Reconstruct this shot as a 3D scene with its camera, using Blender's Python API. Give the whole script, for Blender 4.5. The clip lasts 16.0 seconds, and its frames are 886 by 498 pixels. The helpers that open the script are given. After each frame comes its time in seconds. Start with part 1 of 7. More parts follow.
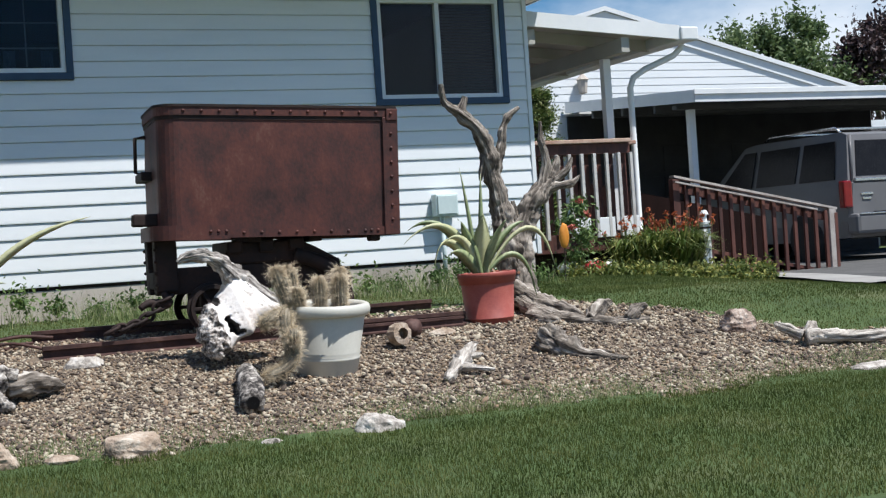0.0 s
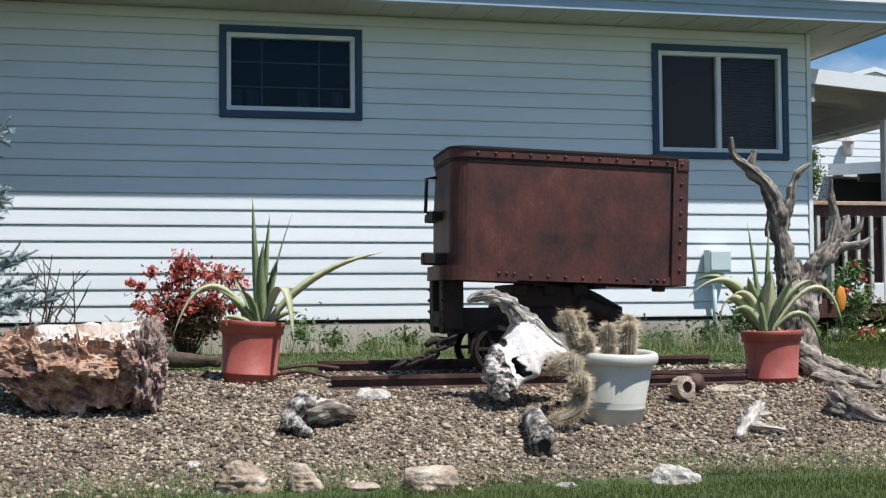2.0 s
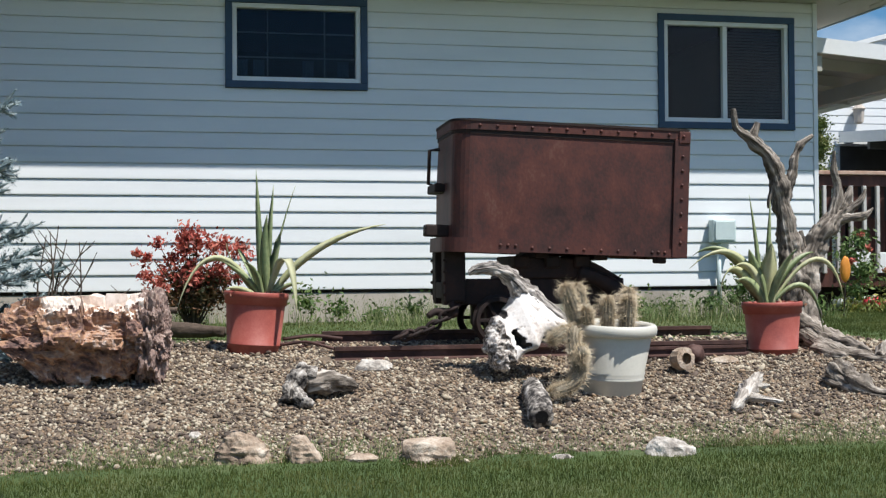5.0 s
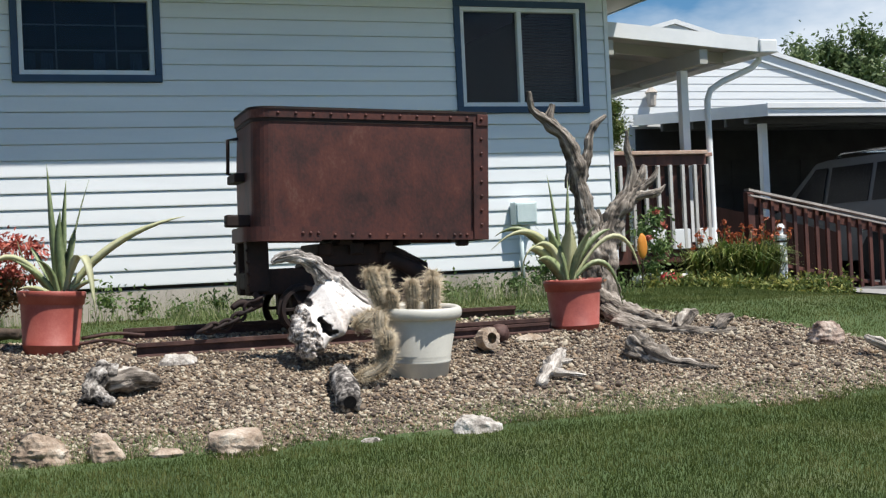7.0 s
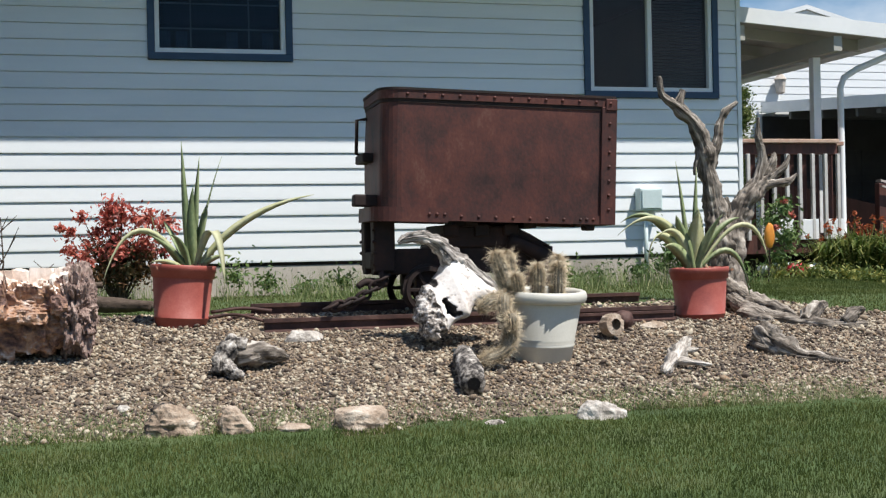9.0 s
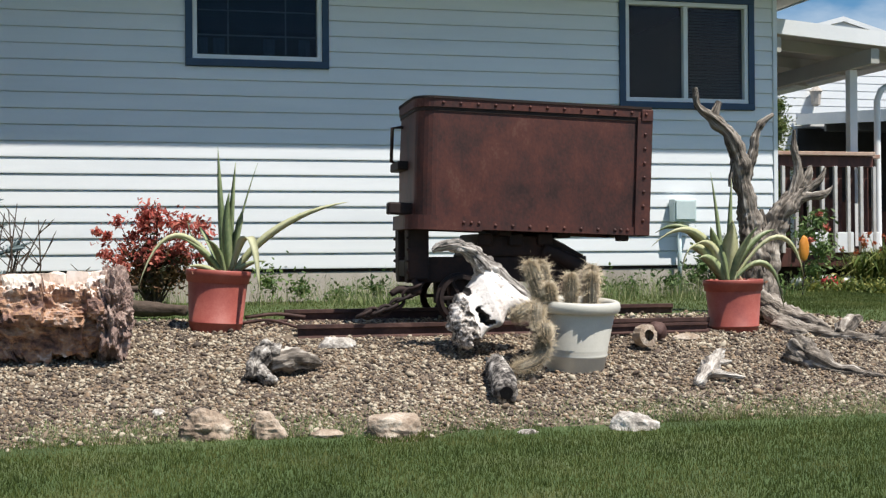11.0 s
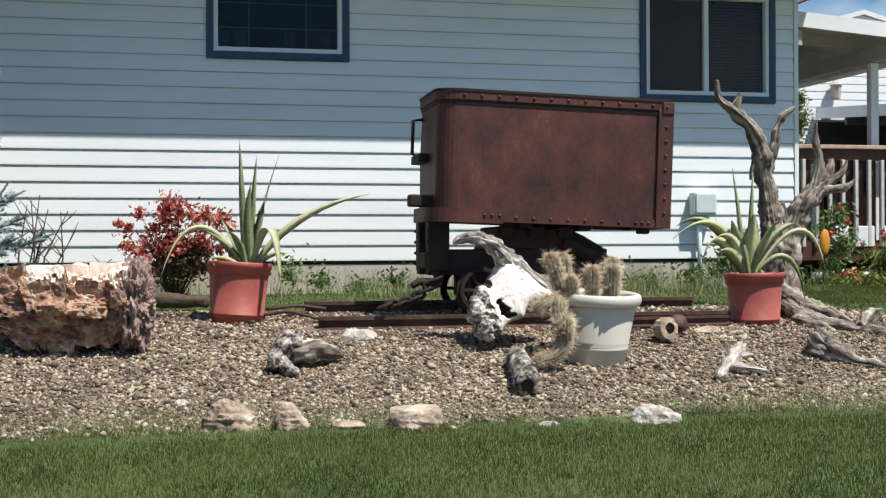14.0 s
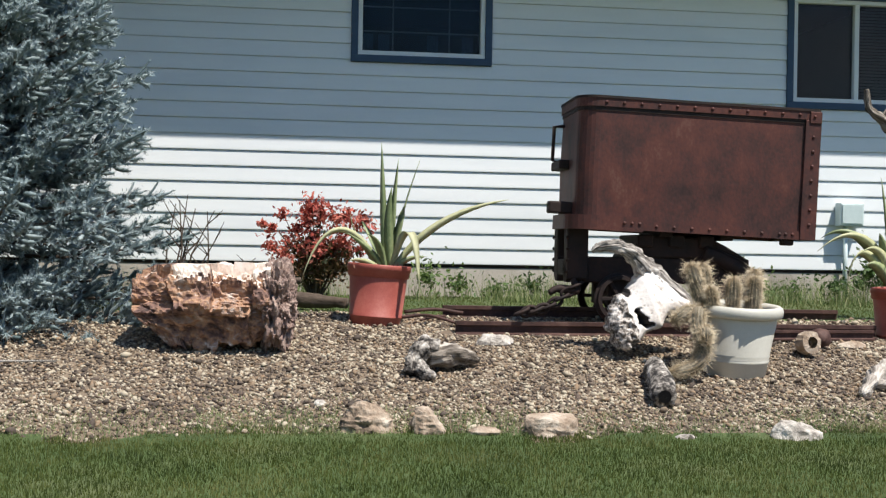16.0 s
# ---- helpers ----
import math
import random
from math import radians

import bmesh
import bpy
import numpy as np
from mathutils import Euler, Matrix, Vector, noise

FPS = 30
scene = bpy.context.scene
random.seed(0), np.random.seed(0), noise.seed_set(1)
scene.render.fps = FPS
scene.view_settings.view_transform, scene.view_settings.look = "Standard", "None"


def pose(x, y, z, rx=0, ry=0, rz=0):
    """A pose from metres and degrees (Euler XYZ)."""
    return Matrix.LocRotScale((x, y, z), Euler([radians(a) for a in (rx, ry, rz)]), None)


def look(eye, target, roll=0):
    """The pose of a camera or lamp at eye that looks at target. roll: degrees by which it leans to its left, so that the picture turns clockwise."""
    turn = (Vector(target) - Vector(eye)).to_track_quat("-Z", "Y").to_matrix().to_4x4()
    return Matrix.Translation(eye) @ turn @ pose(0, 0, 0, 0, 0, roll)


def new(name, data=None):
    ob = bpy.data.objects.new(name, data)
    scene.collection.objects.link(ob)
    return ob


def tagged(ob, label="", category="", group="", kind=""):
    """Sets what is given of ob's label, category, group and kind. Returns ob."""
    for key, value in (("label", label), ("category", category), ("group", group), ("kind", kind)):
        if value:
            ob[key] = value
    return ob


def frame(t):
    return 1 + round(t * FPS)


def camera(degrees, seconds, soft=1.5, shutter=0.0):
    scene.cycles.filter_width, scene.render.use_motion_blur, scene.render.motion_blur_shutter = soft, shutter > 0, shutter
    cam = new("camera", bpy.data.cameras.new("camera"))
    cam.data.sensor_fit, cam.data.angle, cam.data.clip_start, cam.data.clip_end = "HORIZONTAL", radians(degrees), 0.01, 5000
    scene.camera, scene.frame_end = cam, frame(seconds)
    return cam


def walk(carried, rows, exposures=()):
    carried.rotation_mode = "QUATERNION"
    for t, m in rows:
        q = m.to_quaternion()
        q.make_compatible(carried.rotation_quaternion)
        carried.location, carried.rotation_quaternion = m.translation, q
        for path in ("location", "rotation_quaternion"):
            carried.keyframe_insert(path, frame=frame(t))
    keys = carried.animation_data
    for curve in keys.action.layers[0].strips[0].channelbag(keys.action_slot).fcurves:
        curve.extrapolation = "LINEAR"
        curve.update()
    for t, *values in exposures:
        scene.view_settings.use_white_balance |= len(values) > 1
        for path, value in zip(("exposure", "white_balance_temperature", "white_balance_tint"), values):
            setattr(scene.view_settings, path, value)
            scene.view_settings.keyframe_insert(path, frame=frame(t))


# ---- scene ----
EXPOSURE = 0.45
cam = camera(36.38, 16.0, 1.3)
ROWS = [
    (0, 0.601, -0.078, 0.901, -22.769, -0.133, 3.79),
    (0.5, 0.412, 0.024, 0.888, -24.291, 1.561, 2.111),
    (1, 0.302, 0.034, 0.895, -20.64, 1.974, 1.159),
    (1.5, 0.224, 0.053, 0.923, -16.288, 3.659, 0.37),
    (2, 0.23, 0.058, 0.866, -13.282, 2.523, 0.456),
    (2.5, 0.23, 0.044, 0.904, -11.687, 1.178, -0.282),
    (3, 0.197, 0.047, 0.916, -11.406, 0.504, -0.71),
    (3.2, 0.203, 0.074, 0.889, -10.683, 0.473, -0.837),
    (5.3, 0.3, -0.031, 0.917, -13.81, 1.27, 1.089),
    (5.5, 0.3, -0.026, 0.895, -15.367, 1.588, 1.182),
    (6, 0.402, -0.032, 0.88, -18.902, 1.081, 2.468),
    (6.5, 0.378, -0.013, 0.892, -21.464, 0.989, 2.745),
    (7, 0.347, -0.011, 0.866, -20.664, 0.527, 2.68),
    (7.5, 0.316, -0.001, 0.876, -19.617, 0.309, 2.534),
    (8, 0.295, -0.003, 0.86, -17.972, 0.383, 1.838),
    (8.5, 0.292, 0.015, 0.846, -16.46, -0.035, 1.543),
    (9, 0.288, 0.008, 0.867, -15.752, -0.028, 1.186),
    (9.2, 0.254, 0.036, 0.856, -15.74, 0.047, 1.135),
    (11.3, 0.264, -0.006, 0.873, -14.384, 0.325, 0.394),
    (11.5, 0.264, -0.006, 0.873, -14.384, 0.325, 0.394),
    (12, 0.414, -0.056, 0.917, -17.648, 0.249, 2.602),
    (12.5, 0.368, -0.004, 0.904, -20.495, 1.157, 4.509),
    (13, 0.277, 0.021, 0.852, -16.937, 0.369, 2.492),
    (13.5, 0.261, -0.003, 0.864, -13.929, 0.516, 0.722),
    (14, 0.236, -0.004, 0.864, -13.745, 0.051, 0.283),
    (14.5, 0.227, -0.014, 0.866, -13.191, 0.037, -0.144),
    (15, 0.207, -0.006, 0.864, -12.654, -0.303, -0.339),
    (15.5, 0.152, 0.018, 0.875, -10.39, 0.262, -0.663),
    (16, 0.219, -0.018, 0.897, -7.961, 0.04, -1),
]
walk(cam, [(t, pose(x, y, z, 90 + pitch, roll, yaw)) for t, x, y, z, yaw, pitch, roll in ROWS], [(0.0, EXPOSURE - 0.05, 6150, 10), (3.2, EXPOSURE - 0.02, 6200, 10), (6.0, EXPOSURE - 0.03, 6420, 10), (9.0, EXPOSURE, 6450, 10), (12.0, EXPOSURE + 0.02, 6590, 10), (16.0, EXPOSURE + 0.04, 6590, 10)])

# ---------------------------------------------------------------- world and sun
SUN_TO = Vector((-0.80, 1.0, -2.54)).normalized()     # the way the sunlight travels
sun_data = bpy.data.lights.new("sun", "SUN")
sun_data.energy, sun_data.angle, sun_data.color = 5.0, radians(0.5), (1.0, 0.955, 0.88)
sun = new("sun", sun_data)
sun.matrix_world = look((0, 0, 30), Vector((0, 0, 30)) + SUN_TO)

world = bpy.data.worlds.new("sky")
scene.world = world
world.use_nodes = True
wn, wl = world.node_tree.nodes, world.node_tree.links
wn.clear()
sky = wn.new("ShaderNodeTexSky")
sky.sky_type, sky.sun_disc = "NISHITA", False
sky.sun_elevation = math.asin(-SUN_TO.z)
sky.sun_rotation = math.atan2(-SUN_TO.x, -SUN_TO.y)
sky.air_density, sky.dust_density, sky.ozone_density = 1.0, 0.3, 3.0
coord = wn.new("ShaderNodeTexCoord")
stretch = wn.new("ShaderNodeMapping")
stretch.inputs["Scale"].default_value = (1.0, 1.0, 2.6)
cloud = wn.new("ShaderNodeTexNoise")
cloud.inputs["Scale"].default_value, cloud.inputs["Detail"].default_value, cloud.inputs["Roughness"].default_value = 2.1, 7.0, 0.58
cover = wn.new("ShaderNodeValToRGB")
cover.color_ramp.elements[0].position, cover.color_ramp.elements[1].position = 0.50, 0.70
mix = wn.new("ShaderNodeMixRGB")
mix.inputs["Color2"].default_value = (9.5, 10.2, 11.0, 1)
back = wn.new("ShaderNodeBackground")
back.inputs["Strength"].default_value = 0.065
out = wn.new("ShaderNodeOutputWorld")
wl.new(coord.outputs["Generated"], stretch.inputs["Vector"])
wl.new(stretch.outputs["Vector"], cloud.inputs["Vector"])
bank = wn.new("ShaderNodeVectorMath")
bank.operation = "DOT_PRODUCT"
bank.inputs[1].default_value = (0.648, 0.746, 0.153)
wl.new(coord.outputs["Generated"], bank.inputs[0])
near_bank = wn.new("ShaderNodeMapRange")
near_bank.inputs["From Min"].default_value, near_bank.inputs["From Max"].default_value = 0.986, 0.9995
near_bank.inputs["To Min"].default_value, near_bank.inputs["To Max"].default_value = 0.0, 0.24
wl.new(bank.outputs["Value"], near_bank.inputs["Value"])
thick = wn.new("ShaderNodeMath")
thick.operation = "ADD"
wl.new(cloud.outputs["Fac"], thick.inputs[0])
wl.new(near_bank.outputs["Result"], thick.inputs[1])
wl.new(thick.outputs[0], cover.inputs["Fac"])
wl.new(cover.outputs["Color"], mix.inputs["Fac"])
tone = wn.new("ShaderNodeHueSaturation")
tone.inputs["Saturation"].default_value, tone.inputs["Value"].default_value = 1.35, 1.1
wl.new(sky.outputs["Color"], tone.inputs["Color"])
wl.new(tone.outputs["Color"], mix.inputs["Color1"])
wl.new(mix.outputs["Color"], back.inputs["Color"])
wl.new(back.outputs["Background"], out.inputs["Surface"])


# ---------------------------------------------------------------- materials
def material(name, colours, scale=8.0, rough=0.7, metal=0.0, bump=0.0, bump_scale=60.0, detail=6.0, stretch=(1, 1, 1), island=0.0, each=0.0, spec=0.5,
             sheer=0.0, rough_var=0.1, grain=False):
    """A surface with colours spread by a coarse and a fine noise in world space; island / each: lightness spread between pieces."""
    m = bpy.data.materials.new(name)
    m.use_nodes = True
    n, l = m.node_tree.nodes, m.node_tree.links
    b = n["Principled BSDF"]
    geo = n.new("ShaderNodeNewGeometry")
    mp = n.new("ShaderNodeMapping")
    mp.inputs["Scale"].default_value = stretch
    if grain:
        along = n.new("ShaderNodeAttribute")
        along.attribute_name = "grain"
        l.new(along.outputs["Vector"], mp.inputs["Vector"])
    else:
        l.new(geo.outputs["Position"], mp.inputs["Vector"])
    big, fine = n.new("ShaderNodeTexNoise"), n.new("ShaderNodeTexNoise")
    big.inputs["Scale"].default_value, big.inputs["Detail"].default_value, big.inputs["Roughness"].default_value = scale, detail, 0.62
    fine.inputs["Scale"].default_value, fine.inputs["Detail"].default_value = bump_scale, 4.0
    l.new(mp.outputs["Vector"], big.inputs["Vector"])
    l.new(mp.outputs["Vector"], fine.inputs["Vector"])
    ramp = n.new("ShaderNodeValToRGB")
    e = ramp.color_ramp.elements
    while len(e) < len(colours):
        e.new(0.5)
    for i, c in enumerate(colours):
        e[i].position = 0.30 + 0.40 * i / max(1, len(colours) - 1)
        e[i].color = (*c, 1)
    add = n.new("ShaderNodeMath")
    add.operation = "MULTIPLY_ADD"
    add.inputs[1].default_value = 0.35
    shift = n.new("ShaderNodeMath")
    shift.operation = "ADD"
    shift.inputs[1].default_value = -0.175
    l.new(fine.outputs["Fac"], add.inputs[0])
    l.new(big.outputs["Fac"], add.inputs[2])
    l.new(add.outputs[0], shift.inputs[0])
    last = shift.outputs[0]
    for source, amount in ((("geo", "Random Per Island"), island), (("obj", "Random"), each)):
        if amount:
            if source[0] == "geo":
                value = geo.outputs["Random Per Island"]
            else:
                value = n.new("ShaderNodeObjectInfo").outputs["Random"]
            k = n.new("ShaderNodeMath")
            k.operation = "MULTIPLY_ADD"
            k.inputs[1].default_value = amount
            l.new(value, k.inputs[0])
            l.new(last, k.inputs[2])
            k2 = n.new("ShaderNodeMath")
            k2.operation = "ADD"
            k2.inputs[1].default_value = -amount / 2
            l.new(k.outputs[0], k2.inputs[0])
            last = k2.outputs[0]
    l.new(last, ramp.inputs["Fac"])
    l.new(ramp.outputs["Color"], b.inputs["Base Color"])
    rr = n.new("ShaderNodeMapRange")
    rr.inputs["To Min"].default_value, rr.inputs["To Max"].default_value = max(0.02, rough - rough_var), min(1, rough + rough_var)
    l.new(fine.outputs["Fac"], rr.inputs["Value"])
    l.new(rr.outputs["Result"], b.inputs["Roughness"])
    b.inputs["Metallic"].default_value = metal
    b.inputs["Specular IOR Level"].default_value = spec
    if bump:
        bp = n.new("ShaderNodeBump")
        bp.inputs["Strength"].default_value, bp.inputs["Distance"].default_value = 1.0, bump
        l.new(shift.outputs[0], bp.inputs["Height"])
        l.new(bp.outputs["Normal"], b.inputs["Normal"])
    if sheer:
        tr = n.new("ShaderNodeBsdfTranslucent")
        ms = n.new("ShaderNodeMixShader")
        ms.inputs["Fac"].default_value = sheer
        l.new(ramp.outputs["Color"], tr.inputs["Color"])
        l.new(b.outputs["BSDF"], ms.inputs[1])
        l.new(tr.outputs["BSDF"], ms.inputs[2])
        l.new(ms.outputs["Shader"], n["Material Output"].inputs["Surface"])
    return m


def glass_material(name, gloss=0.10, tint=(0.75, 0.8, 0.85)):
    m = bpy.data.materials.new(name)
    m.use_nodes = True
    n, l = m.node_tree.nodes, m.node_tree.links
    n.remove(n["Principled BSDF"])
    clear, shine, ms, fres = n.new("ShaderNodeBsdfTransparent"), n.new("ShaderNodeBsdfGlossy"), n.new("ShaderNodeMixShader"), n.new("ShaderNodeFresnel")
    clear.inputs["Color"].default_value = (*tint, 1)
    shine.inputs["Roughness"].default_value = 0.02
    fres.inputs["IOR"].default_value = 1.0 + gloss * 5
    l.new(fres.outputs[0], ms.inputs["Fac"])
    l.new(clear.outputs[0], ms.inputs[1])
    l.new(shine.outputs[0], ms.inputs[2])
    l.new(ms.outputs[0], n["Material Output"].inputs["Surface"])
    return m


SIDING = material("white_vinyl_siding", [(0.69, 0.72, 0.74), (0.75, 0.775, 0.79), (0.78, 0.80, 0.81)], 1.4, 0.55, bump=0.0006, bump_scale=180, stretch=(0.4, 1, 3), each=0.05)
WHITE = material("white_paint", [(0.70, 0.72, 0.73), (0.80, 0.81, 0.81)], 3.0, 0.45, bump=0.0004, bump_scale=90)
# House soffit colour; reused to paint the shade under the porch roof.
SOFFIT_AND_SHADE = material("soffit_and_shade_paint", [(0.40, 0.39, 0.35), (0.46, 0.45, 0.41)], 2.0, 0.6, bump=0.0006)
FASCIA = material("pale_blue_fascia_paint", [(0.31, 0.41, 0.51), (0.37, 0.46, 0.56)], 3.0, 0.5, bump=0.0005)
BLUE = material("blue_trim_paint", [(0.016, 0.045, 0.095), (0.028, 0.066, 0.125)], 6.0, 0.5, bump=0.0005)
# Near-black albedo that paints the unlit gloom of the rooms behind the glass.
ROOM_SHADE = material("room_shade", [(0.025, 0.024, 0.025), (0.04, 0.038, 0.036)], 2.0, 0.9)
# For blind slats; also darkens the carport roof's underside to paint in shade.
BLIND_AND_SHADE = material("grey_blind_and_shade", [(0.07, 0.07, 0.07), (0.11, 0.11, 0.105)], 5.0, 0.8)
CURTAIN = material("blue_curtain", [(0.10, 0.14, 0.20), (0.18, 0.23, 0.30)], 6.0, 0.9, sheer=0.2)
GLASS = glass_material("window_glass", 0.065, (0.55, 0.58, 0.62))
CONCRETE = material("foundation_concrete", [(0.33, 0.29, 0.25), (0.45, 0.40, 0.35), (0.52, 0.47, 0.42)], 3.0, 0.9, bump=0.004, bump_scale=45)
DRIVE = material("driveway_concrete", [(0.24, 0.23, 0.215), (0.33, 0.32, 0.30)], 2.0, 0.9, bump=0.003, bump_scale=60)
ASPHALT = material("dark_grey_slab", [(0.07, 0.069, 0.068), (0.12, 0.117, 0.113)], 3.0, 0.9, bump=0.003, bump_scale=60, spec=0.2)
LAWN = material("lawn_soil", [(0.035, 0.058, 0.014), (0.052, 0.085, 0.020), (0.09, 0.105, 0.04)], 1.3, 0.95, bump=0.02, bump_scale=50)
BLADE = material("grass_blade", [(0.048, 0.072, 0.012), (0.092, 0.122, 0.023), (0.18, 0.185, 0.058)], 1.5, 0.6, island=0.22, sheer=0.35, bump_scale=25)
WEED = material("dry_weed", [(0.10, 0.16, 0.05), (0.20, 0.26, 0.10), (0.38, 0.38, 0.20)], 3.0, 0.7, island=0.4, sheer=0.3)
SAND = material("gravel_bed_dirt", [(0.11, 0.082, 0.058), (0.17, 0.128, 0.09), (0.22, 0.166, 0.117)], 2.5, 0.95, bump=0.02, bump_scale=70)
PEBBLE = material("river_pebble", [(0.070, 0.052, 0.040), (0.125, 0.086, 0.064), (0.145, 0.118, 0.092), (0.19, 0.130, 0.082), (0.205, 0.165, 0.12), (0.25, 0.155, 0.088), (0.27, 0.215, 0.15), (0.43, 0.37, 0.28)], 2.6, 0.85, island=0.70, bump=0.002, bump_scale=120)
RUST = material("rusted_steel", [(0.030, 0.013, 0.012), (0.054, 0.021, 0.018), (0.080, 0.026, 0.021), (0.104, 0.032, 0.023), (0.13, 0.055, 0.042)], 3.8, 0.60, 0.25, bump=0.0022, bump_scale=60, stretch=(1, 1, 0.7))
# Also colours the painted shade lines under the siding and the tub band.
RUST_AND_SHADE = material("dark_rusted_iron_and_shade", [(0.010, 0.006, 0.0055), (0.022, 0.011, 0.009), (0.045, 0.020, 0.014)], 6.0, 0.75, 0.2, bump=0.003, bump_scale=60)
RAIL_RUST = material("rusted_rail", [(0.03, 0.014, 0.012), (0.068, 0.031, 0.025), (0.12, 0.065, 0.052)], 7.0, 0.75, 0.1, bump=0.003, bump_scale=60)
TERRACOTTA = material("terracotta_plastic", [(0.25, 0.052, 0.041), (0.32, 0.076, 0.057), (0.38, 0.115, 0.09)], 5.0, 0.55, bump=0.0006, bump_scale=90)
WHITE_POT = material("white_plastic_pot", [(0.47, 0.455, 0.40), (0.56, 0.545, 0.49)], 5.0, 0.5, bump=0.0005, bump_scale=90)
POT_SOIL = material("potting_soil", [(0.03, 0.02, 0.015), (0.08, 0.055, 0.04)], 30.0, 0.95, bump=0.01, bump_scale=90)
AGAVE = material("agave_leaf", [(0.15, 0.20, 0.09), (0.28, 0.33, 0.165), (0.48, 0.49, 0.30)], 3.0, 0.5, bump=0.0008, island=0.35, sheer=0.12, stretch=(1, 1, 0.5))
AGAVE_DRY = material("bleached_agave_leaf", [(0.38, 0.40, 0.21), (0.55, 0.54, 0.35)], 4.0, 0.6, bump=0.0008, island=0.2, sheer=0.15)
CACTUS = material("cactus_skin", [(0.11, 0.10, 0.07), (0.24, 0.205, 0.15), (0.40, 0.36, 0.28)], 14.0, 0.8, bump=0.003, bump_scale=90)
SPINE = material("cactus_spine", [(0.28, 0.21, 0.125), (0.45, 0.36, 0.24), (0.60, 0.52, 0.39)], 12.0, 0.7, island=0.3)
DRIFT = material("grey_driftwood", [(0.016, 0.012, 0.010), (0.10, 0.082, 0.066), (0.27, 0.232, 0.195), (0.52, 0.475, 0.42)], 34.0, 0.9, bump=0.016, bump_scale=105, grain=True)
DRIFT_PALE = material("pale_driftwood", [(0.07, 0.058, 0.05), (0.30, 0.265, 0.23), (0.52, 0.475, 0.425), (0.68, 0.64, 0.58)], 34.0, 0.9, bump=0.014, bump_scale=110, grain=True)
STONE_PALE = material("pale_grey_stone", [(0.06, 0.052, 0.046), (0.27, 0.24, 0.21), (0.46, 0.42, 0.375), (0.62, 0.585, 0.54)], 13.0, 0.9, bump=0.016, bump_scale=45, each=0.1)
LIMB = material("weathered_limb_wood", [(0.02, 0.017, 0.016), (0.16, 0.14, 0.125), (0.48, 0.44, 0.40), (0.70, 0.66, 0.62)], 36.0, 0.9, bump=0.012, bump_scale=120, grain=True)
MOTTLED = material("mottled_bleached_wood", [(0.012, 0.010, 0.010), (0.14, 0.12, 0.105), (0.52, 0.475, 0.44), (0.72, 0.68, 0.64)], 15.0, 0.95, bump=0.012, bump_scale=60)
ROT = material("black_rotted_wood", [(0.008, 0.006, 0.006), (0.028, 0.022, 0.02)], 20.0, 0.95, bump=0.01, bump_scale=60)
DRY_LEAF = material("dry_brown_leaf", [(0.16, 0.06, 0.035), (0.30, 0.15, 0.09), (0.42, 0.28, 0.18)], 9.0, 0.8, island=0.5)
BLEACHED = material("bleached_wood", [(0.42, 0.36, 0.33), (0.70, 0.65, 0.61), (0.76, 0.72, 0.69), (0.80, 0.77, 0.74)], 9.0, 0.85, bump=0.006, bump_scale=40)
LICHEN = material("black_lichened_wood", [(0.010, 0.008, 0.008), (0.030, 0.025, 0.022), (0.30, 0.27, 0.24), (0.66, 0.62, 0.57)], 16.0, 0.95, bump=0.012, bump_scale=60)
BROWN_STONE = material("brown_pink_stone", [(0.07, 0.045, 0.035), (0.20, 0.14, 0.11), (0.36, 0.28, 0.23), (0.55, 0.48, 0.42)], 9.0, 0.9, bump=0.016, bump_scale=45)
STONE = material("pale_pink_stone", [(0.12, 0.085, 0.06), (0.29, 0.215, 0.155), (0.39, 0.31, 0.24), (0.55, 0.48, 0.40)], 9.0, 0.88, bump=0.016, bump_scale=45, each=0.15)
PETRIFIED = material("petrified_wood", [(0.035, 0.022, 0.019), (0.12, 0.066, 0.054), (0.23, 0.132, 0.10), (0.38, 0.215, 0.125), (0.40, 0.285, 0.23), (0.68, 0.58, 0.50)], 8.0, 0.8, bump=0.03, bump_scale=34, stretch=(0.9, 1, 1.25))
PETRIFIED_END = material("petrified_wood_rind", [(0.08, 0.054, 0.048), (0.23, 0.155, 0.13), (0.44, 0.34, 0.29)], 20.0, 0.88, bump=0.012, bump_scale=60, stretch=(1.2, 1, 0.9))
PETRIFIED_TOP = material("petrified_wood_cut_top", [(0.48, 0.36, 0.29), (0.70, 0.59, 0.51), (0.78, 0.71, 0.65)], 8.0, 0.7, bump=0.004, bump_scale=50)
BARK = material("brown_bark", [(0.05, 0.035, 0.025), (0.11, 0.08, 0.06)], 14.0, 0.95, bump=0.01)
NEEDLE = material("blue_spruce_needle", [(0.10, 0.145, 0.148), (0.22, 0.285, 0.30), (0.35, 0.42, 0.44)], 2.0, 0.65, island=0.4, sheer=0.2)
LEAF = material("green_leaf", [(0.04, 0.085, 0.022), (0.085, 0.15, 0.04), (0.16, 0.23, 0.07)], 1.0, 0.6, island=0.4, sheer=0.25)
TREE_LEAF = material("olive_tree_leaf", [(0.06, 0.10, 0.035), (0.12, 0.175, 0.065), (0.21, 0.27, 0.12)], 1.0, 0.6, island=0.4, sheer=0.3)
LEAF_PURPLE = material("dark_purple_leaf", [(0.02, 0.013, 0.015), (0.045, 0.027, 0.03), (0.08, 0.045, 0.045)], 1.0, 0.6, island=0.4, sheer=0.15)
RED_LEAF = material("red_barberry_leaf", [(0.20, 0.04, 0.03), (0.50, 0.10, 0.075), (0.62, 0.22, 0.16)], 5.0, 0.6, island=0.5, sheer=0.3)
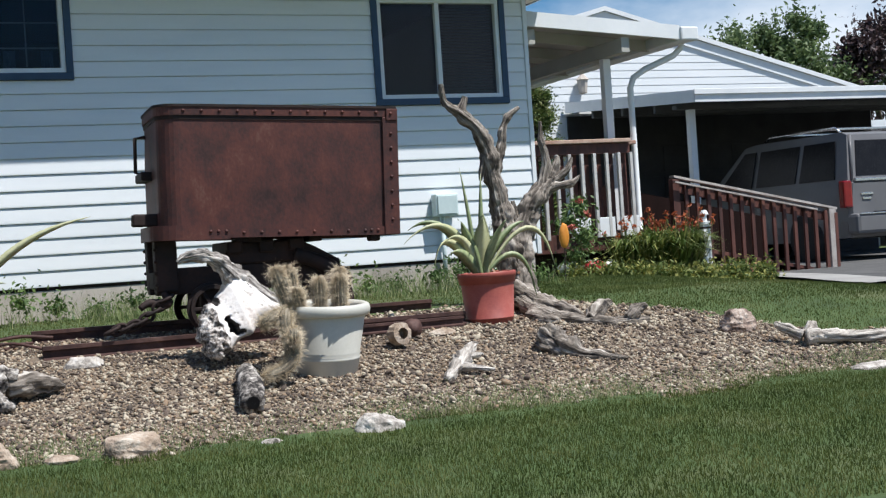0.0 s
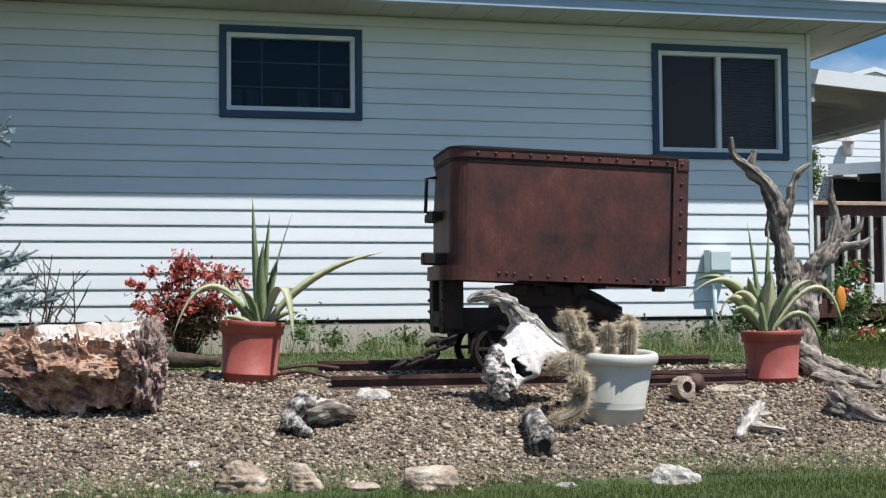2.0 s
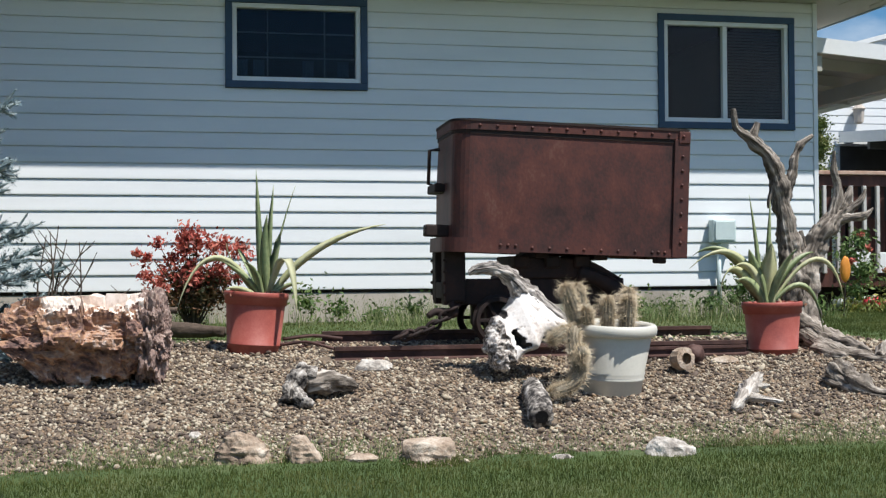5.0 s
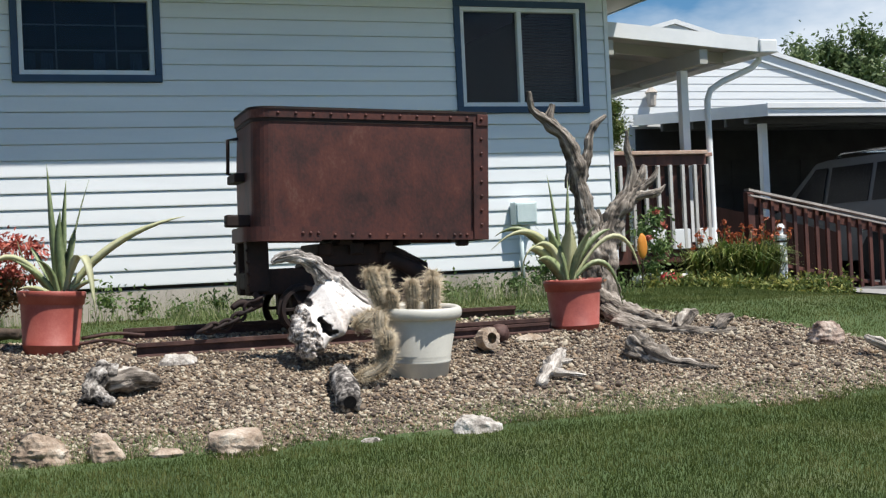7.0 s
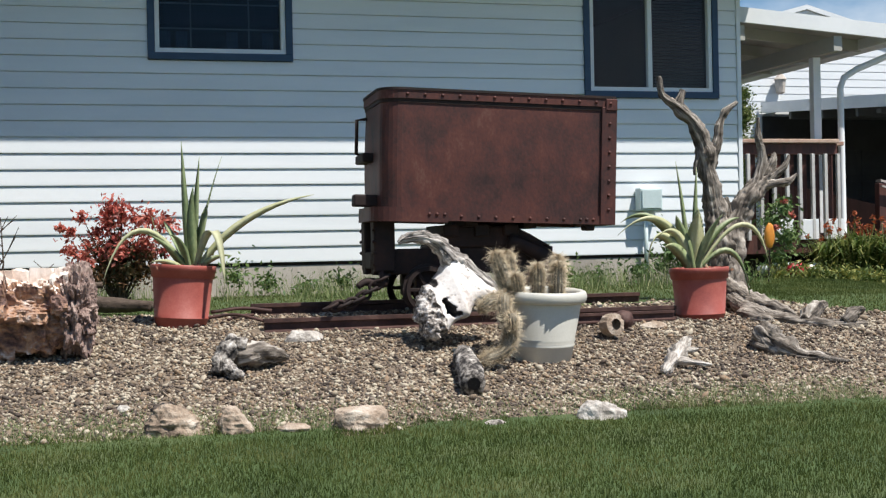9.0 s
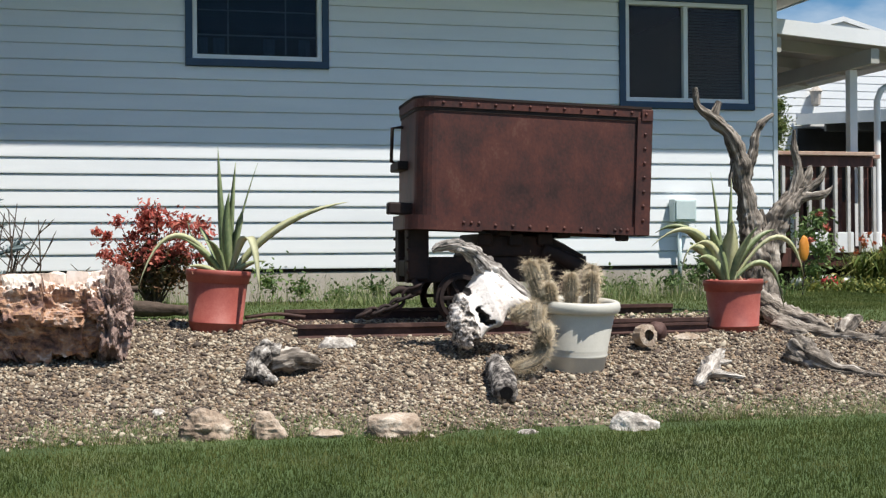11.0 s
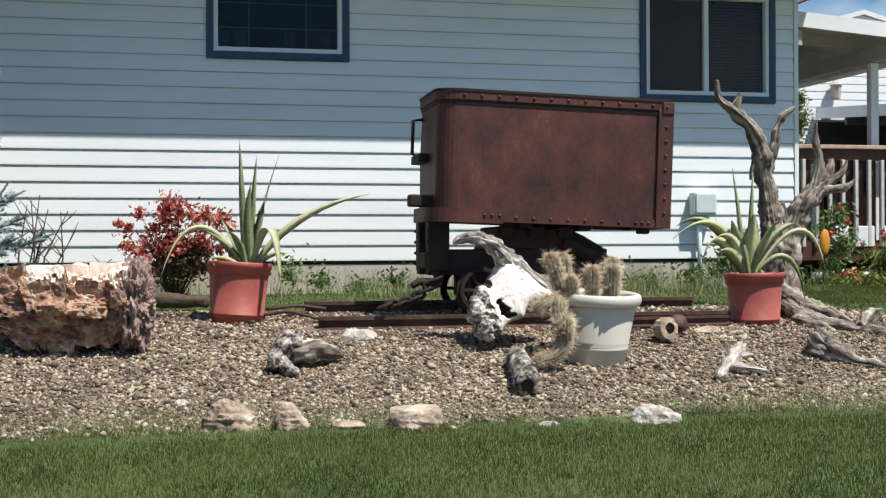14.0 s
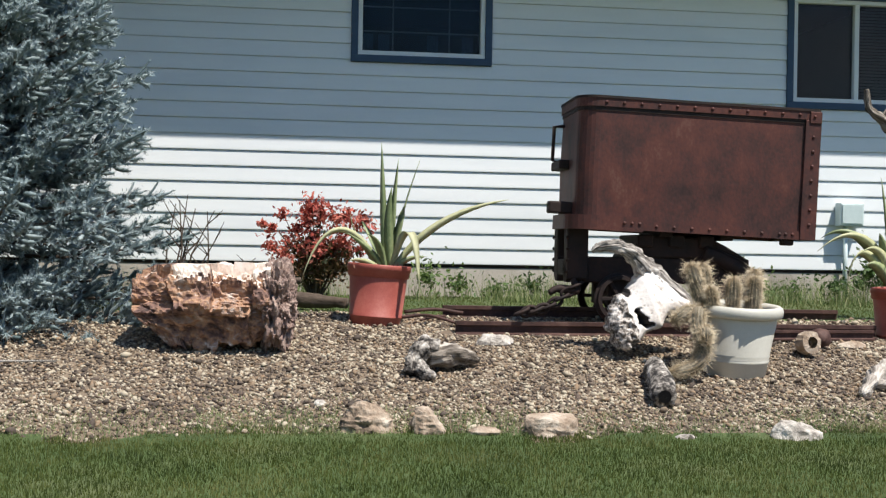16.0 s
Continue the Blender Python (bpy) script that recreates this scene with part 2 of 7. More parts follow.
DULL_LEAF = material("bronze_barberry_leaf", [(0.04, 0.05, 0.02), (0.11, 0.07, 0.03), (0.20, 0.10, 0.05)], 5.0, 0.6, island=0.5, sheer=0.3)
ORANGE_FLOWER = material("orange_petal", [(0.26, 0.06, 0.025), (0.44, 0.12, 0.04)], 9.0, 0.6, island=0.5, sheer=0.3)
WHITE_FLOWER = material("white_petal", [(0.70, 0.70, 0.66), (0.80, 0.80, 0.78)], 9.0, 0.6, sheer=0.3)
LILY_LEAF = material("daylily_leaf", [(0.06, 0.10, 0.02), (0.13, 0.19, 0.045), (0.26, 0.27, 0.09)], 3.0, 0.55, island=0.5, sheer=0.3)
YELLOW_LEAF = material("yellow_groundcover", [(0.07, 0.11, 0.025), (0.15, 0.19, 0.045), (0.33, 0.31, 0.08)], 6.0, 0.7, island=0.4, sheer=0.3)
REDWOOD = material("red_stained_wood", [(0.045, 0.016, 0.012), (0.085, 0.028, 0.020), (0.13, 0.048, 0.033)], 4.0, 0.65, bump=0.002, bump_scale=50, stretch=(3, 3, 0.6), each=0.2)
RAMP_CAP = material("grey_weathered_rail_cap", [(0.26, 0.22, 0.20), (0.38, 0.34, 0.31), (0.48, 0.44, 0.41)], 6.0, 0.75, bump=0.002, bump_scale=50)
RAILCAP = material("weathered_rail_cap", [(0.30, 0.15, 0.10), (0.44, 0.29, 0.22), (0.52, 0.40, 0.32)], 5.0, 0.7, bump=0.002, bump_scale=50)
PALE_SLAT = material("pale_weathered_slat", [(0.42, 0.40, 0.38), (0.58, 0.57, 0.55)], 6.0, 0.7, bump=0.002, each=0.2)
PAINT_BOX = material("pale_green_box_paint", [(0.50, 0.60, 0.60), (0.60, 0.69, 0.69)], 6.0, 0.5, bump=0.0004)
SILVER = material("grey_car_paint", [(0.135, 0.135, 0.14), (0.16, 0.159, 0.163)], 3.0, 0.32, 0.0, bump_scale=200, rough_var=0.04, spec=0.2)
CHROME = material("bright_trim", [(0.55, 0.55, 0.55), (0.62, 0.62, 0.62)], 3.0, 0.25, 0.9)
RUBBER = material("black_rubber", [(0.012, 0.012, 0.012), (0.025, 0.025, 0.025)], 9.0, 0.85, bump=0.001)
TAIL = material("red_lamp_lens", [(0.15, 0.004, 0.006), (0.22, 0.008, 0.009)], 9.0, 0.2)
PLATE = material("pale_plate", [(0.55, 0.58, 0.66), (0.65, 0.68, 0.74)], 9.0, 0.5)
GLASSY_BLACK = material("black_plastic", [(0.010, 0.010, 0.011), (0.016, 0.016, 0.017)], 9.0, 0.25, spec=0.12)
# Near-black for the carport's door and side; its shade is in the colour.
DOOR_AND_SHADE = material("dark_garage_door_and_shade", [(0.046, 0.044, 0.046), (0.066, 0.063, 0.065)], 3.0, 0.8, bump=0.001, spec=0.15)
SHADE_RED = material("dark_red_shade", [(0.010, 0.005, 0.004), (0.018, 0.008, 0.007)], 3.0, 0.85, bump=0.001, spec=0.1, stretch=(3, 3, 0.6))
ROOFING = material("grey_roofing", [(0.30, 0.30, 0.31), (0.40, 0.40, 0.40)], 5.0, 0.9, bump=0.004)
RED_TOY = material("red_plastic", [(0.45, 0.02, 0.035), (0.55, 0.04, 0.06)], 9.0, 0.4)
ORANGE = material("orange_enamel", [(0.55, 0.20, 0.02), (0.66, 0.27, 0.04)], 9.0, 0.4)
BRICK = material("dull_red_brick", [(0.25, 0.10, 0.07), (0.36, 0.17, 0.12)], 14.0, 0.9, bump=0.004)


# ---------------------------------------------------------------- mesh helpers
def finish(name, bm, mat, parent=None, label="", smooth=False):
    me = bpy.data.meshes.new(name)
    bmesh.ops.recalc_face_normals(bm, faces=bm.faces)
    bm.to_mesh(me)
    bm.free()
    if smooth:
        me.shade_smooth()
    for m in (mat if isinstance(mat, (list, tuple)) else [mat]):
        me.materials.append(m)
    ob = new(name, me)
    if parent is not None:
        ob.parent = parent
    if label:
        ob["label"] = label
    return ob


def part(name, bm, mat, parent, label="", smooth=False):
    return finish(name, bm, mat, parent, label, smooth)


def thing(name, label, category, at=(0, 0, 0), group="", kind="", turn=(0, 0, 0)):
    ob = new(name)
    ob.empty_display_size = 0.1
    ob.matrix_basis = pose(*at, *turn)
    return tagged(ob, label, category, group, kind)


def raw(name, verts, faces, mat, parent=None, smooth=False):
    me = bpy.data.meshes.new(name)
    verts, faces = np.asarray(verts, dtype=np.float32), np.asarray(faces, dtype=np.int32)
    me.vertices.add(len(verts))
    me.vertices.foreach_set("co", verts.ravel())
    k = faces.shape[1]
    me.loops.add(faces.size)
    me.loops.foreach_set("vertex_index", faces.ravel())
    me.polygons.add(len(faces))
    me.polygons.foreach_set("loop_start", np.arange(0, faces.size, k, dtype=np.int32))
    me.update(calc_edges=True)
    if smooth:
        me.shade_smooth()
    me.materials.append(mat)
    ob = new(name, me)
    if parent is not None:
        ob.parent = parent
    return ob


def box(bm, x0, x1, y0, y1, z0, z1, bevel=0.0, m=None):
    mt = Matrix.LocRotScale(((x0 + x1) / 2, (y0 + y1) / 2, (z0 + z1) / 2), None, (abs(x1 - x0), abs(y1 - y0), abs(z1 - z0)))
    got = bmesh.ops.create_cube(bm, size=1.0, matrix=(m @ mt) if m else mt)
    if bevel:
        edges = {e for v in got["verts"] for e in v.link_edges}
        bmesh.ops.bevel(bm, geom=list(edges), offset=bevel, segments=2, affect="EDGES", profile=0.5)
    return bm


def boxes(*rows, bevel=0.0):
    bm = bmesh.new()
    for r in rows:
        box(bm, *r, bevel=bevel)
    return bm


def tube(bm, pts, radii, n=8, rough=0.0, freq=6.0, seed=0.0, cap=True, flat=1.0):
    """A swept, tapering tube through the points, its skin roughened by noise."""
    pts = [Vector(p) for p in pts]
    rings, side, run = [], None, 0.0
    if rough:
        grain = bm.verts.layers.float_vector.get("grain") or bm.verts.layers.float_vector.new("grain")
    for i, p in enumerate(pts):
        run += (p - pts[i - 1]).length if i else 0.0
        d = (pts[min(i + 1, len(pts) - 1)] - pts[max(i - 1, 0)]).normalized()
        if side is None:
            side = d.orthogonal().normalized()
        side = (side - d * side.dot(d)).normalized()
        up = d.cross(side)
        ring = []
        for k in range(n):
            a = 2 * math.pi * k / n
            o = side * math.cos(a) + up * math.sin(a) * flat
            q = p + o * radii[i]
            if rough:
                s3 = Vector((seed, seed * 2, 0))
                groove = noise.noise(Vector((o.x * 3.2, o.y * 3.2, o.z * 3.2 + i * 0.015)) + s3)
                q += o * radii[i] * rough * (1.05 * noise.noise((q + s3) * freq * 0.8) + 0.5 * groove + 1.0 * (0.35 - 1.5 * abs(noise.noise(Vector((o.x * 4.5, o.y * 4.5, o.z * 4.5 + i * 0.012)) + s3))) + 0.22 * noise.noise((q + s3) * freq * 2.5) + 0.22 - 0.75 * abs(noise.noise((q * 1.0 + s3 * 3) * freq * 1.5)))
            ring.append(bm.verts.new(q))
            if rough:
                ring[-1][grain] = (0.05 * math.cos(a + run), 0.05 * math.sin(a + run), run * 0.16 + seed)
        rings.append(ring)
    for a, b in zip(rings, rings[1:]):
        for k in range(n):
            bm.faces.new((a[k], a[(k + 1) % n], b[(k + 1) % n], b[k]))
    if cap:
        bm.faces.new(rings[0][::-1])
        bm.faces.new(rings[-1])
    return bm


def smooth_path(pts, steps=5):
    """Points on a Catmull-Rom curve through rows of x, y, z, radius."""
    p = [np.array(v, dtype=float) for v in pts]
    p = [2 * p[0] - p[1]] + p + [2 * p[-1] - p[-2]]
    res = []
    for i in range(1, len(p) - 2):
        for k in range(steps):
            t = k / steps
            res.append(0.5 * (2 * p[i] + (p[i + 1] - p[i - 1]) * t + (2 * p[i - 1] - 5 * p[i] + 4 * p[i + 1] - p[i + 2]) * t * t
                              + (3 * p[i] - p[i - 1] - 3 * p[i + 1] + p[i + 2]) * t ** 3))
    res.append(p[-2])
    return [tuple(r[:3]) for r in res], [max(0.002, float(r[3])) for r in res]


def limb(bm, rows, n=10, rough=0.25, freq=9.0, seed=0.0, steps=5, flat=1.0):
    pts, radii = smooth_path(rows, steps)
    return tube(bm, pts, radii, n, rough, freq, seed, flat=flat)


def lathe(bm, profile, n=40):
    rings = [[bm.verts.new((r * math.cos(2 * math.pi * k / n), r * math.sin(2 * math.pi * k / n), z)) for k in range(n)] for r, z in profile]
    for a, b in zip(rings, rings[1:]):
        for k in range(n):
            bm.faces.new((a[k], a[(k + 1) % n], b[(k + 1) % n], b[k]))
    bm.faces.new(rings[0][::-1])
    bm.faces.new(rings[-1])
    return bm


def blob(bm, centre, size, sub=3, amp=0.25, freq=2.0, seed=0.0, angular=False):
    got = bmesh.ops.create_icosphere(bm, subdivisions=sub, radius=1.0)
    for v in got["verts"]:
        d = v.co.normalized()
        s = Vector((seed * 3.1, seed * 1.7, seed))
        k = 1 + amp * noise.noise(d * freq + s) + amp * 0.5 * noise.noise(d * freq * 2.7 + s)
        if angular:
            k = min(k, 1.0 / max(0.55, max(abs(d.x), abs(d.y), abs(d.z))) * 0.82 * (1 + 0.6 * amp * noise.noise(d * freq * 2 + s)))
        v.co = Vector(centre) + Vector((d.x * size[0], d.y * size[1], d.z * size[2])) * k
    return bm


# ---------------------------------------------------------------- the lie of the land
PROFILE = [(-400, -6.0), (-5, -0.30), (0, -0.16), (6.3, 0.0), (7.5, 0.19), (8.3, 0.35), (9.0, 0.45), (11.2, 0.505), (40, 0.54), (500, 0.6)]
PY, PZ = np.array([a for a, b in PROFILE]), np.array([b for a, b in PROFILE])


def step(a, b, v):
    t = np.clip((v - a) / (b - a), 0, 1)
    return t * t * (3 - 2 * t)


def ground(x, y):
    x, y = np.asarray(x, dtype=float), np.asarray(y, dtype=float)
    z = np.interp(y, PY, PZ)
    return z - 0.20 * step(6.9, 8.9, x) * step(7.4, 9.8, y)


def gz(x, y):
    return float(ground(x, y))


def bed_front(x):
    return 6.33 + 0.05 * np.sin(x * 2.3) + 0.04 * np.sin(x * 5.9 + 1)


def bed_back(x):
    return np.interp(x, [-9, 0.3, 1.5, 5.3, 5.9, 6.5, 9], [9.3, 9.25, 9.2, 9.0, 8.3, 7.25, 6.95]) + 0.05 * np.sin(x * 3.1)


def in_bed(x, y):
    return (y > bed_front(x)) & (y < bed_back(x)) & (x > -8)


def axis_steps(lo, dense_lo, dense_hi, hi, d):
    mid = np.arange(dense_lo, dense_hi + d / 2, d)
    return np.concatenate([dense_lo - np.geomspace(0.5, dense_lo - lo, 14)[::-1], mid, dense_hi + np.geomspace(0.5, hi - dense_hi, 14)])


def sheet(name, xs, ys, mat, lift=0.0, rough=0.0):
    gx, gy = np.meshgrid(xs, ys)
    z = ground(gx, gy) + lift
    if rough:
        z = z + rough * np.array([noise.noise(Vector((a * 3, b * 3, 0))) for a, b in zip(gx.ravel(), gy.ravel())]).reshape(gx.shape)
    v = np.stack([gx.ravel(), gy.ravel(), z.ravel()], 1)
    w = len(xs)
    i = (np.arange(len(ys) - 1)[:, None] * w + np.arange(w - 1)[None, :]).ravel()
    return raw(name, v, np.stack([i, i + 1, i + w + 1, i + w], 1), mat, smooth=True)


lawn = sheet("ground", axis_steps(-500, -10, 24, 500, 0.25), axis_steps(-400, -2, 24, 500, 0.2), LAWN)
for v in lawn.data.vertices:
    x, y = v.co.x, v.co.y
    if bed_front(x) + 0.12 < y < bed_back(x) - 0.12 and -8 < x < 8.8:
        v.co.z -= 0.09
tagged(lawn, "mown green lawn that climbs gently towards the house", "lawn", kind="structure")

# gravel bed: a thin raised sheet between two wavy edges
xs = np.arange(-8, 9, 0.12)
rows_v = []
for s in np.linspace(0, 1, 26):
    y = bed_front(xs) * (1 - s) + bed_back(xs) * s
    edge = np.minimum(s, 1 - s) * 26
    rows_v.append(np.stack([xs, y, ground(xs, y) - 0.020 + 0.012 * np.clip(edge, 0, 1)], 1))
w = len(xs)
idx = (np.arange(25)[:, None] * w + np.arange(w - 1)[None, :]).ravel()
gravel = raw("gravel_bed", np.concatenate(rows_v), np.stack([idx, idx + 1, idx + w + 1, idx + w], 1), SAND, smooth=True)
tagged(gravel, "sloping bed of brown dirt under river gravel", "gravel bed", kind="structure")

# ---------------------------------------------------------------- house
YW, XC = 11.22, 6.32                 # front wall plane, right-hand corner
XL, YB = -9.0, 19.0                  # far end and back of the house
Z0, Z1, COURSE = 0.78, 3.35, 0.1304  # foot of siding, soffit, exposure of a course
WINDOWS = [("window_1", 0.985, 2.175, 2.455, 3.22), ("window_2", 4.785, 6.10, 2.185, 3.205)]


def wall_with_holes(y0, y1, x0, x1, z0, z1, holes):
    bm = bmesh.new()
    x = x0
    for _, a, b, lo, hi in holes:
        box(bm, x, a, y0, y1, z0, z1)
        box(bm, a, b, y0, y1, z0, lo)
        box(bm, a, b, y0, y1, hi, z1)
        x = b
    box(bm, x, x1, y0, y1, z0, z1)
    return bm


TRIM = 0.058
holes = [(n, a + TRIM, b - TRIM, lo + TRIM, hi - TRIM) for n, a, b, lo, hi in WINDOWS]
wall = finish("wall_front", wall_with_holes(YW + 0.012, YW + 0.17, XL, XC - 0.02, Z0 + 0.01, Z1, holes), SIDING)
tagged(wall, "house front wall of white lap siding, half in eave shade", "wall", kind="structure")
side = finish("wall_side", boxes((XC - 0.17, XC - 0.02, YW + 0.17, YB, Z0 + 0.01, Z1)), SIDING)
tagged(side, "side wall of the house in white siding", "wall", kind="structure")
for name, dims in (("wall_back", (XL, XC - 0.02, YB, YB + 0.15, 0.5, Z1)), ("wall_end", (XL - 0.15, XL, YW, YB + 0.15, 0.5, Z1))):
    tagged(finish(name, boxes(dims), SIDING), "white-sided outer wall of the house", "wall", kind="structure")
# Floor, partition and ceiling carry the rooms' dimness in their colour.
tagged(finish("floor", boxes((XL, XC - 0.17, YW + 0.17, YB, 0.78, 0.90)), ROOM_SHADE), "floor inside the house, near-black to paint in its shade", "floor", kind="structure")
tagged(finish("partition", boxes((XL, XC - 0.17, YW + 3.6, YW + 3.7, 0.90, Z1)), ROOM_SHADE), "inner wall of the front rooms, near-black to paint in shade", "wall", kind="structure")
tagged(finish("ceiling", boxes((XL, XC - 0.02, YW + 0.17, YB, Z1, Z1 + 0.05)), ROOM_SHADE), "ceiling of the house", "ceiling", kind="structure")
found = finish("foundation", boxes((XL - 0.1, XC - 0.05, YW + 0.002, YB, 0.2, Z0 - 0.03), bevel=0.006), CONCRETE)
tagged(found, "beige concrete foundation under the siding", "foundation", kind="structure")
# Dark strip paints the shadow line that the siding drops on the foundation.
sill = finish("shadow_strip", boxes((XL - 0.1, XC - 0.03, YW + 0.004, YW + 0.011, Z0 - 0.03, Z0 + 0.01)), RUST_AND_SHADE)
tagged(sill, "dark strip painting the shadow line under the lowest siding board", "sill", kind="structure")

# corner boards
bm = boxes((XC - 0.03, XC + 0.012, YW - 0.022, YW + 0.09, Z0 - 0.01, Z1 - 0.002), bevel=0.004)
tagged(finish("corner_trim", bm, SIDING), "white corner board at the end of the house", "trim", kind="structure")


def lap_board(bm, x0, x1, zlo, zhi, y, depth=1.0):
    """One siding board: thick at the foot, tilted back to the course above, with a small drip lip."""
    sec = [(y - 0.0140 * depth, zlo), (y - 0.0145 * depth, zlo + 0.010), (y - 0.0045 * depth, zhi - 0.007), (y + 0.010, zhi - 0.007), (y + 0.010, zlo + 0.004), (y - 0.006 * depth, zlo - 0.002)]
    a = [bm.verts.new((x0, p, q)) for p, q in sec]
    b = [bm.verts.new((x1, p, q)) for p, q in sec]
    for k in range(6):
        bm.faces.new((a[k], a[(k + 1) % 6], b[(k + 1) % 6], b[k]))
    bm.faces.new(a[::-1])
    bm.faces.new(b)


# roof: fascia, soffit, low slope
OVER = 0.62
RX, RY = XC + 0.69, YW - OVER
roof = thing("house_roof", "low white-edged house roof with a painted fascia", "roof", kind="structure")
part("soffit", boxes((XL - 0.7, RX - 0.02, RY + 0.02, YW + 0.16, Z1 + 0.002, Z1 + 0.02), (XC - 0.02, RX - 0.02, YW + 0.16, YB + 0.6, Z1 + 0.002, Z1 + 0.02)), SOFFIT_AND_SHADE, roof)
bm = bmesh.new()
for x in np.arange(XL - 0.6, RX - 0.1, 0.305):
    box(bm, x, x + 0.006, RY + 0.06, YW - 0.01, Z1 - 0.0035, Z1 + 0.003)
part("soffit_bead", bm, SOFFIT_AND_SHADE, roof)
bm = bmesh.new()
sec = [(RY, Z1 - 0.01), (RY - 0.004, Z1 + 0.075), (RY - 0.03, Z1 + 0.085), (RY - 0.035, Z1 + 0.135), (RY - 0.05, Z1 + 0.14), (RY - 0.05, Z1 + 0.152), (RY + 0.02, Z1 + 0.152), (RY + 0.02, Z1 - 0.01)]
a = [bm.verts.new((XL - 0.7, p, q)) for p, q in sec]
b = [bm.verts.new((RX, p, q)) for p, q in sec]
for k in range(len(sec)):
    bm.faces.new((a[k], a[(k + 1) % len(sec)], b[(k + 1) % len(sec)], b[k]))
bm.faces.new(a[::-1]), bm.faces.new(b)
part("fascia", bm, FASCIA, roof)
part("side_fascia", boxes((RX - 0.02, RX, RY + 0.02, YB + 0.6, Z1 - 0.01, Z1 + 0.152), bevel=0.003), FASCIA, roof)
RISE = math.tan(radians(9.0))
yr = (YW + YB) / 2
bm = bmesh.new()
vs = []
for x in (XL - 0.72, RX + 0.02):
    vs.append([bm.verts.new((x, RY - 0.06, Z1 + 0.156)), bm.verts.new((x, yr, Z1 + 0.156 + (yr - RY + 0.06) * RISE)), bm.verts.new((x, YB + 0.68, Z1 + 0.156)),
               bm.verts.new((x, YB + 0.68, Z1 + 0.192)), bm.verts.new((x, yr, Z1 + 0.192 + (yr - RY + 0.06) * RISE)), bm.verts.new((x, RY - 0.06, Z1 + 0.186))])
for k in range(6):
    bm.faces.new((vs[0][k], vs[0][(k + 1) % 6], vs[1][(k + 1) % 6], vs[1][k]))
bm.faces.new(vs[0][::-1]), bm.faces.new(vs[1])
part("roof_deck", bm, WHITE, roof, "white metal roof sheet")
bm = bmesh.new()
lathe(bm, [(0.09, 0), (0.05, 0.10), (0.035, 0.11), (0.035, 0.55)], 16)
pipe = part("vent_pipe", bm, WHITE, roof, smooth=False)
pipe.location = (2.45, YW + 0.9, Z1 + 0.156 + 1.4 * RISE)


def build_window(name, x0, x1, z0, z1, slider):
    win = thing(name, "dark slider window in blue board trim" if slider else "dark picture window with grille bars in blue trim", "window", kind="structure")
    t = TRIM
    for nm, d in (("casing", (x0, x1, YW - 0.036, YW + 0.02, z1 - t, z1)), ("casing", (x0, x1, YW - 0.036, YW + 0.02, z0, z0 + t)),
                  ("casing", (x0, x0 + t, YW - 0.034, YW + 0.02, z0 + t, z1 - t)), ("casing", (x1 - t, x1, YW - 0.034, YW + 0.02, z0 + t, z1 - t))):
        part(nm, boxes(d, bevel=0.004), BLUE, win)
    a, b, lo, hi = x0 + t, x1 - t, z0 + t, z1 - t
    f = 0.038
    for d in ((a, b, YW - 0.02, YW + 0.09, hi - f, hi), (a, b, YW - 0.02, YW + 0.09, lo, lo + f), (a, a + f, YW - 0.018, YW + 0.09, lo + f, hi - f), (b - f, b, YW - 0.018, YW + 0.09, lo + f, hi - f)):
        part("window_frame", boxes(d, bevel=0.004), WHITE, win)
    if slider:
        m = (a + b) / 2 - 0.015
        part("mullion", boxes((m - 0.022, m + 0.022, YW - 0.012, YW + 0.085, lo + f, hi - f), bevel=0.004), WHITE, win)
        panes = ((a + f, m - 0.022), (m + 0.022, b - f))
    else:
        panes = ((a + f, b - f),)
    for p, q in panes:
        g = part("pane", boxes((p, q, YW + 0.035, YW + 0.039, lo + f, hi - f)), GLASS, win)
        g.visible_shadow = False
    if slider:
        for z in np.arange(lo + f + 0.02, hi - f, 0.028):
            part("blind_slat", boxes((panes[1][0], panes[1][1], YW + 0.10, YW + 0.118, z, z + 0.003)), BLIND_AND_SHADE, win)
    else:
        w = b - a - 2 * f
        for u in (0.26, 0.74):
            part("grille_bar", boxes((a + f + u * w - 0.006, a + f + u * w + 0.006, YW + 0.045, YW + 0.055, lo + f, hi - f)), SOFFIT_AND_SHADE, win)
        h = hi - lo - 2 * f
        for u in (0.30, 0.66):
            part("grille_bar", boxes((a + f, b - f, YW + 0.046, YW + 0.054, lo + f + u * h - 0.006, lo + f + u * h + 0.006)), SOFFIT_AND_SHADE, win)
        for u in (0.06, 0.20, 0.62, 0.92):
            bm = bmesh.new()
            n = 14
            top = [bm.verts.new((a + f + (u + 0.10 * k / n - 0.05) * w, YW + 0.20 + 0.02 * math.sin(k * 1.9), lo + f + 0.30 * h)) for k in range(n)]
            bot = [bm.verts.new((v.co.x, v.co.y, lo + 0.01)) for v in top]
            for k in range(n - 1):
                bm.faces.new((top[k], top[k + 1], bot[k + 1], bot[k]))
            c = part("curtain", bm, CURTAIN, win, smooth=True)
            c.modifiers.new("thick", "SOLIDIFY").thickness = 0.004
    return win


for i, (n, a, b, lo, hi) in enumerate(WINDOWS):
    build_window(n, a, b, lo, hi, slider=(i == 1))

# meter box with its conduit
meter = thing("meter_box", "pale green metal utility box on the siding", "utility box")
part("cabinet", boxes((5.245, 5.465, YW - 0.135, YW - 0.02, 1.165, 1.37), bevel=0.012), PAINT_BOX, meter)
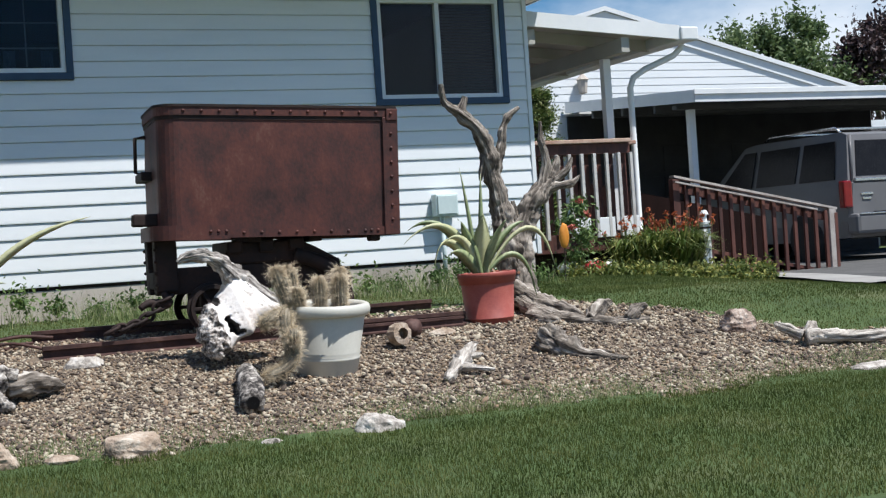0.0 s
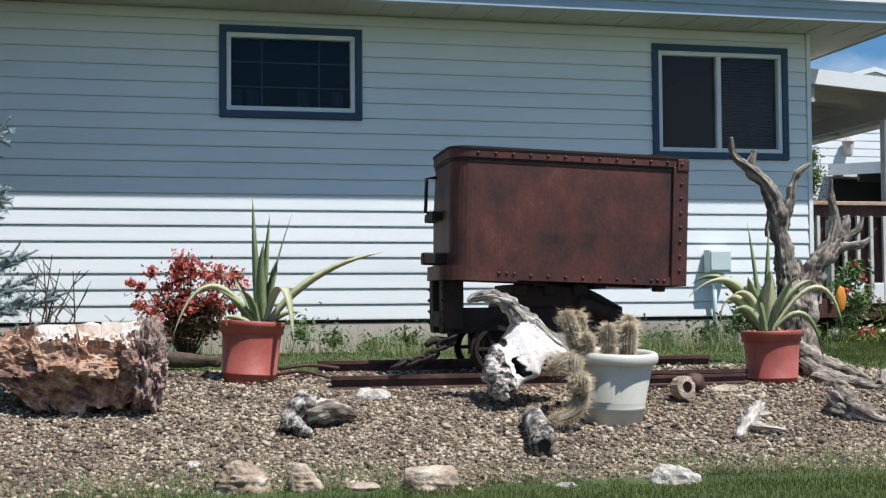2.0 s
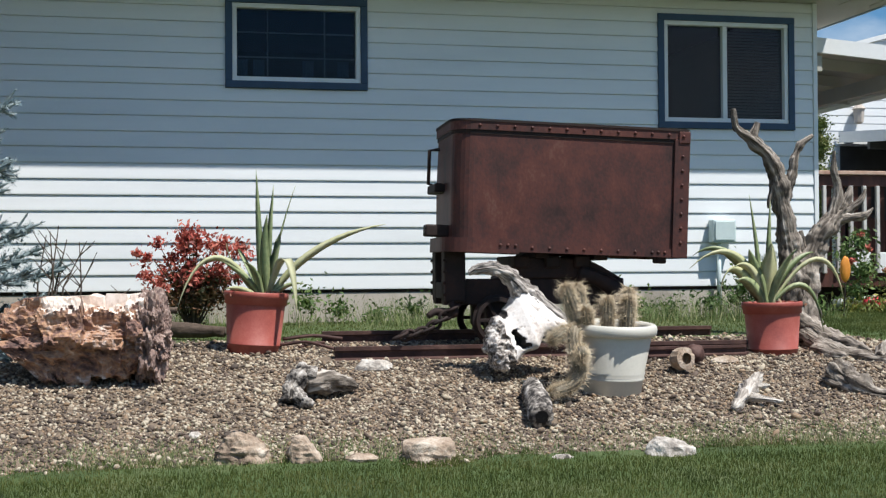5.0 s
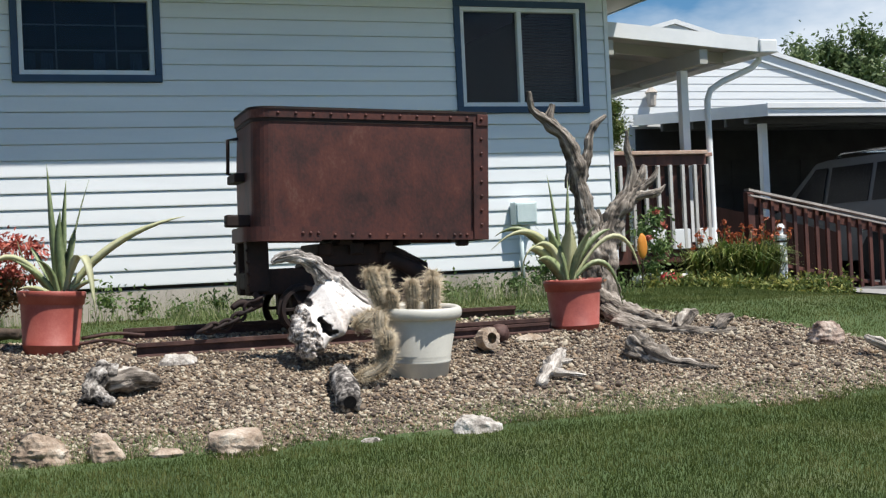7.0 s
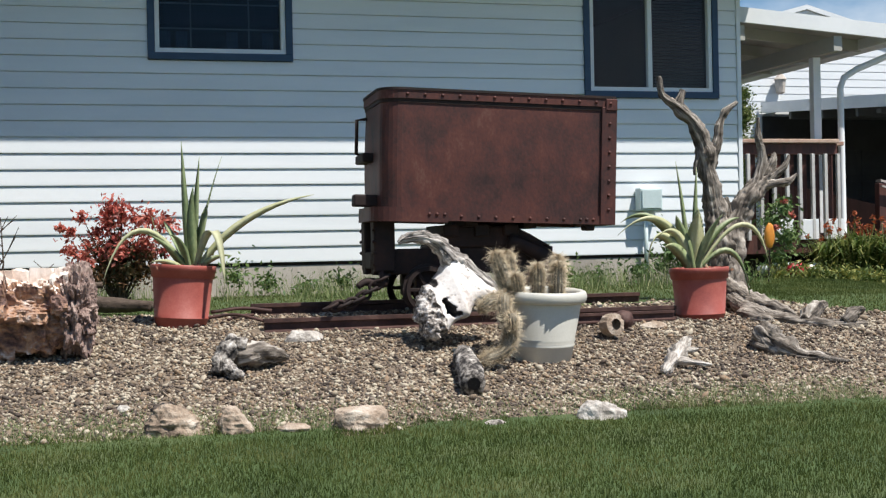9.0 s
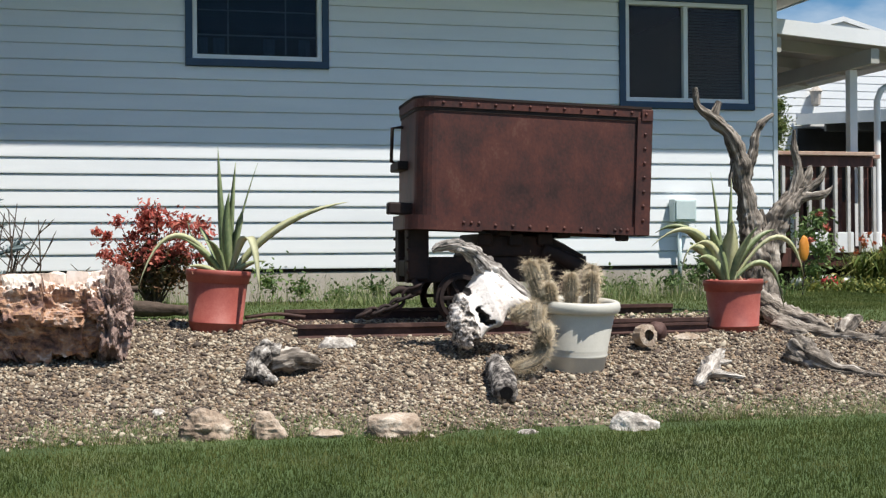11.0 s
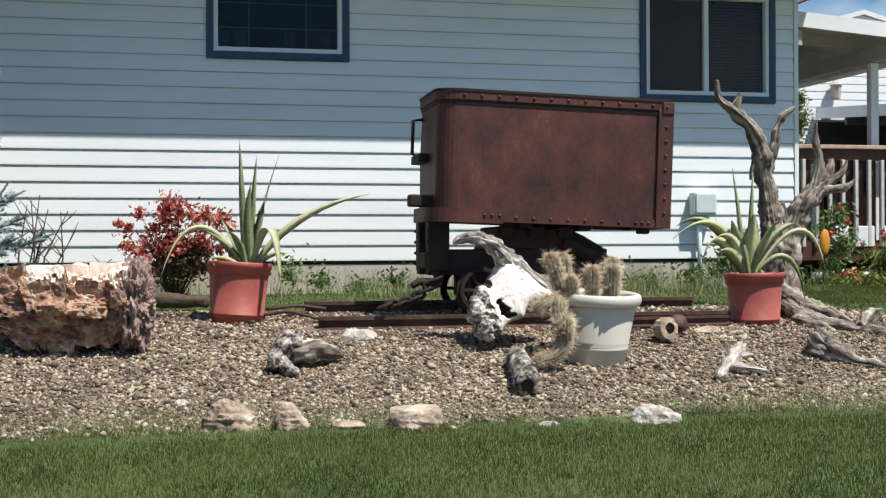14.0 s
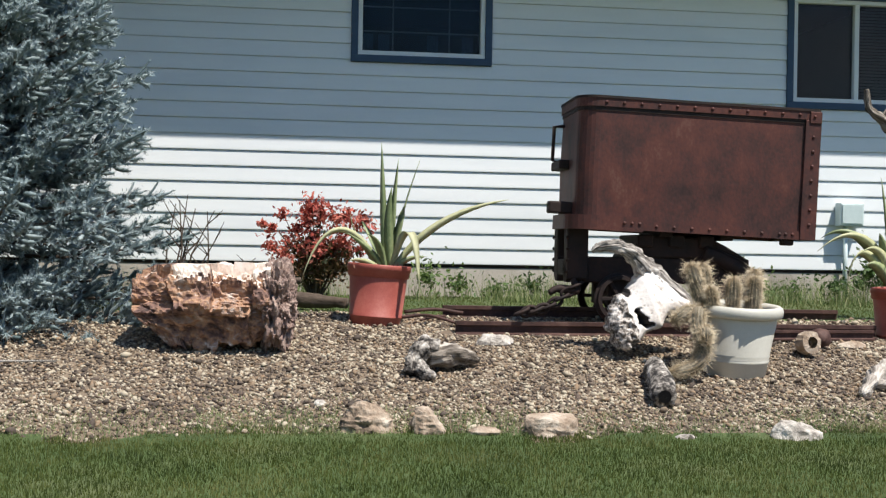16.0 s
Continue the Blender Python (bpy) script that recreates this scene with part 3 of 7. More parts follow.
part("cover", boxes((5.262, 5.448, YW - 0.147, YW - 0.135, 1.185, 1.352), bevel=0.004), PAINT_BOX, meter)
bm = bmesh.new()
tube(bm, [(5.33, YW - 0.06, 1.17), (5.33, YW - 0.06, 0.5)], [0.02, 0.02], 10)
part("conduit", bm, PAINT_BOX, meter, smooth=True)

# ---------------------------------------------------------------- rails under the ore cart
def rail(x0, y0, x1, y1, label, lift=0.03, size=1.0):
    """A short length of rail with foot, web and head, lying on the gravel."""
    z0, z1 = gz(x0, y0) + lift, gz(x1, y1) + lift
    z0 = z1 = max(z0, z1) - 0.025
    sec = [(-0.055, 0), (0.055, 0), (0.055, 0.012), (0.010, 0.022), (0.010, 0.062), (0.030, 0.068), (0.030, 0.092), (-0.030, 0.092), (-0.030, 0.068), (-0.010, 0.062), (-0.010, 0.022), (-0.055, 0.012)]
    bm = bmesh.new()
    d = Vector((x1 - x0, y1 - y0, 0)).normalized()
    s = Vector((-d.y, d.x, 0))
    ends = []
    for x, y, z in ((x0, y0, z0), (x1, y1, z1)):
        ends.append([bm.verts.new(Vector((x, y, z)) + s * p * size + Vector((0, 0, q * size))) for p, q in sec])
    n = len(sec)
    for k in range(n):
        bm.faces.new((ends[0][k], ends[0][(k + 1) % n], ends[1][(k + 1) % n], ends[1][k]))
    bm.faces.new(ends[0][::-1]), bm.faces.new(ends[1])
    return tagged(finish("rail", bm, RAIL_RUST), label, "rail", group="rails under the cart")


rail(1.50, 8.50, 4.30, 8.44, "rusted steel rail lying on gravel under the cart", 0.0)
rail(1.50, 9.10, 4.30, 9.04, "rusted steel rail lying on gravel under the cart", 0.0)
rail(3.35, 8.28, 4.25, 8.36, "short rusty rail offcut lying beside the track", 0.02, 0.7)

# ---------------------------------------------------------------- ore cart
cart = thing("ore_cart", "rusted riveted mine ore cart standing on short rails", "ore cart", (3.05, 8.78, 0.0), turn=(0, 0, -3.5))
HL, HW, HH, CR = 0.777, 0.41, 0.842, 0.13
TILT_BOX = pose(0, 0, 1.030, 0, 2.3, 0)


def tub_loop(off, z, seg=7):
    """Plan outline of the tub: rounded corners at the left end, near-square ones at the right."""
    pts = []
    for cx, cy, r, a0 in ((HL, HW, 0.015, 0), (-HL, HW, CR, 90), (-HL, -HW, CR, 180), (HL, -HW, 0.015, 270)):
        r2 = max(0.004, r + off)
        sx, sy = (1 if cx > 0 else -1), (1 if cy > 0 else -1)
        ox, oy = cx - sx * r, cy - sy * r
        for k in range(seg + 1):
            a = radians(a0 + 90 * k / seg)
            pts.append((ox + r2 * math.cos(a), oy + r2 * math.sin(a), z))
    return pts


def ring_solid(off0, off1, z0, z1):
    bm = bmesh.new()
    loops = [[bm.verts.new(TILT_BOX @ Vector(p)) for p in tub_loop(o, z)] for o, z in ((off1, z0), (off1, z1), (off0, z1), (off0, z0))]
    n = len(loops[0])
    for a, b in zip(loops, loops[1:] + loops[:1]):
        for k in range(n):
            bm.faces.new((a[k], a[(k + 1) % n], b[(k + 1) % n], b[k]))
    return bm


bm = bmesh.new()
zs = [0.03, 0.10, 0.2, 0.32, 0.44, 0.56, 0.68, 0.78, HH]
outer = []
for z in zs:
    ring = []
    for p in tub_loop(0.0, z, 7):
        q = Vector(p)
        q += Vector((q.x, q.y, 0)).normalized() * 0.010 * noise.noise(Vector((q.x * 3, q.y * 3, z * 3)))
        ring.append(bm.verts.new(TILT_BOX @ q))
    outer.append(ring)
inner = [[bm.verts.new(TILT_BOX @ Vector(p)) for p in tub_loop(-0.008, z, 7)] for z in (HH, 0.04)]
n = len(outer[0])
loops = outer + inner
for a, b in zip(loops, loops[1:]):
    for k in range(n):
        bm.faces.new((a[k], a[(k + 1) % n], b[(k + 1) % n], b[k]))
bm.faces.new(outer[0][::-1]), bm.faces.new(inner[-1])
tub = part("tub", bm, RUST, cart, "dented red-brown sheet steel tub")
part("top_band", ring_solid(-0.012, 0.016, HH - 0.060, HH - 0.006), RUST, tub)
part("rim_lip", ring_solid(-0.014, 0.022, HH - 0.006, HH + 0.010), RUST_AND_SHADE, tub, "dark folded lip of the tub")
# Dark ring below the band paints the shadow it casts on the tub.
part("band_shade", ring_solid(-0.002, 0.008, HH - 0.085, HH - 0.060), RUST_AND_SHADE, tub)
part("bottom_band", ring_solid(-0.002, 0.012, 0.0, 0.055), RUST, tub)


def side_strip(x0, x1, y0, y1, z0, z1, nm, mat, bevel=0.004):
    bm = bmesh.new()
    box(bm, x0, x1, y0, y1, z0, z1, bevel)
    bm.transform(TILT_BOX)
    return part(nm, bm, mat, tub)


side_strip(HL - 0.085, HL + 0.020, -HW - 0.020, -HW + 0.0, 0.0, HH - 0.062, "corner_angle", RUST)
side_strip(HL - 0.060, HL + 0.018, -HW - 0.028, -HW - 0.0205, HH - 0.085, HH - 0.008, "gusset_plate", RUST)
side_strip(HL + 0.001, HL + 0.015, -HW + 0.001, HW, 0.056, HH - 0.086, "end_plate", RUST)
# channel that wraps round the rounded lower corner
bm = bmesh.new()
wrap = [[(-HL - o, 0.16)] + [p[:2] for p in tub_loop(o, 0)[16:24]] + [(-HL + 0.43, -HW - o)] for o in (0.012, 0.056)]
loops = [[bm.verts.new(TILT_BOX @ Vector((x, y, z))) for x, y in wrap[k]] for k, z in ((0, -0.012), (1, -0.012), (1, 0.082), (0, 0.082))]
for a, b in zip(loops, loops[1:] + loops[:1]):
    for k in range(len(a) - 1):
        bm.faces.new((a[k], a[k + 1], b[k + 1], b[k]))
bm.faces.new([l[0] for l in loops]), bm.faces.new([l[-1] for l in loops][::-1])
part("bumper_bar", bm, RUST, tub, "heavy rusted channel round the lower corner")
bm = bmesh.new()
bmesh.ops.create_icosphere(bm, subdivisions=1, radius=0.0125)
for v in bm.verts:
    v.co.y *= 0.75
rivet_mesh = bpy.data.meshes.new("rivet")
bm.to_mesh(rivet_mesh)
bm.free()
rivet_mesh.shade_smooth()
rivet_mesh.materials.append(RUST)
RIVETS = [(-0.62 + 0.1155 * k, -HW - 0.017, HH - 0.032) for k in range(12)] + [(-0.25 + 0.1155 * k, -HW - 0.012, 0.030) for k in range(8)] \
    + [(HL - 0.030, -HW - 0.021, 0.10 + 0.095 * k) for k in range(7)] + [(HL - 0.03, -HW - 0.029, HH - 0.04)] + [(0.60 + 0.045 * k, -HW - 0.012, 0.032) for k in range(2)] + [(-0.37 - 0.05 * k, -HW - 0.057, 0.04) for k in range(3)]
for p in RIVETS:
    r = new("rivet", rivet_mesh)
    r.parent = tub
    r.location = TILT_BOX @ Vector(p)

bm = bmesh.new()
tube(bm, [TILT_BOX @ Vector(p) for p in ((-HL - 0.005, 0.20, 0.70), (-HL - 0.075, 0.20, 0.69), (-HL - 0.075, 0.20, 0.46), (-HL - 0.005, 0.20, 0.44))], [0.013] * 4, 8)
part("handle", bm, RUST_AND_SHADE, tub, smooth=True)
bm = bmesh.new()
box(bm, -HL - 0.07, -HL + 0.01, -0.06, 0.28, 0.39, 0.45, 0.01, TILT_BOX)
part("latch", bm, RUST_AND_SHADE, tub)
bm = bmesh.new()
box(bm, -HL - 0.15, -HL + 0.05, -0.24, -0.13, 0.085, 0.165, 0.012, TILT_BOX)
part("draw_bar", bm, RUST_AND_SHADE, cart)

# underframe
for y in (-0.27, 0.13):
    part("pedestal", boxes((-0.80, -0.66, y, y + 0.14, 0.72, 1.06), bevel=0.012), RUST_AND_SHADE, cart)
for y in (-0.275, 0.275):
    for k in range(4):
        bm = bmesh.new()
        blob(bm, (-0.800, y, 0.77 + 0.075 * k), (0.012, 0.012, 0.012), 2, 0.1)
        part("bolt", bm, RUST_AND_SHADE, cart, smooth=True)
part("chassis", boxes((-0.80, 0.42, -0.24, -0.12, 0.70, 0.87), (-0.80, 0.42, 0.12, 0.24, 0.70, 0.87), (-0.80, -0.68, -0.12, 0.12, 0.74, 0.85), (0.30, 0.42, -0.12, 0.12, 0.74, 0.85), bevel=0.01), RUST_AND_SHADE, cart)
bm = bmesh.new()
a = [bm.verts.new((x, -0.26, z)) for x, z in ((-0.40, 0.87), (0.40, 0.87), (0.26, 0.95), (0.16, 1.00), (-0.31, 1.015), (-0.33, 0.96))]
b = [bm.verts.new((v.co.x, 0.26, v.co.z)) for v in a]
for k in range(6):
    bm.faces.new((a[k], a[(k + 1) % 6], b[(k + 1) % 6], b[k]))
bm.faces.new(a[::-1]), bm.faces.new(b)
bmesh.ops.bevel(bm, geom=bm.edges[:], offset=0.012, segments=2, affect="EDGES", profile=0.5)
part("bolster", bm, RUST_AND_SHADE, cart, "dark iron bolster that carries the tilted tub")
for x in (-0.29, -0.08, 0.12):
    part("rocker", boxes((x - 0.05, x + 0.05, -0.30, 0.30, 0.94, 1.02), bevel=0.012), RUST_AND_SHADE, cart)
for y in (-0.27, 0.27):
    bm = bmesh.new()
    limb(bm, [(0.10, y, 0.91, 0.05), (0.22, y, 0.87, 0.055), (0.33, y, 0.81, 0.055), (0.42, y, 0.76, 0.045), (0.47, y, 0.71, 0.03)], 10, 0.15)
    part("fender", bm, RUST_AND_SHADE, cart, "curved rusty iron guard", smooth=True)
bm = bmesh.new()
for x in (-0.2, 0.20):
    box(bm, x, x + 0.09, -HW + 0.10, HW - 0.10, -0.03, 0.01, 0.006, TILT_BOX)
box(bm, 0.60, 0.67, -HW + 0.02, -HW + 0.12, -0.04, 0.01, 0.012, TILT_BOX)
part("cross_member", bm, RUST_AND_SHADE, cart)
bm = bmesh.new()
lathe(bm, [(0.168, -0.018), (0.168, 0.002), (0.152, 0.006), (0.150, 0.03), (0.125, 0.03), (0.122, 0.01), (0.122, -0.012)], 32)
bmesh.ops.delete(bm, geom=[f for f in bm.faces if len(f.verts) > 4], context="FACES_ONLY")
wheel_mesh, spoke_mesh, hub_mesh = [bpy.data.meshes.new(k) for k in ("wheel", "spoke", "hub")]
for bmx, me in ((bm, wheel_mesh), (boxes((0.02, 0.135, -0.012, 0.012, -0.008, 0.012), bevel=0.004), spoke_mesh), (lathe(bmesh.new(), [(0.035, -0.03), (0.035, 0.045), (0.02, 0.05)], 16), hub_mesh)):
    bmesh.ops.recalc_face_normals(bmx, faces=bmx.faces)
    bmx.to_mesh(me)
    bmx.free()
    me.materials.append(RUST_AND_SHADE)
WZ = 0.600
for x in (-0.46, 0.34):
    for y, rx in ((-0.31, 90), (0.30, -90)):
        o = new("wheel", wheel_mesh)
        o.parent = cart
        o.matrix_basis = pose(x, y, WZ, rx, 0, 15 + 20 * x)
        new("hub", hub_mesh).parent = o
        for k in range(6):
            sp = new("spoke", spoke_mesh)
            sp.parent = o
            sp.matrix_basis = pose(0, 0, 0, 0, 0, 60 * k)
    bm = bmesh.new()
    tube(bm, [(x, -0.36, WZ), (x, 0.36, WZ)], [0.025, 0.025], 12)
    part("axle", bm, RUST_AND_SHADE, cart, smooth=True)
    for y in (-0.30, 0.19):
        part("axle_box", boxes((x - 0.07, x + 0.07, y, y + 0.11, WZ - 0.05, 0.73), bevel=0.01), RUST_AND_SHADE, cart)
bm = bmesh.new()
limb(bm, [(-0.76, -0.27, 0.72, 0.02), (-0.74, -0.30, 0.65, 0.03), (-0.86, -0.30, 0.66, 0.025), (-0.92, -0.31, 0.63, 0.02)], 8, 0.2)
part("coupling_hook", bm, RUST_AND_SHADE, cart, smooth=True)

# chain from the coupling to the rails
chain = thing("chain", "rusty iron chain hanging from the cart to the rails", "chain")
for k in range(9):
    u = k / 8
    p = Vector((2.28 - 0.36 * u, 8.52 - 0.06 * u, 0.68 - 0.17 * u - 0.10 * math.sin(math.pi * u) * 0.5))
    p.z = max(p.z, gz(p.x, p.y) + 0.045)
    bm = bmesh.new()
    pts = [(0.050 * math.cos(a), 0.028 * math.sin(a), 0) for a in np.linspace(0, 2 * math.pi, 13)]
    tube(bm, pts, [0.012] * 13, 6, cap=False)
    link = part("link", bm, RUST_AND_SHADE, chain, smooth=True)
    link.matrix_basis = pose(*p, 90 * (k % 2), -25, 0)

# rusty scraps beside the rails
for k, (x0, y0, x1, y1, r, nm, lb) in enumerate(((1.18, 8.78, 1.52, 8.62, 0.010, "iron_rod", "rusty bent iron rod on the gravel"), (1.22, 8.98, 1.62, 8.96, 0.012, "iron_rod", "rusty iron rod on the gravel"),
                                               (3.30, 8.62, 3.62, 8.60, 0.03, "iron_pipe", "short rusty pipe lying by the rails"), (1.30, 8.70, 1.48, 8.84, 0.010, "iron_rod", "rusty iron rod on the gravel"))):
    bm = bmesh.new()
    limb(bm, [(x0, y0, gz(x0, y0) + 0.03, r), ((x0 + x1) / 2, (y0 + y1) / 2 + 0.02, gz(x0, y0) + 0.05, r), (x1, y1, gz(x1, y1) + 0.03, r)], 8, 0.08)
    tagged(finish(nm, bm, RAIL_RUST, smooth=True), lb, "scrap iron")


# ---------------------------------------------------------------- pots and plants
def pot(name, label, at, turn, r_base, r_rim, h, mat, band):
    p = thing(name, label, "plant pot", at, turn=turn)
    bm = bmesh.new()
    t = 0.008
    if band == "roll":
        prof = [(r_base * 0.93, 0), (r_base, 0.012), (r_base + (r_rim * 0.86 - r_base) * 0.24, h * 0.24), (r_base + (r_rim * 0.86 - r_base) * 0.25 + 0.006, h * 0.255), (r_base + (r_rim * 0.86 - r_base) * 0.30 + 0.006, h * 0.285),
                (r_base + (r_rim * 0.86 - r_base) * 0.31, h * 0.30), (r_base + (r_rim * 0.86 - r_base) * 0.36 + 0.006, h * 0.34), (r_base + (r_rim * 0.86 - r_base) * 0.40, h * 0.36), (r_rim * 0.88, h * 0.84), (r_rim * 0.84, h * 0.90), (r_rim * 0.80, h * 0.86), (r_base * 0.9, h * 0.80), (0.01, h * 0.80)]
    else:
        prof = [(r_base * 0.94, 0), (r_base, 0.01), (r_base + 0.004, h * 0.16), (r_base + 0.010, h * 0.165), (r_base + 0.012, h * 0.18), (r_base + 0.007, h * 0.19), (r_rim * 0.91, h * 0.80), (r_rim * 0.91, h * 0.82), (r_rim * 0.86, h * 0.86), (r_rim * 0.86, h * 0.80), (0.01, h * 0.80)]
    lathe(bm, prof, 48)
    body = part("body", bm, mat, p, smooth=True)
    bm = bmesh.new()
    if band == "roll":
        lathe(bm, [(r_rim * 0.84, h * 0.85), (r_rim * 0.95, h * 0.845), (r_rim * 0.99, h * 0.875), (r_rim, h * 0.93), (r_rim * 0.98, h * 0.98), (r_rim * 0.93, h), (r_rim * 0.85, h * 0.995), (r_rim * 0.80, h * 0.96), (r_rim * 0.80, h * 0.88)], 48)
    else:
        lathe(bm, [(r_rim * 0.90, h * 0.80), (r_rim * 0.955, h * 0.80), (r_rim * 0.975, h * 0.90), (r_rim * 1.0, h * 0.905), (r_rim * 1.0, h * 0.985), (r_rim * 0.98, h), (r_rim * 0.90, h), (r_rim * 0.885, h * 0.97), (r_rim * 0.87, h * 0.84)], 48)
    bmesh.ops.delete(bm, geom=[f for f in bm.faces if len(f.verts) > 4], context="FACES_ONLY")
    part("rim", bm, mat, p, smooth=True)
    bm = bmesh.new()
    bmesh.ops.create_circle(bm, cap_ends=True, radius=r_rim * 0.87, segments=32, matrix=Matrix.Translation((0, 0, h * 0.87)))
    bmesh.ops.poke(bm, faces=bm.faces)
    for v in bm.verts:
        v.co.z += 0.012 * noise.noise(v.co * 30)
    part("soil", bm, POT_SOIL, p)
    return p


POT_L = (1.01, 8.82, 0.385)
POT_R = (4.505, 8.46, 0.315)
POT_W = (3.032, 7.64, 0.165)
pot("plant_pot", "terracotta plastic pot with a yucca, on gravel", POT_L, (0, 3.5, 0), 0.166, 0.210, 0.41, TERRACOTTA, "step")
pot("plant_pot", "terracotta plastic pot beside a driftwood stump", POT_R, (0, -1.0, 0), 0.160, 0.204, 0.385, TERRACOTTA, "step")
pot("plant_pot", "off-white plastic pot with a rolled rim and hairy cacti", POT_W, (4, 1.5, 0), 0.185, 0.268, 0.445, WHITE_POT, "roll")


def agave_leaf(p0, p1, p2, width, thick=0.010, n=12, fold=0.25, twist=0.0):
    bm = bmesh.new()
    p0, p1, p2 = Vector(p0), Vector(p1), Vector(p2)
    rings = []
    for i in range(n + 1):
        t = i / n
        p = p0 * (1 - t) ** 2 + p1 * 2 * t * (1 - t) + p2 * t * t
        d = ((p1 - p0) * (1 - t) + (p2 - p1) * t).normalized()
        s = d.cross(Vector((0, 0, 1)))
        if s.length < 0.25:
            s = s + Vector((0.4, -0.25, 0)) * (1 if p2.x > p0.x else -1)
        s = (s - d * s.dot(d)).normalized()
        lay = s.cross(d)
        s = s * math.cos(twist) + lay * math.sin(twist)
        up = s.cross(d)
        w = width * (0.55 + 0.9 * t if t < 0.35 else 0.865 * (1 - ((t - 0.35) / 0.65) ** 1.7)) * 0.5 + 0.001
        h = thick * (1 - 0.8 * t)
        rings.append([bm.verts.new(p + s * w + up * w * fold), bm.verts.new(p + up * h * 0.1), bm.verts.new(p - s * w + up * w * fold), bm.verts.new(p - up * h)])
    for a, b in zip(rings, rings[1:]):
        for k in range(4):
            bm.faces.new((a[k], a[(k + 1) % 4], b[(k + 1) % 4], b[k]))
    bm.faces.new(rings[0][::-1]), bm.faces.new(rings[-1])
    return bm


def agave(name, label, base, leaves, broad=1.6):
    a = thing(name, label, "potted plant", base)
    bx, by, bz = base
    for x1, z1, x2, z2, dy, w, dry in leaves:
        side = -1 if x2 < bx else 1
        start = (0.018 * side, -0.02 if dy < 0 else 0.02, 0.0)
        bm = agave_leaf(start, (x1 - bx, dy * 0.5, z1 - bz), (x2 - bx, dy, z2 - bz), w * broad, twist=0.75 * side if abs(x2 - bx) > 0.22 else 0.0)
        part("leaf", bm, AGAVE_DRY if dry else AGAVE, a, "pale bleached leaf" if dry else "", smooth=True)
    return a


# control height, tip (x, z) in the place, depth offset, width, bleached or not
agave("yucca", "green potted yucca with stiff upright and drooping leaves", (1.09, 8.82, 0.735),
      [(1.05, 1.15, 1.04, 1.60, 0.05, 0.055, 0), (1.12, 1.15, 1.16, 1.50, 0.10, 0.045, 0), (1.16, 1.12, 1.29, 1.49, -0.02, 0.060, 0), (1.06, 1.05, 1.10, 1.30, -0.08, 0.07, 0),
       (1.36, 1.14, 1.87, 1.235, -0.12, 0.075, 1), (1.24, 1.32, 1.265, 0.64, -0.30, 0.080, 1), (0.72, 1.32, 0.52, 0.68, -0.10, 0.055, 1), (0.86, 0.95, 0.85, 1.12, 0.15, 0.05, 0),
       (0.98, 0.90, 0.80, 1.00, -0.12, 0.05, 0), (0.95, 1.05, 0.93, 1.08, 0.2, 0.05, 0), (1.2, 0.86, 1.33, 0.85, -0.15, 0.045, 0), (0.92, 0.84, 0.82, 0.82, -0.22, 0.05, 1),
       (1.14, 1.0, 1.22, 1.02, 0.2, 0.05, 0), (1.02, 0.98, 0.93, 0.99, -0.2, 0.06, 0)], 1.15)
agave_r = agave("agave", "potted agave with pale green arching leaves", (4.53, 8.5, 0.66),
      [(4.305, 1.24, 3.93, 0.93, -0.10, 0.050, 1), (4.30, 1.20, 4.04, 1.02, 0.10, 0.055, 0), (4.20, 1.14, 4.10, 0.74, -0.20, 0.050, 1), (4.38, 1.05, 4.18, 0.92, -0.20, 0.05, 1),
       (4.50, 0.95, 4.49, 1.08, -0.18, 0.085, 1), (4.42, 0.92, 4.36, 1.06, -0.10, 0.08, 0), (4.60, 0.93, 4.66, 1.06, -0.20, 0.085, 0), (4.56, 1.0, 4.55, 1.11, -0.05, 0.07, 1),
       (4.72, 1.00, 4.89, 1.04, 0.0, 0.085, 0), (4.95, 1.28, 5.06, 0.72, -0.10, 0.040, 1), (4.83, 1.02, 4.88, 0.50, -0.15, 0.045, 0), (4.50, 1.05, 4.46, 1.44, 0.10, 0.024, 0),
       (4.58, 1.05, 4.63, 1.40, 0.12, 0.028, 0), (4.70, 0.95, 4.78, 0.90, 0.2, 0.06, 0), (4.36, 0.90, 4.24, 0.84, -0.15, 0.06, 0)])
agave_r.location.x -= 0.055


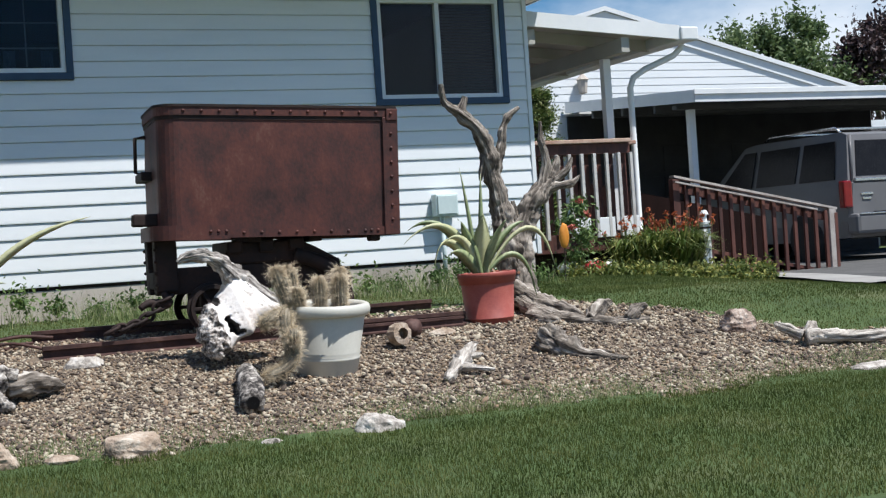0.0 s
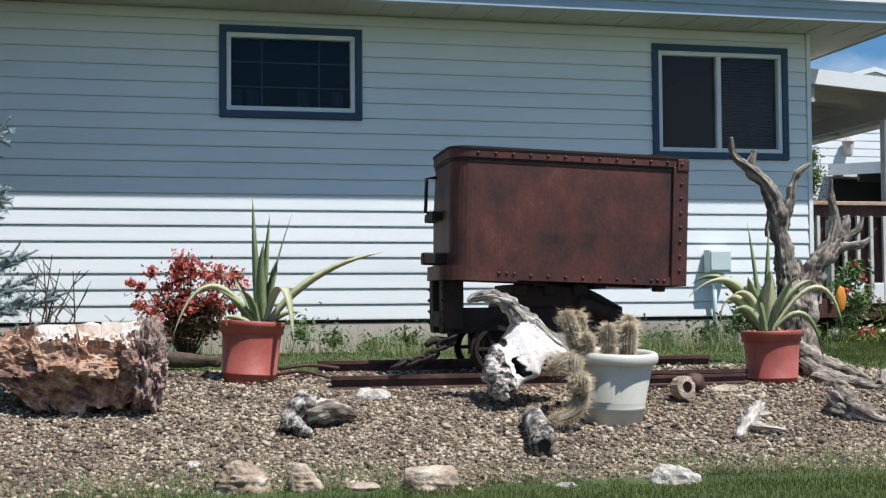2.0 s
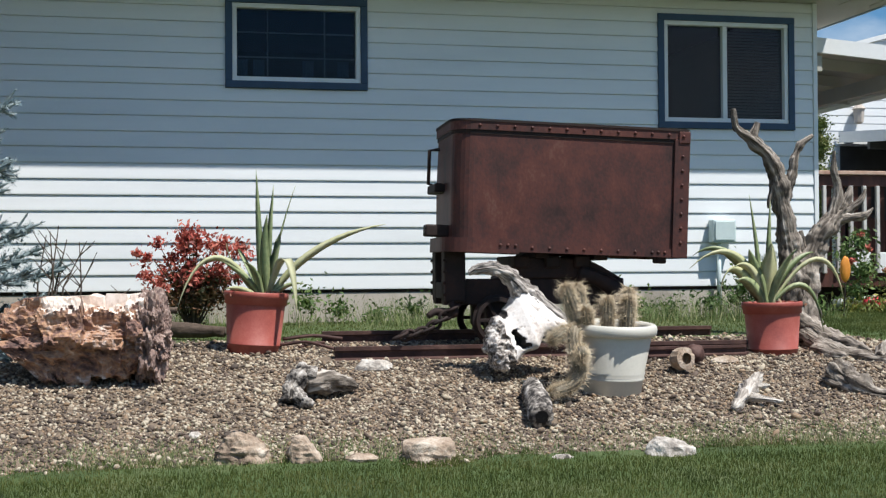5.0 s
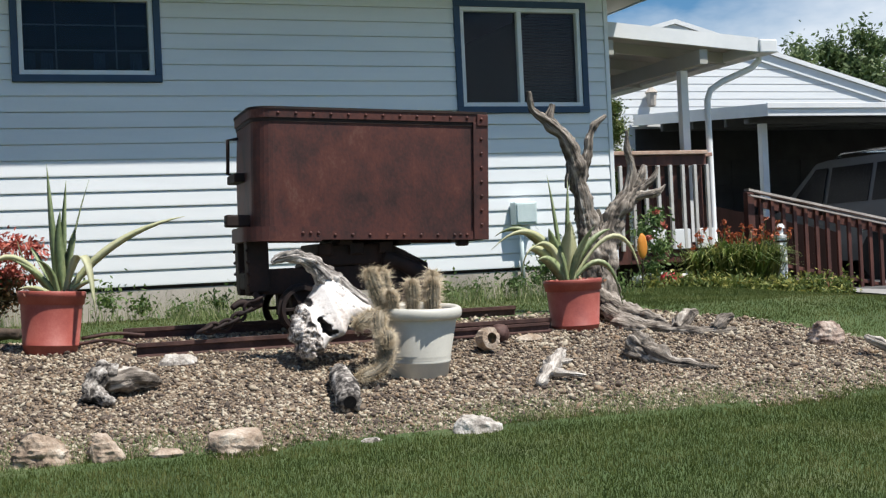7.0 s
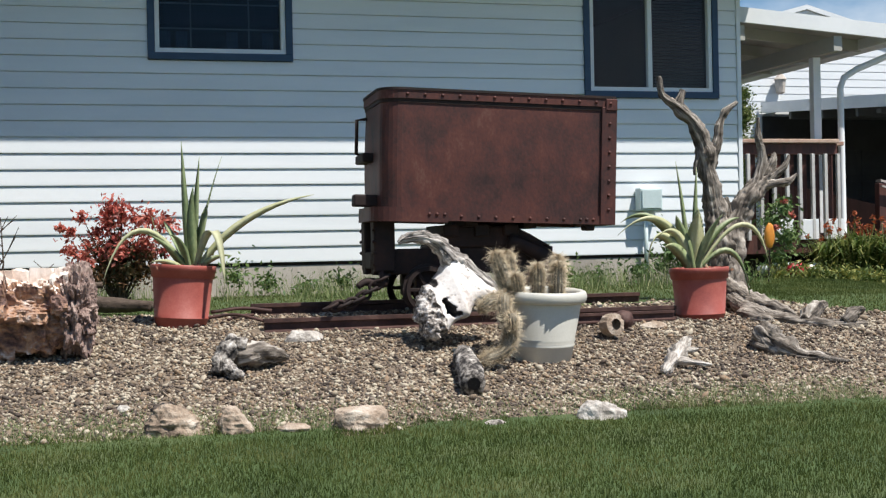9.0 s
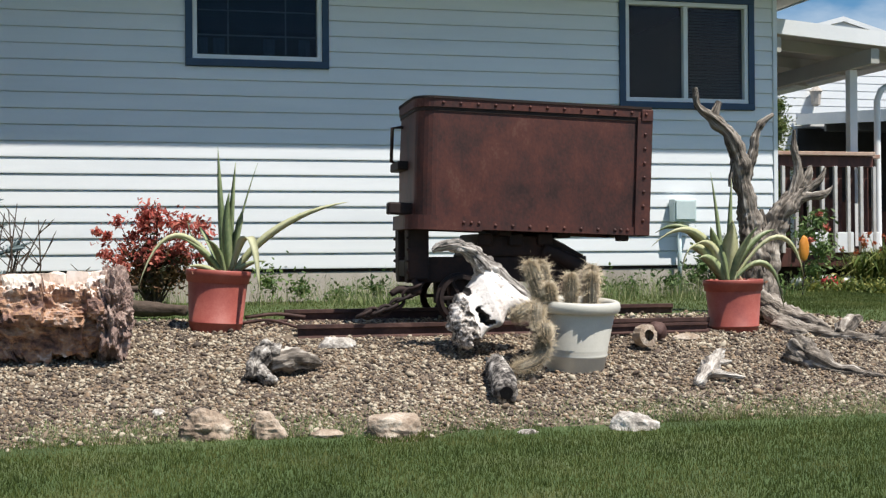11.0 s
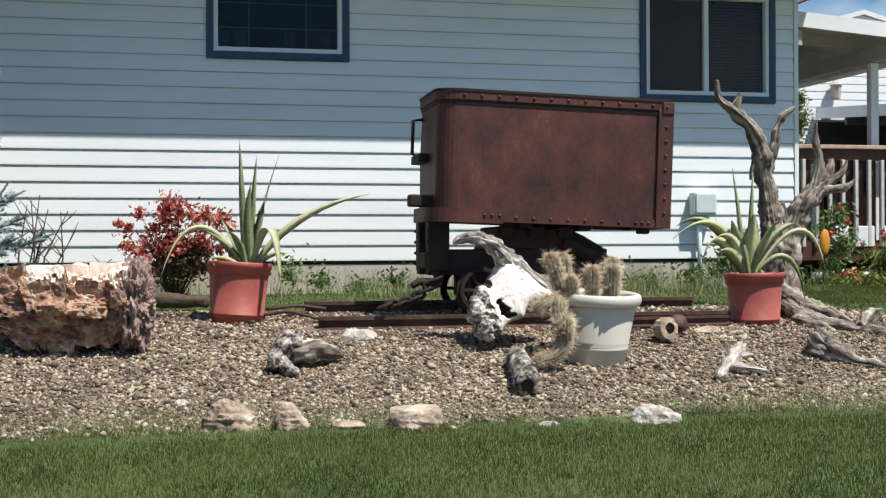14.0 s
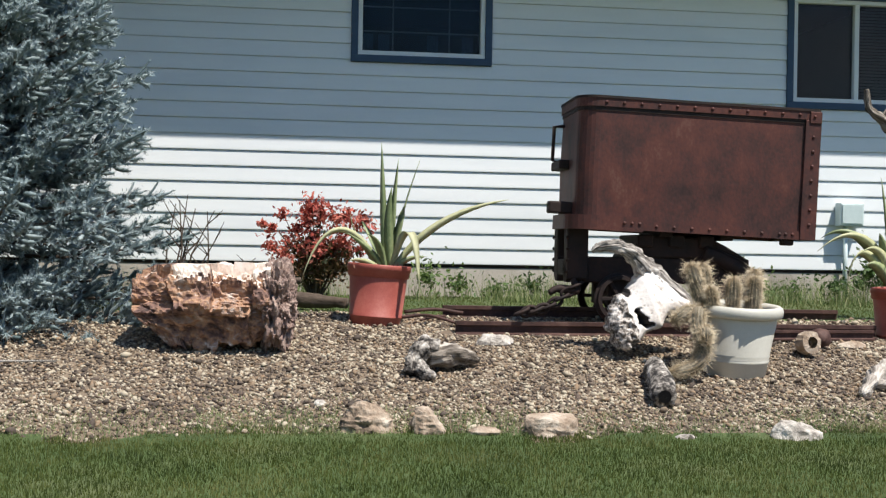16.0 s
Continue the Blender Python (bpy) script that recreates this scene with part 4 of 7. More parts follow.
def cactus(name, label, rows, r, seed, ribs=13):
    """A ribbed hairy stem along the rows of points, bristling with spines."""
    c = thing(name, label, "cactus")
    pts, radii = smooth_path([(*p, r * 0.90 * k) for p, k in rows], 6)
    bm = bmesh.new()
    n = ribs * 2
    rings, side = [], None
    spines_v, spines_f = [], []
    rnd = random.Random(seed)
    vp = [Vector(p) for p in pts]
    for i, p in enumerate(vp):
        d = (vp[min(i + 1, len(vp) - 1)] - vp[max(i - 1, 0)]).normalized()
        if side is None:
            side = d.orthogonal().normalized()
        side = (side - d * side.dot(d)).normalized()
        up = d.cross(side)
        ring = []
        for k in range(n):
            a = 2 * math.pi * k / n
            o = side * math.cos(a) + up * math.sin(a)
            rad = radii[i] * (1.0 if k % 2 == 0 else 0.74)
            ring.append(bm.verts.new(p + o * rad))
            if k % 2 == 0:
                for _ in range(9):
                    q = p + o * rad + d * rnd.uniform(-0.012, 0.012)
                    e = (o + d * rnd.uniform(-0.5, 0.8) + side * rnd.uniform(-0.6, 0.6) + up * rnd.uniform(-0.6, 0.6)).normalized()
                    s = e.orthogonal().normalized() * 0.0014
                    ln = rnd.uniform(0.012, 0.030) if rnd.random() < 0.86 else rnd.uniform(0.04, 0.075)
                    b = len(spines_v)
                    spines_v += [q + s, q - s, q + e * ln]
                    spines_f.append((b, b + 1, b + 2))
        rings.append(ring)
    for a, b in zip(rings, rings[1:]):
        for k in range(n):
            bm.faces.new((a[k], a[(k + 1) % n], b[(k + 1) % n], b[k]))
    bm.faces.new(rings[0][::-1]), bm.faces.new(rings[-1])
    part("stem", bm, CACTUS, c, smooth=True)
    tagged(raw("spine", [tuple(v) for v in spines_v], spines_f, SPINE, c), "dense tan bristling spines", kind="stuff")
    return c


def column(x, y, z, h, lean=0.0):
    return [((x, y, z), 0.85), ((x + lean * 0.3, y, z + h * 0.4), 1.0), ((x + lean * 0.7, y, z + h * 0.75), 0.98), ((x + lean * 0.9, y, z + h * 0.93), 0.7), ((x + lean, y, z + h), 0.15)]


WX, WY, WZT = POT_W[0], POT_W[1], POT_W[2] + 0.38
for k, (rows, r) in enumerate(((column(WX - 0.185, WY - 0.02, WZT, 0.29, -0.02), 0.046), (column(WX - 0.21, WY - 0.08, WZT, 0.29, -0.09), 0.044), (column(WX - 0.18, WY - 0.15, WZT + 0.02, 0.14, -0.02), 0.034),
                               (column(WX - 0.045, WY - 0.10, WZT, 0.215, 0.005), 0.040), (column(WX + 0.085, WY - 0.09, WZT, 0.22, 0.01), 0.040), (column(WX + 0.10, WY - 0.02, WZT, 0.26, 0.02), 0.042))):
    cactus("cactus", "hairy tan-spined columnar cactus in the white pot", rows, r, k)
gy = WY - 0.17
cactus("cactus", "long cactus stem trailing over the pot rim to the gravel",
       [((WX - 0.23, gy + 0.05, 0.575), 0.8), ((WX - 0.285, gy - 0.02, 0.56), 1.0), ((WX - 0.295, gy - 0.06, 0.48), 1.0), ((WX - 0.275, gy - 0.08, 0.40), 1.0), ((WX - 0.275, gy - 0.10, 0.33), 1.05), ((WX - 0.33, gy - 0.12, 0.265), 1.0), ((WX - 0.42, gy - 0.13, 0.235), 0.85), ((WX - 0.47, gy - 0.13, 0.23), 0.2)], 0.040, 21)
cactus("cactus", "short cactus stem hanging beside the white pot", [((WX - 0.24, gy + 0.0, 0.46), 0.9), ((WX - 0.27, gy - 0.12, 0.46), 1.0), ((WX - 0.275, gy - 0.14, 0.42), 0.9), ((WX - 0.275, gy - 0.15, 0.385), 0.2)], 0.034, 22)
cactus("cactus", "cactus stem sprawling against bleached wood", [((WX - 0.24, gy + 0.06, 0.575), 0.9), ((WX - 0.33, gy + 0.02, 0.56), 1.0), ((WX - 0.40, gy, 0.525), 0.8), ((WX - 0.43, gy, 0.505), 0.2)], 0.040, 23)


# ---------------------------------------------------------------- driftwood and stones
def wood(name, label, limbs, mats=DRIFT, n=10, rough=0.28, freq=10.0, seed=0.0, steps=9, lift=0.0, slim=1.0):
    bm = bmesh.new()
    limbs = [[(a, b, c + lift, d * slim) for a, b, c, d in rows] for rows in limbs]
    for i, rows in enumerate(limbs):
        limb(bm, rows, n + 16, rough * 1.15, freq, seed + i * 7.3, steps + 4)
    return tagged(finish(name, bm, mats, smooth=True), label, "driftwood")


SY = 8.9
stump = wood("driftwood_stump", "tall twisted grey driftwood stump with broken limbs", [
    [(4.93, SY, 0.36, 0.16), (4.92, SY, 0.62, 0.12), (4.89, SY, 0.89, 0.105), (4.85, SY, 1.10, 0.085), (4.81, SY, 1.35, 0.065), (4.78, SY, 1.56, 0.075), (4.70, SY, 1.73, 0.055), (4.58, SY, 1.85, 0.045), (4.46, SY, 1.93, 0.032), (4.43, SY, 2.07, 0.016)],
    [(4.57, SY, 1.85, 0.03), (4.60, SY, 1.92, 0.026), (4.62, SY, 1.975, 0.022)],
    [(4.83, SY, 1.45, 0.05), (4.89, SY, 1.60, 0.036), (4.91, SY, 1.73, 0.034), (4.96, SY, 1.82, 0.03), (5.05, SY, 1.89, 0.014)],
    [(4.70, SY, 1.36, 0.012), (4.73, SY, 1.5, 0.03), (4.77, SY, 1.6, 0.03)],
    [(4.97, SY, 0.40, 0.13), (4.98, SY, 0.75, 0.10), (5.01, SY, 0.95, 0.10), (5.09, SY, 1.14, 0.095), (5.20, SY, 1.27, 0.075), (5.29, SY, 1.35, 0.055), (5.36, SY, 1.40, 0.03)],
    [(5.18, SY, 1.24, 0.055), (5.25, SY, 1.48, 0.035), (5.22, SY, 1.64, 0.026), (5.22, SY, 1.78, 0.012)],
    [(5.26, SY, 1.30, 0.04), (5.39, SY - 0.05, 1.41, 0.026), (5.44, SY - 0.05, 1.50, 0.010)],
    [(5.26, SY, 1.34, 0.04), (5.33, SY, 1.46, 0.03), (5.35, SY, 1.52, 0.012)],
    [(5.24, SY, 1.28, 0.045), (5.38, SY - 0.1, 1.30, 0.026), (5.47, SY - 0.1, 1.36, 0.010)],
    [(4.98, SY, 0.90, 0.05), (4.97, SY, 1.05, 0.04), (4.95, SY, 1.2, 0.014)],
], DRIFT, 18, 0.36, 13.0, 1.0, 14, 0.0, 0.86)
wood("driftwood_root", "silvery driftwood roots sprawling from the stump", [
    [(4.84, 8.75, 0.52, 0.11), (4.94, 8.56, 0.45, 0.085), (5.05, 8.38, 0.39, 0.055), (5.12, 8.26, 0.35, 0.03)],
    [(4.80, 8.60, 0.48, 0.05), (4.86, 8.42, 0.40, 0.055), (4.98, 8.28, 0.36, 0.04), (5.08, 8.2, 0.34, 0.02)],
    [(4.80, 8.42, 0.39, 0.05), (4.98, 8.2, 0.335, 0.05), (5.15, 8.08, 0.31, 0.052), (5.32, 8.02, 0.30, 0.046), (5.50, 8.0, 0.295, 0.036)],
    [(5.10, 8.1, 0.33, 0.05), (5.18, 8.15, 0.38, 0.055), (5.26, 8.2, 0.42, 0.04), (5.33, 8.2, 0.43, 0.02)],
    [(5.34, 8.02, 0.32, 0.045), (5.42, 8.03, 0.375, 0.05), (5.50, 8.03, 0.395, 0.03)],
    [(4.78, 8.40, 0.38, 0.055), (4.84, 8.26, 0.35, 0.06), (4.90, 8.18, 0.33, 0.03)],
], DRIFT, 10, 0.46, 17.0, 3.0, slim=0.80)

# large bleached stump piece with a curled limb, leaning by the white pot
bl = thing("bleached_stump", "bleached white wood stump with a curled horn-like limb", "driftwood")
bm = bmesh.new()
by = 7.98
limb(bm, [(2.255, by, 0.905, 0.010), (2.30, by, 0.930, 0.028), (2.39, by, 0.938, 0.036), (2.48, by, 0.912, 0.044), (2.555, by + 0.02, 0.850, 0.056), (2.62, by + 0.03, 0.770, 0.070), (2.70, by + 0.01, 0.67, 0.05)], 32, 0.46, 18, 2.0, 14)
limb(bm, [(2.61, by + 0.02, 0.82, 0.024), (2.675, by + 0.01, 0.775, 0.032), (2.755, by - 0.015, 0.70, 0.030), (2.83, by - 0.03, 0.635, 0.024), (2.895, by - 0.03, 0.572, 0.012)], 20, 0.5, 16, 5.0, 10)
part("curled_limb", bm, LIMB, bl, "grey-striped curling limb", smooth=True)
# broad slab below the limb: pale face with splits, a rotted hollow and a ragged mottled foot
rim, _ = smooth_path([(x, 0, z, 0.1) for x, z in ((2.505, 0.71), (2.555, 0.775), (2.62, 0.83), (2.69, 0.785), (2.785, 0.69), (2.88, 0.58), (2.80, 0.545), (2.71, 0.52), (2.655, 0.45), (2.575, 0.42), (2.50, 0.352), (2.42, 0.312), (2.36, 0.375), (2.335, 0.49), (2.40, 0.62), (2.45, 0.66), (2.505, 0.71))], 6)
rim = [Vector((p[0], p[2])) for p in rim][:-1]
CELL = 0.0062


def inside(x, z):
    """Signed reach into the slab's outline: positive inside, by the nearest edge."""
    hit, near = False, 9.0
    q = Vector((x, z))
    for a, b in zip(rim, rim[1:] + rim[:1]):
        if (a.y > z) != (b.y > z) and x < a.x + (z - a.y) * (b.x - a.x) / (b.y - a.y):
            hit = not hit
        e = b - a
        u = min(1.0, max(0.0, (q - a).dot(e) / max(1e-9, e.length_squared)))
        near = min(near, (q - a - e * u).length)
    return near if hit else -near


def slab_marks(x, z):
    """How mottled, how hollow and how split the wood is at a spot of the face."""
    p = Vector((x, 0.0, z))
    foot = 2.475 - 0.42 * (z - 0.50) + 0.035 * noise.noise(p * 17) - x
    pit = 0.040 - math.hypot(x - 2.535 + 0.5 * (z - 0.50), 0.62 * (z - 0.50)) + 0.026 * noise.noise(p * 31)
    eye = 0.022 - math.hypot(x - 2.462, 0.6 * (z - 0.655)) + 0.014 * noise.noise(p * 37)
    along, across = x * 0.70 - z * 0.71, x * 0.71 + z * 0.70
    split = abs(noise.noise(Vector((along * 5.0, across * 30.0, 2.0)))) - (0.004 + 0.11 * step(2.33, 2.44, across) * (0.5 + noise.noise(Vector((along * 14.0, across * 40.0, 7.0)))))
    return foot, max(pit, eye), split


bm = bmesh.new()
spots, marks = {}, {}
for i in range(92):
    for k in range(88):
        x, z = 2.32 + CELL * i, 0.295 + CELL * k
        d = inside(x, z)
        foot, pit, split = slab_marks(x, z)
        if d + (0.022 * noise.noise(Vector((x * 26, 5.0, z * 26))) if foot > -0.02 else 0.004 * noise.noise(Vector((x * 40, 5.0, z * 40)))) < 0:
            continue
        dome = 0.085 * (1 - (1 - min(1.0, max(0.0, d) / 0.085)) ** 2) ** 0.5
        ridge = 0.030 * max(0.0, 1 - abs((x - 2.60) * 0.8 + (z - 0.60) * 0.25) / 0.07)
        y = by - dome - ridge - 0.03 + 0.42 * (z - 0.60) + 0.006 * noise.noise(Vector((x * 8, 0, z * 8)))
        if foot > 0:
            y += 0.030 * noise.noise(Vector((x * 30, 1.0, z * 30))) + 0.016 * noise.noise(Vector((x * 62, 1.0, z * 62)))
        if pit > 0:
            y += min(0.075, pit * 3.0)
        if split < 0 and foot < 0:
            y += 0.010
        spots[i, k] = bm.verts.new((x, y, z))
        marks[i, k] = 2 if pit > 0.004 else (1 if foot > 0 else (2 if split < -0.045 else 0))
for (i, k) in list(spots):
    ring = [(i, k), (i + 1, k), (i + 1, k + 1), (i, k + 1)]
    if all(r in spots for r in ring):
        bm.faces.new([spots[r] for r in ring]).material_index = marks[i, k]
bmesh.ops.delete(bm, geom=[v for v in bm.verts if not v.link_faces], context="VERTS")
back_skin = bmesh.ops.extrude_face_region(bm, geom=bm.faces[:])
for v in back_skin["geom"]:
    if isinstance(v, bmesh.types.BMVert):
        v.co.y = by + 0.04 + 0.42 * (v.co.z - 0.60)
part("face_block", bm, [BLEACHED, MOTTLED, ROT], bl, "sun-bleached white wood with a black rotted edge", smooth=True)

hl = wood("hollow_log", "short hollow log mottled black, lying on gravel", [[(2.515, 7.54, 0.262, 0.036), (2.50, 7.46, 0.250, 0.054), (2.46, 7.26, 0.213, 0.060), (2.40, 6.98, 0.166, 0.063), (2.372, 6.85, 0.148, 0.060)]], LICHEN, 14, 0.22, 16, 5.0)
# No hole here: a flat black disc paints the dark inside the log.
bm = bmesh.new()
bmesh.ops.create_circle(bm, cap_ends=True, radius=0.036, segments=9, matrix=look((2.3695, 6.838, 0.146), (2.40, 6.98, 0.170)))
part("hollow", bm, GLASSY_BLACK, hl, "black disc painting the dark inside the hollow end")
g1 = gz(1.1, 7.5)
wood("driftwood_piece", "curved weathered driftwood fragment on gravel", [
    [(1.10, 7.45, g1 + 0.015, 0.03), (1.12, 7.5, g1 + 0.10, 0.04), (1.18, 7.55, g1 + 0.165, 0.04), (1.26, 7.55, g1 + 0.15, 0.035)],
    [(1.12, 7.5, g1 + 0.07, 0.03), (1.18, 7.42, g1 + 0.02, 0.03), (1.21, 7.36, g1 + 0.005, 0.018)]], LICHEN, 12, 0.5, 18, 9.0, slim=1.12)
wood("driftwood_piece", "split grey driftwood slab on gravel", [[(1.20, 7.58, g1 + 0.10, 0.055), (1.32, 7.60, g1 + 0.11, 0.06), (1.44, 7.66, g1 + 0.09, 0.04), (1.52, 7.70, g1 + 0.07, 0.012)]], DRIFT, 10, 0.34, 14, 11.0, slim=1.15)
g2 = gz(3.8, 7.3)
wood("driftwood_branch", "pale forked driftwood branch on gravel", [
    [(3.56, 7.05, gz(3.56, 7.05) + 0.02, 0.016), (3.70, 7.22, g2 + 0.02, 0.032), (3.84, 7.42, gz(3.8, 7.4) + 0.045, 0.038), (3.95, 7.55, gz(3.9, 7.55) + 0.07, 0.022), (4.0, 7.58, gz(4, 7.58) + 0.08, 0.008)],
    [(3.72, 7.25, g2 + 0.03, 0.022), (3.84, 7.15, g2 + 0.01, 0.012), (3.90, 7.12, g2, 0.006)], [(3.86, 7.42, g2 + 0.06, 0.02), (3.97, 7.43, g2 + 0.07, 0.008)]], DRIFT_PALE, 10, 0.5, 19, 13.0, slim=1.15)
g3 = gz(4.7, 7.8)
wood("driftwood_branch", "dark gnarled driftwood root with a pale knob", [
    [(4.475, 7.62, 0.335, 0.022), (4.487, 7.57, 0.30, 0.052), (4.515, 7.50, 0.245, 0.068), (4.555, 7.42, 0.20, 0.058), (4.61, 7.34, 0.170, 0.036), (4.69, 7.24, 0.158, 0.022), (4.80, 7.12, 0.142, 0.009)],
    [(4.58, 7.38, 0.185, 0.028), (4.69, 7.34, 0.182, 0.014), (4.80, 7.31, 0.170, 0.006)],
    [(4.50, 7.56, 0.30, 0.03), (4.545, 7.56, 0.325, 0.026), (4.56, 7.57, 0.335, 0.012)],
    [(4.45, 7.62, 0.24, 0.045), (4.49, 7.52, 0.21, 0.060), (4.53, 7.40, 0.17, 0.036)]], DRIFT, 12, 0.5, 18, 15.0, slim=1.08)
pale_log = wood("pale_log", "pale weathered branch lying at the lawn edge", [
    [(5.98, 7.02, gz(6, 7.0) + 0.05, 0.05), (6.10, 6.98, gz(6.1, 7) + 0.05, 0.042), (6.30, 6.94, gz(6.3, 6.9) + 0.045, 0.036), (6.52, 6.88, gz(6.5, 6.9) + 0.05, 0.032)],
    [(5.98, 7.05, gz(6, 7.0) + 0.06, 0.04), (5.90, 7.15, gz(6, 7.1) + 0.10, 0.03), (5.88, 7.2, gz(6, 7.1) + 0.13, 0.012)],
    [(6.02, 7.03, gz(6, 7.0) + 0.06, 0.045), (6.08, 7.08, gz(6, 7.1) + 0.12, 0.03)]], DRIFT_PALE, 12, 0.42, 16, 17.0)
pale_log.location.x = 0.08
wood("log", "dark fallen branch lying in the grass", [[(0.36, 9.55, gz(0.5, 9.5) + 0.09, 0.055), (0.62, 9.42, gz(0.6, 9.4) + 0.07, 0.05), (0.86, 9.3, gz(0.8, 9.3) + 0.06, 0.035)], [(0.38, 9.6, gz(0.5, 9.5) + 0.19, 0.03), (0.55, 9.6, gz(0.5, 9.5) + 0.20, 0.022)]], BARK, 10, 0.2, 8, 19.0)


def stone(label, x, y, size, seed, mat=STONE, lift=0.12, turn=0.0, peak=0.0, taper=0.55):
    """A broken, angular stone: the hull of two scattered rings and a peak, split finely and roughened."""
    rs = random.Random(seed * 10)
    bm = bmesh.new()
    for level, shrink in ((-0.5, 1.0), (0.25, 0.95), (1.0, taper)):
        for k in range(7):
            a = 2 * math.pi * (k + rs.uniform(-0.35, 0.35)) / 7
            w = shrink * rs.uniform(0.82, 1.08)
            bm.verts.new((size[0] * (w * math.cos(a) + peak * max(0, level)), size[1] * w * math.sin(a), size[2] * (level * rs.uniform(0.78, 1.0))))
    bmesh.ops.convex_hull(bm, input=bm.verts)
    bmesh.ops.delete(bm, geom=[v for v in bm.verts if not v.link_faces], context="VERTS")
    bmesh.ops.bevel(bm, geom=bm.edges[:], offset=size[2] * 0.05, segments=1, affect="EDGES")
    bmesh.ops.triangulate(bm, faces=bm.faces[:])
    for _ in range(3):
        bmesh.ops.subdivide_edges(bm, edges=[e for e in bm.edges if e.calc_length() > size[0] * 0.10], cuts=1)
        bmesh.ops.triangulate(bm, faces=bm.faces[:])
    for v in bm.verts:
        layer = abs(noise.noise(Vector((v.co.x * 5, v.co.y * 5, v.co.z * 34)) + Vector((seed, 0, 0))))
        v.co += v.co.normalized() * size[2] * (0.09 * noise.noise(v.co * 26 + Vector((seed, 0, 0))) - 0.13 * layer + 0.04 * noise.noise(v.co * 60))
    ob = finish("stone", bm, mat)
    ob.matrix_basis = pose(x, y, gz(x, y) + size[2] * lift, 0, 0, turn)
    return tagged(ob, label, "stone")


stone("cream and pink angular edging stone", 0.765, 6.46, (0.150, 0.09, 0.145), 1.3, turn=4, peak=-0.12, taper=0.30)
stone("orange-tinged pointed edging stone", 1.065, 6.42, (0.105, 0.07, 0.115), 2.1, peak=-0.3, taper=0.35)
stone("flat pinkish sandstone slab at the bed edge", 1.665, 6.41, (0.160, 0.09, 0.085), 3.7, turn=-3, taper=0.90)
stone("low sandstone half sunk at the bed edge", 1.34, 6.40, (0.095, 0.07, 0.03), 4.2)
stone("small flat pale stone in grass", 2.31, 6.30, (0.07, 0.05, 0.022), 5.3, STONE_PALE)
stone("rugged pale grey edging stone", 2.885, 6.29, (0.150, 0.08, 0.085), 6.9, STONE_PALE, peak=-0.35, taper=0.45)
stone("brown and cream angular boulder on the gravel edge", 5.965, 7.60, (0.160, 0.11, 0.130), 7.7, BROWN_STONE, 0.12, turn=10, peak=-0.1, taper=0.55)
stone("flat pale stone flush with lawn", 6.05, 6.36, (0.22, 0.10, 0.03), 8.8, STONE_PALE)
stone("flat white stone lying by the rails", 1.70, 8.20, (0.135, 0.07, 0.05), 9.1, STONE_PALE)
stone("flat pale slab beside the pipe ends", 4.02, 8.18, (0.11, 0.06, 0.03), 10.4)
stone("small dark stone by the gravel edge", 0.56, 6.9, (0.04, 0.03, 0.025), 11.0, STONE_PALE)
bm = bmesh.new()
blob(bm, (0, 0, 0), (0.07, 0.07, 0.065), 3, 0.15, 2, 3)
ob = finish("ore_lump", bm, RAIL_RUST, smooth=True)
ob.matrix_basis = pose(3.81, 8.19, gz(3.8, 8.19) + 0.045)
tagged(ob, "dull red rounded ore lump on gravel", "stone")
# concrete core ring with a rusty hollow
bm = bmesh.new()
lathe(bm, [(0.052, 0.03), (0.06, 0.0), (0.092, 0.005), (0.10, 0.03), (0.098, 0.12), (0.05, 0.13)], 24)
bmesh.ops.delete(bm, geom=[f for f in bm.faces if len(f.verts) > 4], context="FACES_ONLY")
for v in bm.verts:
    v.co += v.co.normalized() * 0.012 * noise.noise(v.co * 40)
core = finish("drill_core", bm, STONE)
core.matrix_basis = pose(3.61, 7.98, gz(3.6, 7.98) + 0.068, 82, 0, 16)
core.scale = (0.72, 0.72, 0.72)
tagged(core, "hollow pinkish stone core lying on gravel", "stone")
bm = bmesh.new()
bmesh.ops.create_circle(bm, cap_ends=True, radius=0.055, segments=20, matrix=Matrix.Translation((0, 0, 0.008)))
core_in = part("hollow", bm, RAILCAP, core, "rust-red hollow centre")

